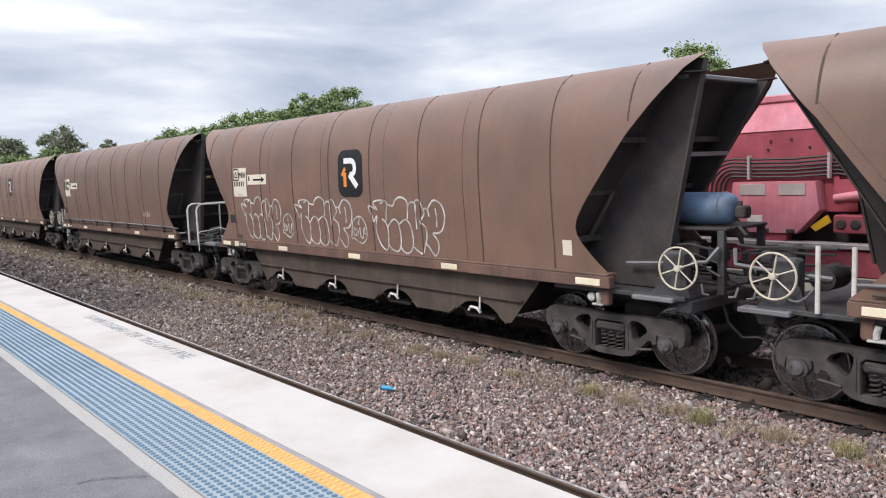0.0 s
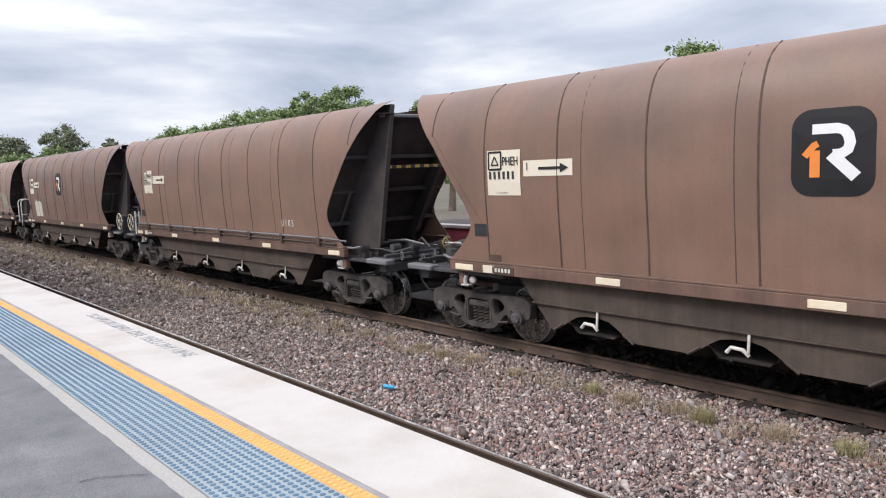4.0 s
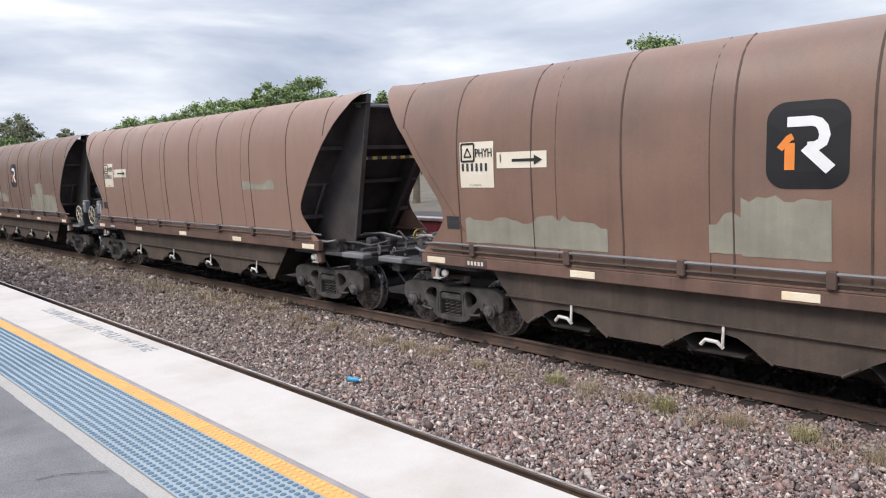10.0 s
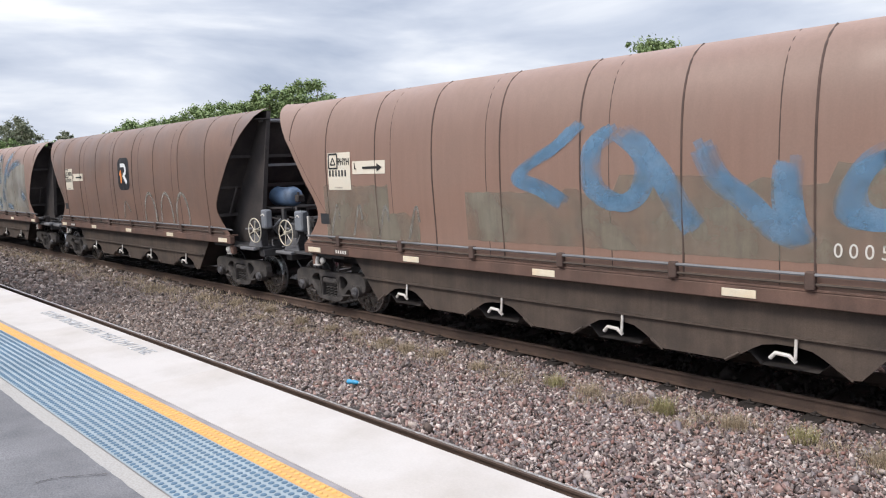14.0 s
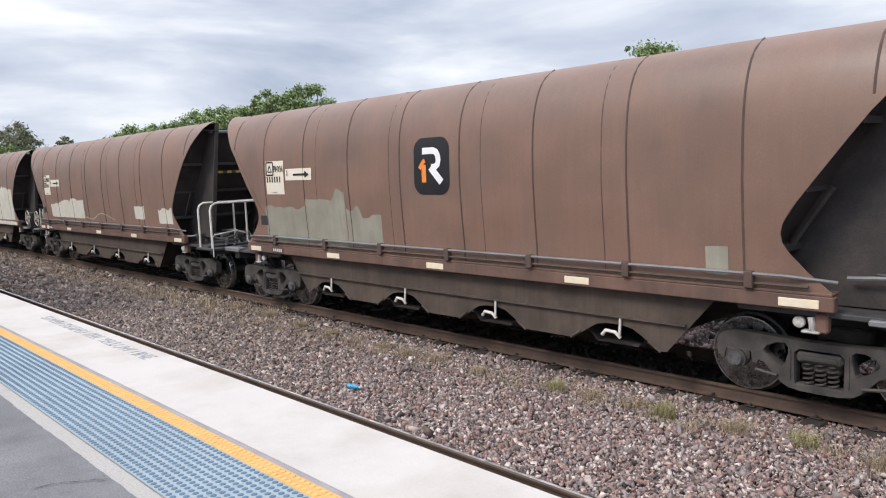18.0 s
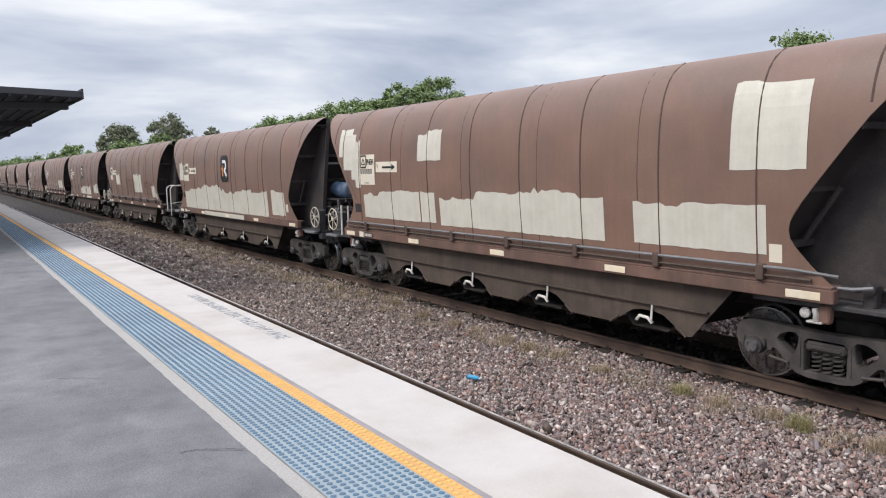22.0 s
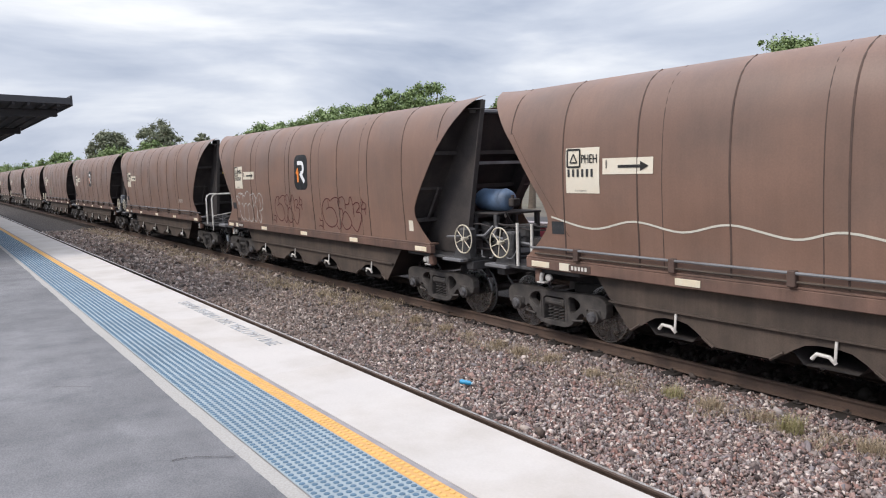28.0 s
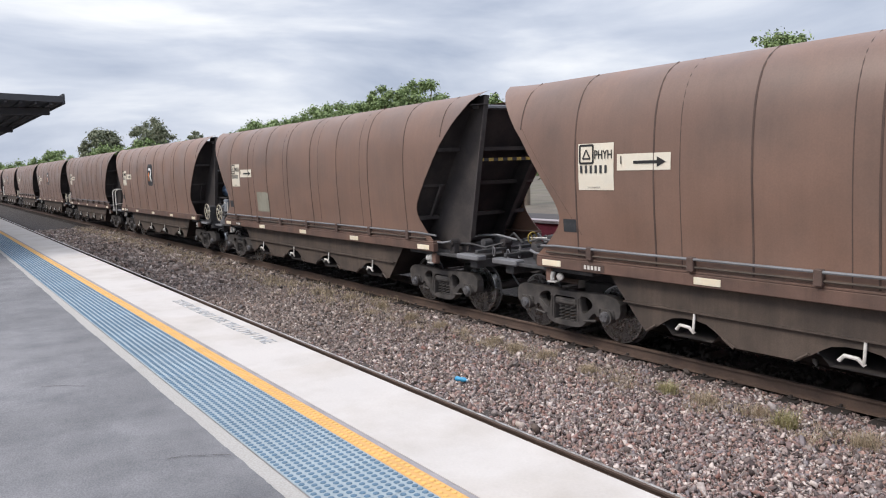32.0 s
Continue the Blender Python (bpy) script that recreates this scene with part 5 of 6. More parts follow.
def side_rail(w):
    """Pipe along the top of the sill on brackets, with a second one under it."""
    s = Shape().tube([(-5.65, -1.40, 1.52), (-5.3, -1.46, 1.545), (5.3, -1.46, 1.545), (5.75, -1.36, 1.50)], 0.020, 7)
    r = part("side_pipe", s, GREYP, w, "grey pipe along the sill", True)
    part("lower_pipe", Shape().tube([(-5.5, -1.44, 1.44), (5.5, -1.44, 1.44)], 0.018, 6), SKIRT, r)
    for x in (-4.6, -2.9, -1.3, 0.3, 1.9, 3.4, 4.9):
        part("bracket", Shape().box(x - 0.05, x + 0.05, -1.485, -1.40, 1.38, 1.575, 0.01), SEAM, r)


def logo(w):
    """Black rounded panel with a white and an orange figure."""
    def rr(x0, x1, z0, z1, r, n=6):
        cs = ((x1 - r, z1 - r, 0), (x0 + r, z1 - r, 90), (x0 + r, z0 + r, 180), (x1 - r, z0 + r, 270))
        return [(cx + r * math.cos(radians(a + 90 * i / n)), cz + r * math.sin(radians(a + 90 * i / n))) for cx, cz, a in cs for i in range(n + 1)]
    pl = rr(-0.355, 0.435, 2.42, 3.33, 0.20)
    cx, cz = 0.04, 2.875
    s = Shape()
    nr = 5
    vs = []
    for k in range(nr + 1):
        f = k / nr
        for x, z in pl:
            px, pz = cx + (x - cx) * f, cz + (z - cz) * f
            vs.append((px, side_y(px, pz) - 0.006, pz))
    n = len(pl)
    fs = [(k * n + i, k * n + (i + 1) % n, k * n + n + (i + 1) % n, k * n + n + i) for k in range(nr) for i in range(n)]
    s.add(vs, fs)
    p = part("logo_panel", s, LOGOK, w, "black rounded logo panel")
    arch = [(-0.15, 3.12), (0.09, 3.12), (0.15, 3.10), (0.19, 3.05), (0.21, 2.97), (0.19, 2.90), (0.13, 2.86), (0.05, 2.855)]
    part("white_arch", on_side(arch, "line", 0.105, 0.012), LOGOW, p)
    part("white_leg", on_side([(0.03, 2.86), (0.11, 2.78), (0.27, 2.62)], "line", 0.12, 0.0125), LOGOW, p)
    part("orange_bar", on_side([(-0.12, 2.90), (-0.12, 2.62)], "line", 0.10, 0.012), LOGOO, p)
    part("orange_tip", on_side([(-0.22, 2.84), (-0.13, 2.95), (-0.09, 2.97)], "line", 0.07, 0.0125), LOGOO, p)


def stroke(w, pts, m, wd, name="spray_stroke", soft=False):
    """Soft sprayed line, smoothed through its points."""
    out = []
    for i in range(len(pts) - 1):
        p0, p1, p2, p3 = pts[max(i - 1, 0)], pts[i], pts[i + 1], pts[min(i + 2, len(pts) - 1)]
        for k in range(6):
            u = k / 6
            out.append(tuple(0.5 * (2 * p1[d] + (p2[d] - p0[d]) * u + (2 * p0[d] - 5 * p1[d] + 4 * p2[d] - p3[d]) * u * u + (3 * p1[d] - p0[d] - 3 * p2[d] + p3[d]) * u ** 3)
                             for d in (0, 1)))
    out.append(pts[-1])
    if not soft:
        part(name, on_side(out, "line", wd, 0.006), m, w)
        return
    # soft edge: overlapping thin passes of the can
    rnd = random.Random(int(abs(pts[0][0] * 100 + pts[0][1] * 1000)))
    for i in range(7):
        ox, oz = (i - 3) / 3 * wd * 0.42, rnd.uniform(-0.3, 0.3) * wd
        part(name, on_side([(x + ox, z + oz) for x, z in out], "line", wd * (0.55 - 0.05 * abs(i - 3)), 0.006 + 0.0007 * i), m, w)


def digits(w, txt, x, z):
    part("digits", stencil(txt, 0.21, "digits", 0.9, WHITEP), None, w, "small white stencilled digits", at=(x, side_y(x, z) - 0.016, z))


def code(w, txt):
    part("code_letters", stencil(txt, 0.185, "code_letters", 0.74, INK), None, w, "black code letters", at=(-4.470, side_y(-4.4, 2.9) - 0.018, 2.845))


def board_letter(w, ch):
    part("board_letter", stencil(ch, 0.165, "board_letter", 0.8, INK), None, w, "black letter on the arrow board", at=(-4.0, side_y(-3.97, 2.82) - 0.018, 2.765))


def spaced(t):
    return " ".join(t)


CREAM, GREEN = "cream", "green"
# per wagon: painted-over areas as (colour, x0, x1, z0, z1, steps)
PATCHES = {
    4: [(CREAM, -4.12, -2.98, 1.48, 2.08, ())],
    5: [(GREEN, -5.75, -5.0, 2.25, 3.45, ((-5.25, 2.9),)), (GREEN, -5.0, -4.03, 1.58, 2.22, ((-4.5, 2.32),)), (GREEN, -4.03, -2.76, 1.58, 2.13, ((-3.35, 2.23),)),
        (GREEN, -1.02, 0.66, 1.60, 2.16, ((-0.36, 2.24), (-0.05, 2.33), (0.4, 2.37))), (GREEN, 0.66, 1.41, 1.62, 2.45, ((1.3, 2.36),)), (GREEN, 1.74, 3.46, 2.28, 2.49, ()), (GREEN, 2.12, 2.42, 1.64, 1.98, ()),
        (GREEN, 3.50, 4.60, 1.66, 2.42, ()), (GREEN, 4.58, 5.12, 1.66, 2.0, ((4.95, 2.1),))],
    6: [(GREEN, -4.74, -2.30, 1.53, 1.88, ((-3.4, 1.95), (-2.9, 1.86))), (GREEN, -0.98, -0.62, 1.62, 1.92, ((-0.8, 2.05),)), (GREEN, -0.62, 0.28, 1.60, 2.26, ()),
        (GREEN, 2.32, 3.44, 1.48, 2.10, ((2.6, 2.18),)), (GREEN, 3.44, 4.0, 1.46, 1.82, ()), (GREEN, 2.76, 3.68, 2.32, 2.48, ((3.3, 2.52),))],
    7: [(GREEN, 3.10, 4.36, 2.32, 2.50, ((3.45, 2.46), (4.0, 2.53)))],
    8: [(GREEN, -2.86, -2.06, 1.86, 2.14, ()), (GREEN, -2.02, -1.04, 1.76, 2.08, ((-1.4, 1.98),)), (GREEN, 1.78, 2.62, 1.52, 1.98, ((2.1, 2.08),)), (GREEN, 2.62, 3.52, 1.50, 2.42, ((3.0, 2.5),)),
        (GREEN, 3.52, 4.80, 1.50, 2.06, ())],
    9: [(GREEN, -4.96, -3.15, 1.50, 2.44, ((-3.7, 2.46),)), (GREEN, -3.15, -2.45, 1.50, 1.95, ()), (GREEN, -1.4, 4.4, 1.60, 2.35, ((1.2, 2.55), (2.6, 2.45), (3.6, 2.6)))],
    11: [(GREEN, -3.0, 2.1, 1.50, 3.55, ((-2.1, 3.60), (-0.6, 3.68), (1.4, 3.58))), (GREEN, 2.1, 5.0, 1.50, 2.95, ((2.8, 3.05), (3.4, 3.25), (4.2, 3.35)))],
    12: [(GREEN, -4.92, -3.46, 1.45, 2.08, ()), (GREEN, -3.46, -2.22, 1.45, 2.26, ((-2.55, 2.42),)), (GREEN, -2.2, -1.24, 1.48, 2.10, ((-1.8, 1.98),)), (GREEN, 4.40, 4.66, 1.50, 1.78, ())],
    13: [(CREAM, -4.29, -1.08, 1.60, 2.06, ((-3.4, 2.14), (-2.25, 2.20))), (CREAM, 2.86, 3.50, 1.68, 2.02, ()), (CREAM, 4.38, 5.18, 1.60, 1.98, ())],
    14: [(CREAM, -5.20, 5.30, 1.40, 2.50, ((-4.9, 2.42), (-3.36, 2.55), (-2.2, 2.48), (-1.5, 2.60), (-1.2, 2.30), (-0.50, 2.02), (0.42, 2.52), (1.4, 2.66), (2.4, 2.74), (3.6, 2.66), (4.6, 2.62)))],
    15: [(CREAM, -5.86, -5.62, 3.02, 3.66, ()), (CREAM, -5.62, -5.20, 2.70, 3.66, ()), (CREAM, -5.20, -5.02, 2.48, 3.52, ()), (CREAM, -5.02, -4.80, 2.30, 3.36, ()), (CREAM, -4.68, -2.40, 1.62, 2.14, ((-4.0, 2.22), (-3.3, 2.26))), (CREAM, -2.36, -1.86, 1.63, 2.24, ()),
         (CREAM, -1.70, 2.46, 1.60, 2.12, ((-0.6, 2.26), (0.6, 2.32), (1.6, 2.26))), (CREAM, 3.0, 4.95, 1.62, 2.20, ()), (CREAM, 4.48, 5.42, 2.64, 3.66, ()), (CREAM, -2.42, -1.60, 2.87, 3.42, ())],
    16: [(CREAM, -4.86, 3.68, 1.40, 1.98, ((-4.3, 2.06), (-3.2, 2.12), (-2.35, 2.20), (-0.46, 2.08), (-0.10, 2.0), (1.0, 2.10), (2.4, 2.06))), (CREAM, 3.98, 4.92, 1.48, 2.10, ()),
         (CREAM, -5.35, -4.50, 2.40, 3.10, ((-4.9, 2.92),))],
    17: [(CREAM, -3.32, -2.38, 2.11, 2.65, ()), (CREAM, 0.88, 2.43, 1.77, 2.62, ()), (CREAM, 4.30, 4.92, 1.60, 2.08, ())],
    18: [(CREAM, -1.0, 0.90, 1.45, 1.80, ((-0.2, 1.86),)), (CREAM, 1.18, 2.66, 1.42, 1.86, ()), (CREAM, 3.82, 5.2, 1.52, 1.98, ((4.4, 2.06),))],
    19: [(CREAM, 2.36, 4.57, 1.63, 2.23, ())],
    23: [(GREEN, -2.9, -2.1, 1.65, 2.2, ())],
}
# sprayed tags, stroke by stroke, in a unit box
TAG_WHITE = [
    [(0.05, 0.53), (0.04, 0.65), (0.00, 0.76), (0.00, 0.84), (0.06, 0.81), (0.12, 0.77), (0.07, 0.88), (0.10, 0.93), (0.21, 0.94), (0.17, 0.88), (0.23, 0.93), (0.26, 0.89), (0.25, 0.76), (0.23, 0.57), (0.18, 0.60), (0.23, 0.53), (0.25, 0.43), (0.25, 0.28), (0.24, 0.12), (0.21, 0.02), (0.14, 0.10), (0.09, 0.27), (0.08, 0.44), (0.11, 0.65), (0.06, 0.55)],
    [(0.26, 0.88), (0.31, 0.85), (0.35, 0.85), (0.38, 0.94), (0.44, 1.00), (0.50, 0.98), (0.54, 0.91), (0.54, 0.75), (0.53, 0.61)],
    [(0.25, 0.45), (0.30, 0.55), (0.35, 0.60), (0.40, 0.54), (0.42, 0.38), (0.42, 0.18), (0.39, 0.04), (0.33, 0.02), (0.26, 0.09), (0.24, 0.20)],
    [(0.40, 0.50), (0.46, 0.57), (0.51, 0.60), (0.56, 0.51), (0.58, 0.32), (0.58, 0.16), (0.54, 0.03), (0.48, 0.00), (0.43, 0.06), (0.41, 0.14)],
    [(0.55, 0.85), (0.59, 0.91), (0.64, 0.89), (0.64, 0.75), (0.64, 0.56), (0.64, 0.44)],
    [(0.64, 0.91), (0.66, 0.95), (0.70, 0.93), (0.73, 0.83), (0.75, 0.72), (0.71, 0.62), (0.69, 0.56), (0.73, 0.52), (0.76, 0.45), (0.76, 0.30), (0.73, 0.14), (0.70, 0.02), (0.64, 0.05), (0.59, 0.12)],
    [(0.74, 0.78), (0.77, 0.81), (0.80, 0.76), (0.81, 0.67), (0.80, 0.79), (0.84, 0.90), (0.88, 0.95), (0.94, 0.92), (0.98, 0.84), (1.00, 0.69), (0.98, 0.54), (0.95, 0.44), (0.90, 0.39), (0.84, 0.38), (0.88, 0.29), (0.90, 0.20), (0.89, 0.08), (0.85, 0.00), (0.81, 0.07), (0.78, 0.14), (0.75, 0.19)],
    [(0.89, 0.81), (0.90, 0.65), (0.89, 0.50)],
]
TAG_ROUND = [
    [(0.08, 0.56), (0.16, 0.80), (0.39, 0.95), (0.66, 1.00), (0.88, 0.85), (1.00, 0.60), (1.00, 0.30), (0.86, 0.11), (0.65, 0.00), (0.36, 0.07), (0.15, 0.17), (0.00, 0.18), (0.08, 0.56)],
    [(0.57, 0.97), (0.60, 0.86), (0.48, 0.73), (0.62, 0.71)],
    [(0.22, 0.60), (0.16, 0.33), (0.30, 0.29), (0.29, 0.54), (0.42, 0.42), (0.37, 0.26), (0.58, 0.58), (0.59, 0.27), (0.73, 0.21), (0.80, 0.52), (0.93, 0.60), (0.81, 0.41), (0.95, 0.36)],
]
TAG_RED = [
    [(0.19, 0.62), (0.24, 0.67), (0.29, 0.69), (0.36, 0.63), (0.40, 0.45), (0.41, 0.31), (0.38, 0.19), (0.30, 0.11), (0.23, 0.13), (0.15, 0.25), (0.11, 0.43), (0.10, 0.62), (0.14, 0.82), (0.20, 0.93), (0.26, 0.93), (0.30, 0.86)],
    [(0.25, 0.91), (0.25, 0.78), (0.26, 0.67)],
    [(0.31, 0.89), (0.36, 0.96), (0.43, 0.98), (0.48, 0.93), (0.50, 0.81)],
    [(0.45, 0.91), (0.46, 0.75), (0.49, 0.66), (0.53, 0.65), (0.54, 0.48), (0.50, 0.28), (0.48, 0.13), (0.44, 0.07), (0.40, 0.16)],
    [(0.48, 0.95), (0.53, 1.00), (0.57, 0.99), (0.60, 0.86), (0.60, 0.67)],
    [(0.53, 0.47), (0.58, 0.58), (0.63, 0.54), (0.68, 0.40), (0.70, 0.26), (0.66, 0.14), (0.59, 0.08), (0.54, 0.14), (0.50, 0.28)],
    [(0.60, 0.81), (0.64, 0.79), (0.68, 0.83), (0.70, 0.98), (0.73, 1.00), (0.75, 0.89), (0.76, 0.80), (0.82, 0.86), (0.87, 0.84), (0.88, 0.75), (0.85, 0.68), (0.81, 0.59), (0.86, 0.59), (0.90, 0.55), (0.89, 0.39), (0.84, 0.16), (0.80, 0.05), (0.76, 0.09), (0.70, 0.22)],
    [(0.76, 0.80), (0.76, 0.65), (0.76, 0.46)],
    [(0.93, 0.97), (0.95, 0.89), (1.00, 0.83), (0.99, 0.70), (0.91, 0.71), (0.94, 0.85), (0.93, 0.97)],
    [(0.97, 0.72), (0.99, 0.54)],
    [(0.02, 0.35), (0.04, 0.27), (0.10, 0.26), (0.09, 0.10), (0.02, 0.12), (0.00, 0.08)],
    [(0.07, 0.12), (0.11, 0.00)],
]


def tag(w, strokes, x0, x1, z0, z1, m, wd):
    """One sprayed tag fitted between two edges."""
    for st in strokes:
        stroke(w, [(x0 + (x1 - x0) * a, z0 + (z1 - z0) * b) for a, b in st], m, wd, "graffiti_outline")


def dress(w, k):
    """Marks that tell the wagons of the train apart."""
    for i, (c, x0, x1, z0, z1, st) in enumerate(PATCHES.get(k, ())):
        m = CREAMP if c == CREAM else FADEDP if k == 11 else HAZEP if k == 9 else GREENP
        e = lerp(EDGE, z0) - 0.06
        z0, z1, st = z0 + (0.06 if z0 > 1.5 else 0.0), z1 + 0.07, [(a, b + 0.07) for a, b in st]
        part("paint_patch", patch(ragged(max(x0, -e), min(x1, e), z0, z1, k * 7 + i, steps=st, low=0.008)), m, w, "cream cover paint" if c == CREAM else "grey-green cover paint")
    if k == 0:
        for x0, x1 in ((-4.45, -2.66), (-2.03, 0.02), (0.57, 2.62)):
            tag(w, TAG_WHITE, x0, x1, 1.42, 2.42, WHITEG, 0.032)
        for x0, x1 in ((-2.65, -2.20), (-0.06, 0.43)):
            tag(w, TAG_ROUND, x0, x1, 1.53, 2.05, WHITEG, 0.022)
    if k == 9:
        for pts in ([(0.58, 3.24), (0.24, 2.98), (-0.22, 2.75), (-0.34, 2.56), (0.0, 2.44), (0.34, 2.25)],
                    [(1.06, 3.16), (0.84, 3.0), (0.80, 2.66), (0.86, 2.42), (1.14, 2.26), (1.42, 2.36), (1.57, 2.65), (1.50, 2.90), (1.22, 3.14)],
                    [(1.37, 3.08), (1.75, 2.61), (1.98, 2.21), (2.14, 1.99)], [(2.27, 2.94), (2.44, 2.6), (2.76, 2.33), (3.07, 2.01), (3.28, 1.91)],
                    [(3.18, 2.76), (3.16, 2.44), (3.21, 2.12), (3.31, 1.91)], [(4.3, 2.89), (3.93, 2.69), (3.75, 2.34), (3.89, 2.13), (4.4, 2.2), (4.6, 2.5)]):
            stroke(w, pts, BLUEG, 0.25, soft=True)
    if k == 11:
        for pts in ([(3.17, 3.82), (2.69, 3.41), (2.32, 2.85), (2.24, 2.46)], [(2.77, 2.96), (3.07, 3.19), (3.45, 3.34), (3.91, 3.46), (4.4, 3.5)], [(1.45, 3.80), (1.88, 3.56)],
                    [(1.70, 3.45), (1.67, 3.2), (1.60, 2.74)], [(0.19, 3.67), (0.6, 3.74), (0.93, 3.84)], [(-0.4, 3.27), (0.05, 3.06)], [(1.96, 2.46), (1.90, 2.2), (1.87, 1.9)],
                    [(1.34, 2.1), (1.30, 1.9), (1.23, 1.65)], [(2.30, 1.80), (2.6, 1.74), (2.95, 1.72)], [(-2.2, 3.3), (-2.1, 2.95)], [(4.3, 2.3), (4.7, 2.1)]):
            stroke(w, pts, BLUEF, 0.34, soft=True)
    if k == 10:
        for c in (1.6, 2.6, 3.5):
            stroke(w, [(c - 0.35, 1.55), (c - 0.28, 2.05), (c, 2.34), (c + 0.28, 2.1), (c + 0.34, 1.55)], GREYG, 0.09, soft=True)
        stroke(w, [(-0.2, 1.6), (0.0, 2.1), (0.3, 1.8)], GREYG, 0.06, soft=True)
    if k == 9:
        for c in (-4.7, -4.05, -3.35, -2.6):
            stroke(w, [(c - 0.12, 1.6), (c + 0.1, 2.15), (c + 0.16, 1.9)], GREYG, 0.06, soft=True)
    if k == 17:
        tag(w, TAG_RED, -0.72, 1.06, 1.76, 2.46, REDG, 0.022)
        tag(w, TAG_RED, 2.75, 4.55, 1.70, 2.35, REDG, 0.022)
    if k == 18:
        tag(w, TAG_WHITE, -4.25, -2.3, 1.50, 2.08, GREYG, 0.022)
    if k == 14:
        part("paint_patch", Shape().box(-5.3, 5.5, -1.436, -1.4285, 1.20, 1.345, 0.003), CREAMP, w, "cream cover paint on the sill")
    if k == 16:
        part("paint_patch", Shape().box(-2.45, 1.6, -1.436, -1.429, 1.20, 1.345, 0.003), CREAMP, w, "cream cover paint on the sill")
    if k == 18:
        part("paint_patch", Shape().box(1.21, 2.46, -1.436, -1.429, 1.20, 1.345, 0.003), CREAMP, w, "cream cover paint on the sill")
    if k == 13:
        stroke(w, [(-1.0, 1.72), (-0.4, 1.66), (0.3, 1.85), (1.32, 1.68)], CREAMP, 0.02)
    if k == 19:
        pts = [(-5.13, 2.05), (-4.29, 1.90), (-3.53, 2.04), (-2.77, 1.93), (-2.09, 2.06), (-1.3, 1.93), (-0.73, 2.04), (0.13, 1.90), (0.63, 2.02), (1.3, 1.92), (1.81, 2.07), (2.32, 1.91)]
        stroke(w, pts, CREAMP, 0.028)
    if k == 20:
        tag(w, TAG_WHITE, -4.75, -2.66, 1.42, 2.34, WHITEG, 0.030)
        tag(w, TAG_RED, -1.99, 0.0, 1.45, 2.27, REDG, 0.026)
        tag(w, TAG_RED, 0.88, 3.30, 1.42, 2.26, REDG, 0.026)
    if k == 5:
        for x0, x1 in ((-0.82, -0.67), (-0.26, 0.44), (0.63, 1.05), (1.21, 1.42)):
            part("paint_patch", Shape().box(x0, x1, -1.436, -1.4285, 1.20, 1.345, 0.003), GREENP, w, "grey-green cover paint on the sill")
    txt = {1: "0106", 3: "0105", 5: "0032", 9: "0005", 21: "0008"}.get(k)
    if txt:
        digits(w, spaced(txt), {1: 3.36, 5: 4.2, 9: 3.6, 21: 3.4}.get(k, 3.4), {1: 1.76, 5: 1.94, 21: 1.80}.get(k, 1.70))
    if k in (0, 15, 16, 17, 19, 20):
        part("inspection_board", patch([(4.98, 1.60, 1.82), (5.06, 1.60, 1.82), (5.14, 1.60, 1.82)], 0.006), PLATEM, w, "small cream board")
    board_letter(w, {0: "R", 4: "R", 8: "R", 16: "R", 20: "R", 5: "L", 9: "L", 13: "L"}.get(k, "I"))
    code(w, "PHYH" if k in PALE else "PHEH")
    if k < 25:
        sill_board(w)


WHEEL_MESH, WHEEL_FAR, AXLE_MESH = wheelset_meshes()
ALONG[0] = 1.025
FRAME_MESH = side_frame()
ALONG[0] = 1.0
SPRING_MESH = spring_mesh()
PALE = (5, 6, 7, 8, 9, 10, 11, 12, 21, 22, 23)
PIPED = (6, 8, 10, 12, 22)


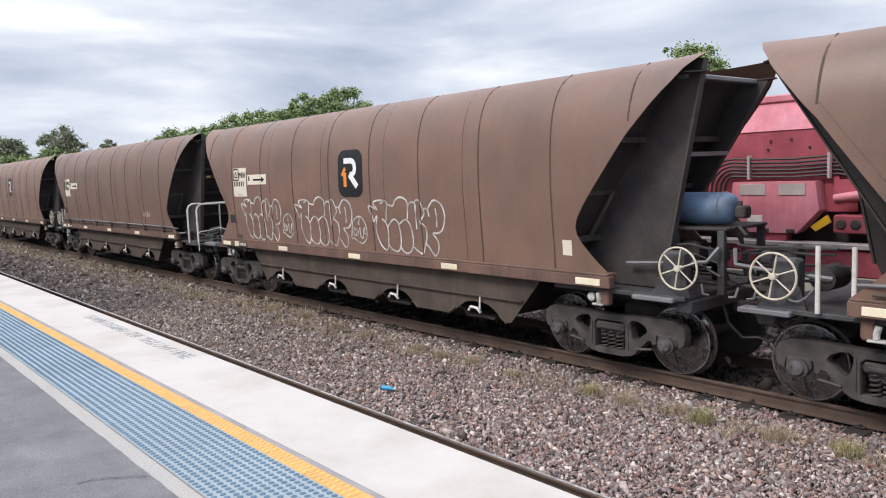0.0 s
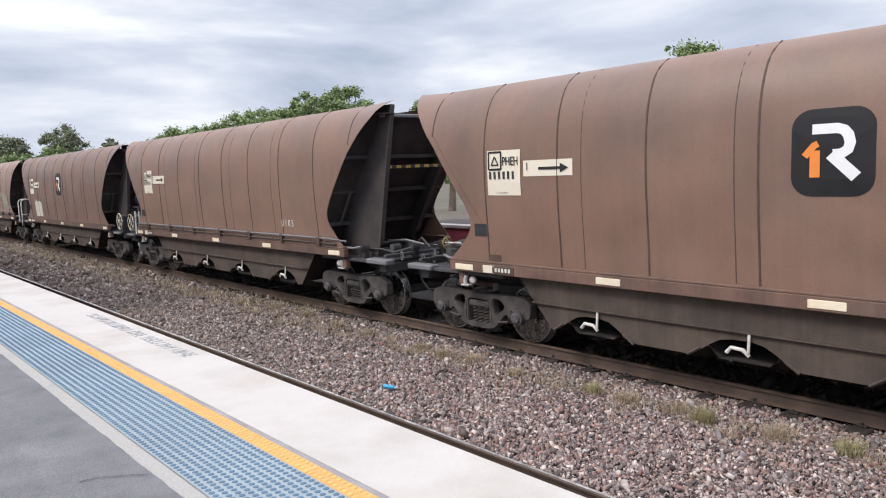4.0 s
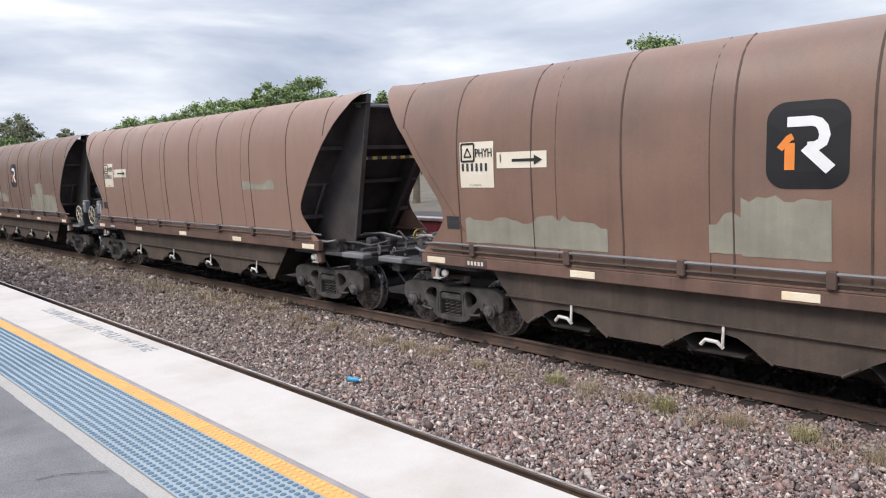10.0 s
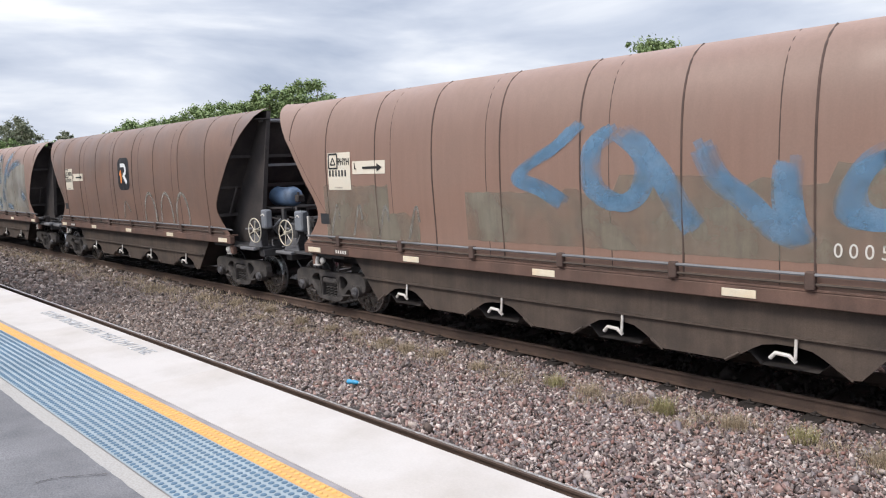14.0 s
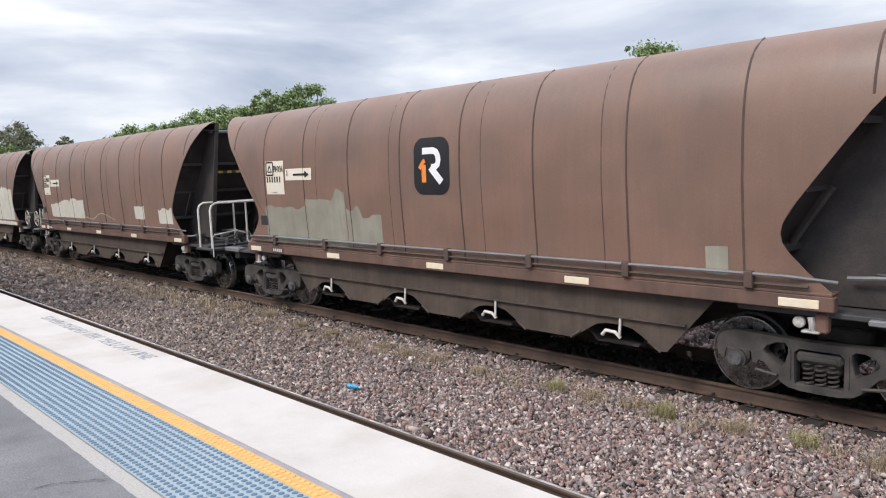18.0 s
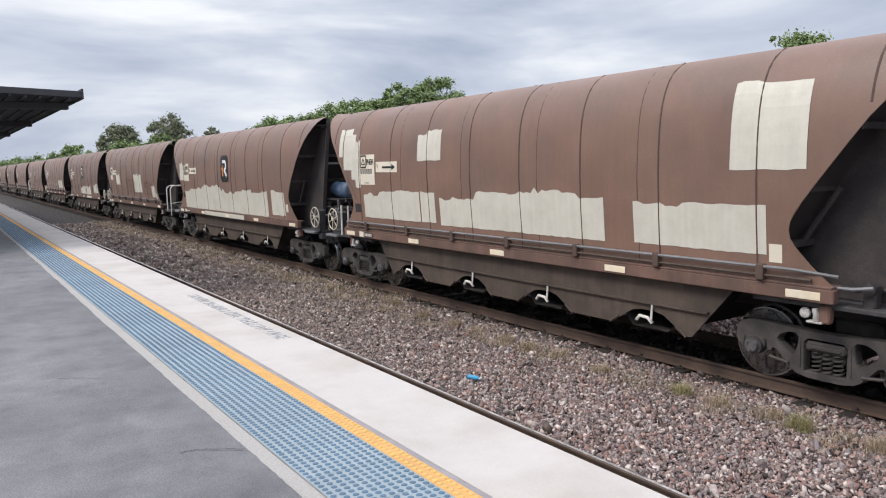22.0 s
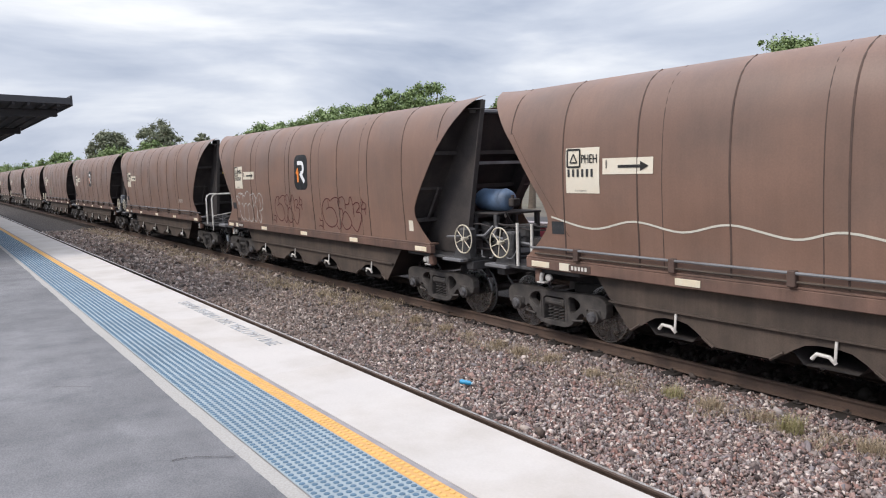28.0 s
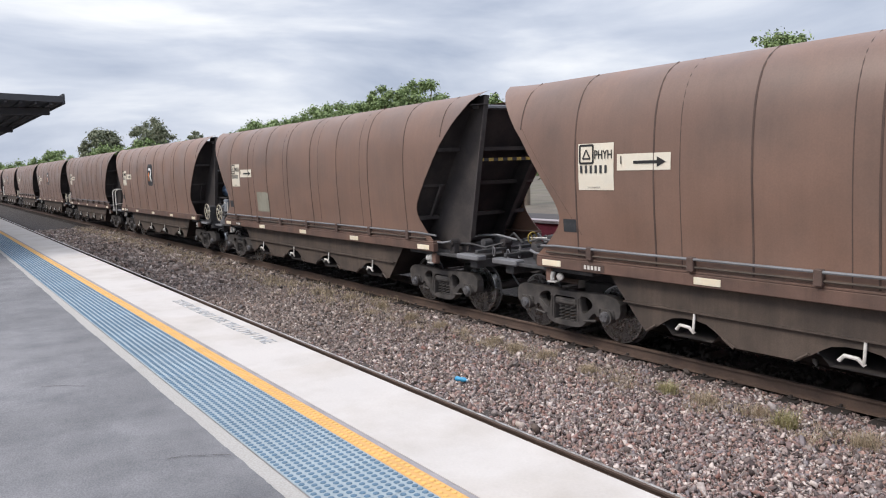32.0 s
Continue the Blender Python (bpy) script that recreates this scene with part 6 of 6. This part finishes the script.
def train():
    """Wagons in pairs: brake ends face each other, so two kinds alternate."""
    ALONG[0] = LONG
    even = build_wagon(True)
    logo(even)
    odd = build_wagon(False)
    side_rail(odd)
    even_pipe = copy_thing(even, Matrix.Identity(4))
    side_rail(even_pipe)
    kinds = {}
    made = []
    for k in range(N_FIRST, N_LAST + 1):
        src = (even_pipe if k in PIPED else even) if k % 2 == 0 else odd
        far = k >= 26
        key = (k % 2, k in PIPED, k % 4, k in PALE, far)
        if key in kinds:
            w = copy_thing(kinds[key], Matrix.Identity(4))
        else:
            w = copy_thing(src, Matrix.Identity(4))
            if k % 2 == 0:
                brake_end(w, 1, TANKB, True, GREYP if k in PALE else EQUIP, far)
                walkway_end(w, -1, False)
            else:
                brake_end(w, -1, None, False, GREYP if k in PALE else EQUIP, far)
                walkway_end(w, 1, k % 4 == 1)
            kinds[key] = copy_thing(w, Matrix.Identity(4))
        if k in (6, 8, 10, 22):
            for o in w.children:
                if o.name.startswith("air_tank") and k in (6, 8):
                    o.data = o.data.copy()
                    o.data.materials[0] = TANKG
        if k in (5, 7, 11, 21):
            brake_tank(w, -HALF + 1.30, -1, TANKG if k == 7 else TANKB)
        dress(w, k)
        if k in (5, 7, 9, 11):
            for o in w.children:
                if o.name.startswith("side_sheet"):
                    o.data = o.data.copy()
                    o.data.materials[0] = PALEB
        if k in (3, 4):
            # on these two the boards sit farther along
            for o in w.children:
                if o.name.startswith(("number_board", "code_letters", "arrow_board", "board_letter")):
                    o.location += Vector((0.15, -0.006, 0.06))
        if k in PALE:
            for o in [o for o in w.children if o.name.startswith("decal")]:
                bpy.data.objects.remove(o)
        w["label"] = wagon_label(k)
        made.append((k, w))
    ALONG[0] = 1.0
    spare = {c for o in (even, odd, even_pipe, *kinds.values()) for c in (o, *o.children_recursive)}
    bpy.data.batch_remove(spare)
    return made


def wagon_label(k):
    base = "brown hopper wagon with black logo panel" if k % 2 == 0 else "brown hopper wagon with side pipes"
    extra = {0: "and white graffiti", 4: "and one cream patch", 5: "and grey-green patches", 6: "and grey-green patches", 7: "and faint green patch",
             8: "and green patches", 9: "and faded blue graffiti", 10: "and pale sprayed arches", 11: "and blue-sprayed green paint", 12: "and green patches",
             13: "and small cream patches", 14: "and cream lower half", 15: "and ragged cream patches", 16: "and ragged cream band", 17: "and cream squares",
             18: "and low cream patches", 19: "and wavy white line", 20: "and red graffiti", 23: "and one green patch"}
    return (base + " " + extra.get(k, "")).strip()


# ---- the red maintenance wagon on the track behind ----
def red_wagon():
    Y = 12.62
    w = thing("red_hopper_wagon", "faded red and pink railway maintenance wagon standing behind", "freight wagon", at=(-0.72, 0.14, 0.02))
    ALONG[0] = 1.033
    x0, x1 = -16.0, 4.0

    def P(name, s, m, label="", smooth=False):
        return part(name, s, m, w, label, smooth)
    P("solebar", Shape().box(x0, x1, Y + 0.02, Y + 0.16, 0.86, 1.30, 0.02), REDW)
    P("deck_edge", Shape().box(x0, x1, Y - 0.03, Y + 0.30, 1.315, 1.40, 0.012), GREYW, "worn pale deck edge")
    P("deck", Shape().box(x0, x1, Y + 0.1, Y + 2.5, 1.24, 1.312), DARK)
    P("far_solebar", Shape().box(x0, x1, Y + 2.44, Y + 2.58, 0.86, 1.30, 0.02), REDW)
    for x in (-9.5, -7.2, -5.8, -4.33, -2.4, -1.0):
        P("solebar_hole", Shape().box(x - 0.07, x + 0.07, Y + 0.012, Y + 0.03, 0.90, 1.0, 0.004), DARK)
    for x in (-8.0, -6.32, -3.3, -0.6):
        P("plate", Shape().box(x - 0.16, x + 0.16, Y + 0.008, Y + 0.022, 1.17, 1.23, 0.003), GREYW)
    # hopper body: mid wall, leaning upper wall and top rail
    P("hopper_wall", Shape().prism([(Y + 0.36, 1.90), (Y + 0.36, 3.30), (Y + 0.42, 3.30), (Y + 0.42, 1.90)], "x", -12.0, -4.05), REDW)
    P("upper_wall", Shape().prism([(Y + 0.34, 3.30), (Y + 0.62, 3.82), (Y + 0.68, 3.80), (Y + 0.42, 3.28)], "x", -12.0, -4.05), PINKW, "sun-bleached pink upper wall")
    P("top_rail", Shape().box(-12.0, -4.0, Y + 0.56, Y + 0.72, 3.80, 3.93, 0.02), PINKW)
    P("underframe", Shape().box(-12.0, 2.8, Y + 0.62, Y + 0.66, 1.32, 2.14), DARK)
    P("far_wall", Shape().box(-12.0, -4.05, Y + 2.2, Y + 2.26, 2.1, 3.9), REDW)
    P("end_wall", Shape().prism([(Y + 0.40, 2.1), (Y + 0.40, 3.30), (Y + 0.64, 3.82), (Y + 2.2, 3.82), (Y + 2.2, 2.1)], "x", -4.12, -4.06), REDW)
    for x in (-11.2, -9.6, -6.75, -4.35):
        P("rib", Shape().box(x - 0.05, x + 0.05, Y + 0.27, Y + 0.37, 2.1, 3.26, 0.01), REDW)
    for x, z in ((-5.45, 3.12), (-5.1, 3.14), (-5.5, 2.98), (-4.8, 2.99)):
        P("bolt", Shape().lathe([(0.02, -0.02), (0.022, 0.0)], (x, Y + 0.35, z), 8), DARK)
    # side bin on the left with its shelf and beam
    P("shelf_plate", Shape().prism([(Y + 0.0, 2.58), (Y + 0.36, 2.68), (Y + 0.36, 2.72), (Y - 0.01, 2.62)], "x", -8.9, -7.28), GREYW, "worn sloping shelf")
    P("bin_panel", Shape().box(-9.0, -7.2, Y + 0.26, Y + 0.34, 2.17, 2.62, 0.01), REDW)
    P("bin_beam", Shape().box(-9.4, -6.40, Y + 0.10, Y + 0.34, 1.87, 2.19, 0.02), PINKW)
    P("bin_post", Shape().box(-7.26, -7.12, Y + 0.08, Y + 0.34, 1.88, 2.70, 0.015), PINKW)
    P("bin_handle", Shape().tube([(-8.0, Y + 0.07, 2.02), (-7.45, Y + 0.07, 2.02)], 0.015, 6), REDW)
    for x in (-6.85,):
        P("notice", Shape().box(x - 0.17, x + 0.17, Y + 0.335, Y + 0.35, 2.50, 2.70, 0.003), WHITEP, "small white notice")
        P("notice", Shape().box(x + 0.0, x + 0.28, Y + 0.088, Y + 0.10, 1.97, 2.15, 0.003), WHITEP, "small white notice")
    # hose loop and hose runs
    for k in range(6):
        z = 2.83 - 0.062 * k
        rx, rz = 0.60 - 0.085 * k, 0.52 - 0.055 * k
        arc = [(-6.02 - rx * math.sin(a), Y + 0.18, z - rz + rz * math.cos(a)) for a in [math.pi * 0.5 * i / 8 for i in range(1, 9)]]
        low = [(-6.02 - rx, Y + 0.17, 2.05), (-6.0 - rx * 0.9, Y + 0.15, 1.86), (-5.85 - rx * 0.7, Y + 0.14, 1.68 + 0.02 * k), (-5.6 - rx * 0.4, Y + 0.2, 1.60 + 0.02 * k)]
        run = [(-4.3, Y + 0.26, z + 0.01), (-5.0, Y + 0.22, z - 0.03), (-5.6, Y + 0.2, z - 0.02), (-6.02, Y + 0.19, z)]
        P("hose", Shape().tube(run + arc + low, 0.021, 6), BLACKR, "black rubber hose", True)
        run2 = [(-4.3, Y + 0.26, z + 0.01), (-3.9, Y + 0.3, z - 0.08), (-3.5, Y + 0.36, z - 0.10), (-3.1, Y + 0.45, z)]
        P("hose", Shape().tube(run2, 0.021, 6), BLACKR, "black rubber hose", True)
    for x in (-5.75, -4.42):
        P("hose_clamp", Shape().box(x - 0.02, x + 0.02, Y + 0.14, Y + 0.24, 2.46, 2.88, 0.005), GREYW)
    # pale chute with two clear windows
    ch = Shape().prism([(-5.98, 2.42), (-4.58, 2.42), (-4.52, 1.94), (-4.88, 1.54), (-5.68, 1.54), (-6.02, 1.94)], "y", Y + 0.05, Y + 0.36)
    P("chute", ch, PINKW, "bleached pink discharge chute")
    for x in (-5.62, -4.95):
        P("chute_window", Shape().box(x - 0.22, x + 0.22, Y + 0.035, Y + 0.052, 2.19, 2.38, 0.003), GREYW, "scratched clear window")
    P("notice", Shape().box(-5.71, -5.45, Y + 0.035, Y + 0.052, 1.64, 1.84, 0.003), WHITEP, "small white notice")
    for x in (-5.40, -4.97):
        P("latch", Shape().box(x - 0.07, x + 0.07, Y + 0.03, Y + 0.05, 1.545, 1.61, 0.004), DARK)
    P("chute_foot", Shape().box(-5.45, -5.05, Y + 0.08, Y + 0.3, 1.38, 1.56, 0.02), REDW)
    P("yellow_wedge", Shape().prism([(-4.68, 1.66), (-4.42, 1.86), (-4.36, 1.74), (-4.60, 1.58)], "y", Y + 0.12, Y + 0.16), YELSIGN)
    # locker on the deck, with a yellow strip
    P("locker", Shape().box(-8.5, -7.03, Y + 0.05, Y + 0.6, 1.385, 1.745, 0.02), REDW, "red deck locker")
    P("locker_strip", Shape().box(-8.0, -7.58, Y + 0.035, Y + 0.052, 1.57, 1.66, 0.003), YELSIGN, "yellow strip")
    P("locker_notice", Shape().box(-8.38, -8.22, Y + 0.035, Y + 0.052, 1.48, 1.70, 0.003), WHITEP)
    P("breather", Shape().tube([(-8.15, Y + 0.2, 1.78), (-8.15, Y + 0.2, 1.98)], 0.03, 8).lathe([(0.03, -0.06), (0.07, -0.05), (0.07, 0.05), (0.03, 0.06)], (-8.15, Y + 0.2, 2.0), 10), PINKW)
    # right-hand body with its ram, framed box and tray
    P("rear_body", Shape().prism([(-3.75, 2.36), (-3.75, 3.70), (-3.30, 4.06), (3.0, 4.06), (3.0, 2.36)], "y", Y + 0.35, Y + 2.3), REDW, "faded red machine body")
    P("rear_upper", Shape().prism([(Y + 0.30, 3.35), (Y + 0.36, 3.72), (Y + 0.40, 3.72), (Y + 0.36, 3.35)], "x", -3.70, -2.75), PINKW)
    P("rear_frame", Shape().box(-2.85, -2.62, Y + 0.18, Y + 0.40, 2.30, 4.10, 0.02), PINKW)
    P("top_rail", Shape().box(-3.75, -2.7, Y + 0.22, Y + 0.36, 3.70, 3.80, 0.015), PINKW)
    P("rear_sill", Shape().prism([(-4.35, 2.44), (-2.7, 2.44), (-2.7, 2.30), (-3.3, 2.12), (-4.35, 2.22)], "y", Y + 0.20, Y + 0.35), REDW)
    P("ram", Shape().tube([(-4.30, Y + 0.10, 2.13), (-3.75, Y + 0.10, 2.20), (-3.55, Y + 0.10, 2.24)], [0.07, 0.09, 0.13], 12).tube(
        [(-3.57, Y + 0.10, 2.24), (-3.25, Y + 0.10, 2.30)], 0.14, 12), PINKW, "pink hydraulic ram", True)
    P("warning_sign", Shape().box(-4.0, -3.72, Y + 0.33, Y + 0.345, 3.06, 3.38, 0.003), YELSIGN, "yellow triangle warning sign")
    P("sign_triangle", Shape().prism([(-3.93, 3.20), (-3.79, 3.20), (-3.86, 3.33)], "y", Y + 0.322, Y + 0.328), INK)
    P("notice", Shape().box(-4.0, -3.66, Y + 0.33, Y + 0.345, 2.84, 3.02, 0.003), WHITEP)
    P("gear_frame", Shape().box(-4.32, -3.55, Y + 0.10, Y + 0.5, 1.56, 1.86, 0.02), REDW)
    for x in (-4.2, -3.98, -3.72):
        P("gear_port", Shape().lathe([(0.06, -0.02), (0.085, 0.0)], (x, Y + 0.095, 1.71), 12), DARK)
    P("name_strip", Shape().box(-3.45, -2.3, Y + 0.06, Y + 0.08, 1.60, 1.76, 0.003), WHITEP, "white strip with illegible bars")
    for i in range(7):
        P("bar", Shape().box(-3.2 + i * 0.12, -3.12 + i * 0.12, Y + 0.054, Y + 0.061, 1.65, 1.71), REDW)
    P("tray", Shape().prism([(-3.75, 1.385), (-3.45, 1.58), (-2.9, 1.58), (-2.6, 1.385)], "y", Y + 0.06, Y + 0.5), PINKW)
    P("tray_board", Shape().box(-2.4, 2.5, Y + 0.02, Y + 0.45, 1.42, 1.85, 0.02), REDW)
    # bogies under the deck
    for cx in (-12.5, -9.4, -0.5):
        b = part("bogie", Shape().box(cx - 1.1, cx + 1.1, Y + 0.25, Y + 0.37, 0.42, 0.66, 0.03), DARK, w)
        for ax in (-0.85, 0.85):
            part("wheel", Shape().lathe([(0.05, -0.06), (0.42, -0.05), (0.46, 0.05), (0.05, 0.08)], (cx + ax, YR - GAUGE / 2, 0.46), 24), DARK, b)
            part("wheel", Shape().lathe([(0.05, -0.06), (0.42, -0.05), (0.46, 0.05), (0.05, 0.08)], (cx + ax, YR + GAUGE / 2, 0.46), 24), DARK, b)
    ALONG[0] = 1.0


# ---- trees ----
def leaves(rng, centres, radii, per, size, flat=0.75, top=None):
    """Leaf blades scattered through round clumps, denser towards their outside; vertices and faces."""
    n = len(centres) * per
    c = np.repeat(np.array(centres), per, 0)
    r = np.repeat(np.array(radii), per)
    d = rng.normal(size=(n, 3))
    d /= np.linalg.norm(d, axis=1)[:, None]
    p = c + d * (r * np.minimum(np.abs(rng.normal(size=n)) * 0.62, 1.5))[:, None] * np.array([1, 1, flat])
    if top is not None:
        p[:, 2] = np.minimum(p[:, 2], top)
    nrm = d + rng.normal(size=(n, 3)) * 0.7 + np.array([0, 0, 0.4])
    nrm /= np.linalg.norm(nrm, axis=1)[:, None]
    u = np.cross(nrm, rng.normal(size=(n, 3)))
    u /= np.linalg.norm(u, axis=1)[:, None]
    k = np.cross(nrm, u)
    a = (size * rng.uniform(0.6, 1.3, n))[:, None]
    b = (size * rng.uniform(0.35, 0.65, n))[:, None]
    v = np.stack([p - u * a, p + k * b, p + u * a, p - k * b], 1).reshape(-1, 3)
    return v, n


def quad_mesh(name, v, n, m):
    me = bpy.data.meshes.new(name)
    me.vertices.add(n * 4)
    me.vertices.foreach_set("co", v.reshape(-1).astype(np.float32))
    me.loops.add(n * 4)
    me.loops.foreach_set("vertex_index", np.arange(n * 4, dtype=np.int32))
    me.polygons.add(n)
    me.polygons.foreach_set("loop_start", np.arange(0, n * 4, 4, dtype=np.int32))
    me.update(calc_edges=True)
    me.materials.append(m)
    return me


def tree(x, y, top, spread, seed, leaf, leaf_size, base=-0.6, clumps=70, per=150, label="", trunk_h=0.4, depth=1.0, open_crown=0.0):
    """Trunk, limbs and a crown: a filled core, with ragged clumps over its outside."""
    rnd = random.Random(seed)
    rng = np.random.default_rng(seed)
    t = thing("tree", label, "tree", at=(x, y, base))
    h = top - base
    th = h * trunk_h
    hv = (h - th * 0.85) / 2 * depth
    zc = h - hv
    trunk = Shape()
    trunk.tube([(0, 0, -0.1), (0.1, 0.05, th * 0.5), (0.0, 0.1, max(th, zc))], [h * 0.035, h * 0.027, h * 0.014], 9)
    cs, rs = [], []
    lobes = [(rnd.uniform(0, 6.28), rnd.uniform(-0.2, 0.9), rnd.uniform(0.82, 1.08)) for _ in range(9)]
    for c in range(clumps):
        core = c < clumps * 0.42 * (1 - open_crown)
        a, v = rnd.uniform(0, 6.283), rnd.uniform(-0.75, 1.0)
        g = max(1.0 - abs(math.remainder(a - la, 6.283)) - 0.6 * abs(v - lv) for la, lv, lr in lobes)
        k = (0.7 * rnd.random() if core else rnd.uniform(0.82, 1.0)) * (0.92 + 0.08 * max(g, -0.6))
        w = (max(1 - abs(v) ** 3, 0.0)) ** 0.6
        cr = spread * (rnd.uniform(0.30, 0.42) if core else rnd.uniform(0.14, 0.26))
        cx, cy, cz = spread * k * w * math.cos(a), spread * k * w * math.sin(a), zc + hv * k * v
        cz = min(cz, h - cr * 0.75)
        if c % 5 == 0:
            trunk.tube([(0, 0.05, th * rnd.uniform(0.7, 1.0)), (cx * 0.5, cy * 0.5, (th + cz) * 0.5), (cx, cy, cz)], [h * 0.012, h * 0.008, h * 0.003], 5)
        cs.append((cx, cy, cz))
        rs.append(cr)
    v, n = leaves(rng, cs, rs, per, leaf_size, flat=0.85)
    part("trunk", trunk, BARK, t)
    part("crown", quad_mesh("crown", v, n, leaf), leaf, t)


def trees():
    fig = "spreading dark green broad-leaved tree behind the railway"
    for i, (x, y, top, sp) in enumerate([(-68.7, 41.1, 11.3, 2.5), (-69.4, 45.7, 12.4, 3.3), (-81.3, 38.6, 10.2, 3.2), (-83.5, 43.1, 11.0, 3.1), (-80.6, 45.1, 10.7, 2.6),
                                         (-91.4, 35.2, 9.2, 2.9), (-92.1, 39.1, 9.6, 2.9)]):
        tree(x, y, top, sp, 20 + i, LEAF, 0.17, label=fig, clumps=120, per=250)
    for i, (x, y, top, sp) in enumerate([(-30.8, 51.4, 11.5, 2.8), (-46.8, 40.9, 9.1, 1.6), (-48.0, 38.9, 8.5, 1.45)]):
        tree(x, y, top, sp, 50 + i, LEAF, 0.13, label=fig, clumps=100, per=230, open_crown=0.3)
    tree(-32.3, 50.5, 11.6, 1.05, 60, LEAF, 0.12, label="slender young tree reaching above the train", clumps=36, per=170, open_crown=0.6)
    euc = "tall grey-green eucalyptus with an open crown"
    for i, (x, y, top, sp) in enumerate([(-116.0, 21.9, 9.8, 3.0), (-114.5, 28.7, 11.2, 3.2), (-105.2, 32.2, 8.9, 1.3)]):
        tree(x, y, top, sp, 80 + i, LEAFE, 0.18, label=euc, clumps=100, per=210, trunk_h=0.4, open_crown=0.25)
    low = "low dark green tree on the far side of the line"
    for i, (x, y, top, sp) in enumerate([(-109.8, 21.9, 7.1, 3.4), (-107.0, 26.4, 7.9, 3.7), (-103.6, 30.4, 7.4, 3.3), (-136.6, 19.2, 7.5, 3.0), (-137.2, 15.5, 6.3, 2.6), (-96.8, 33.9, 7.4, 3.1),
                                         (-169.8, 7.5, 5.7, 1.7), (-172.2, 13.5, 6.2, 3.8)]):
        tree(x, y, top, sp, 110 + i, LEAF, 0.20, label=low, clumps=100, per=220, trunk_h=0.22)
    # woods that close the view far off
    rng = np.random.default_rng(4)
    cs = [(-420 + 520 * rng.random(), 95 + 60 * rng.random(), 1.5 + 3.0 * rng.random()) for _ in range(260)]
    v, n = leaves(rng, cs, [3.5] * 260, 60, 0.9)
    tagged(new("far_woods", quad_mesh("far_woods", v, n, LEAF)), "distant dark green woodland beyond the railway", "woods", kind="stuff")


for txt in ("0 1 0 6", "0 1 0 5", "0 0 3 2", "0 0 0 5", "0 0 0 8"):
    stencil(txt, 0.21, "digits", 0.9, WHITEP)
for txt in ("PHYH", "PHEH"):
    stencil(txt, 0.185, "code_letters", 0.74, INK)
for txt in "RLI":
    stencil(txt, 0.165, "board_letter", 0.8, INK)
build_ground()
platform()
track(YC, "coal_train_track", "rusty rails on dark timber sleepers under the coal train", 46, False)
track(YN, "platform_track", "rails of the track beside the platform", 40)
track(YR, "rear_track", "rails of the track behind the train", 26, False)
WAGONS = train()
red_wagon()
trees()
canopy()
bottle()
weeds()
ballast()
tactile()


# ---- what moves ----
def motions():
    ts = [i * 1.0 for i in range(33)]
    for k, w in WAGONS:
        walk(w, [(t, pose(wagon_x(k, t), YC, 0)) for t in ts])
    # every wheelset turns alike, so all share the keys of the first
    sets = [o for k, w in WAGONS for o in w.children if o.name.startswith("wheelset")]
    first = sets[0]
    walk(first, [(i / FPS, pose(0, 0, 0, 0, math.degrees(travel(i / FPS) / WHEEL_R), 0)) for i in range(32 * FPS + 1)])
    ad = first.animation_data
    for o in sets[1:]:
        o.rotation_mode = "QUATERNION"
        d = o.animation_data_create()
        d.action = ad.action
        d.action_slot = ad.action_slot


motions()
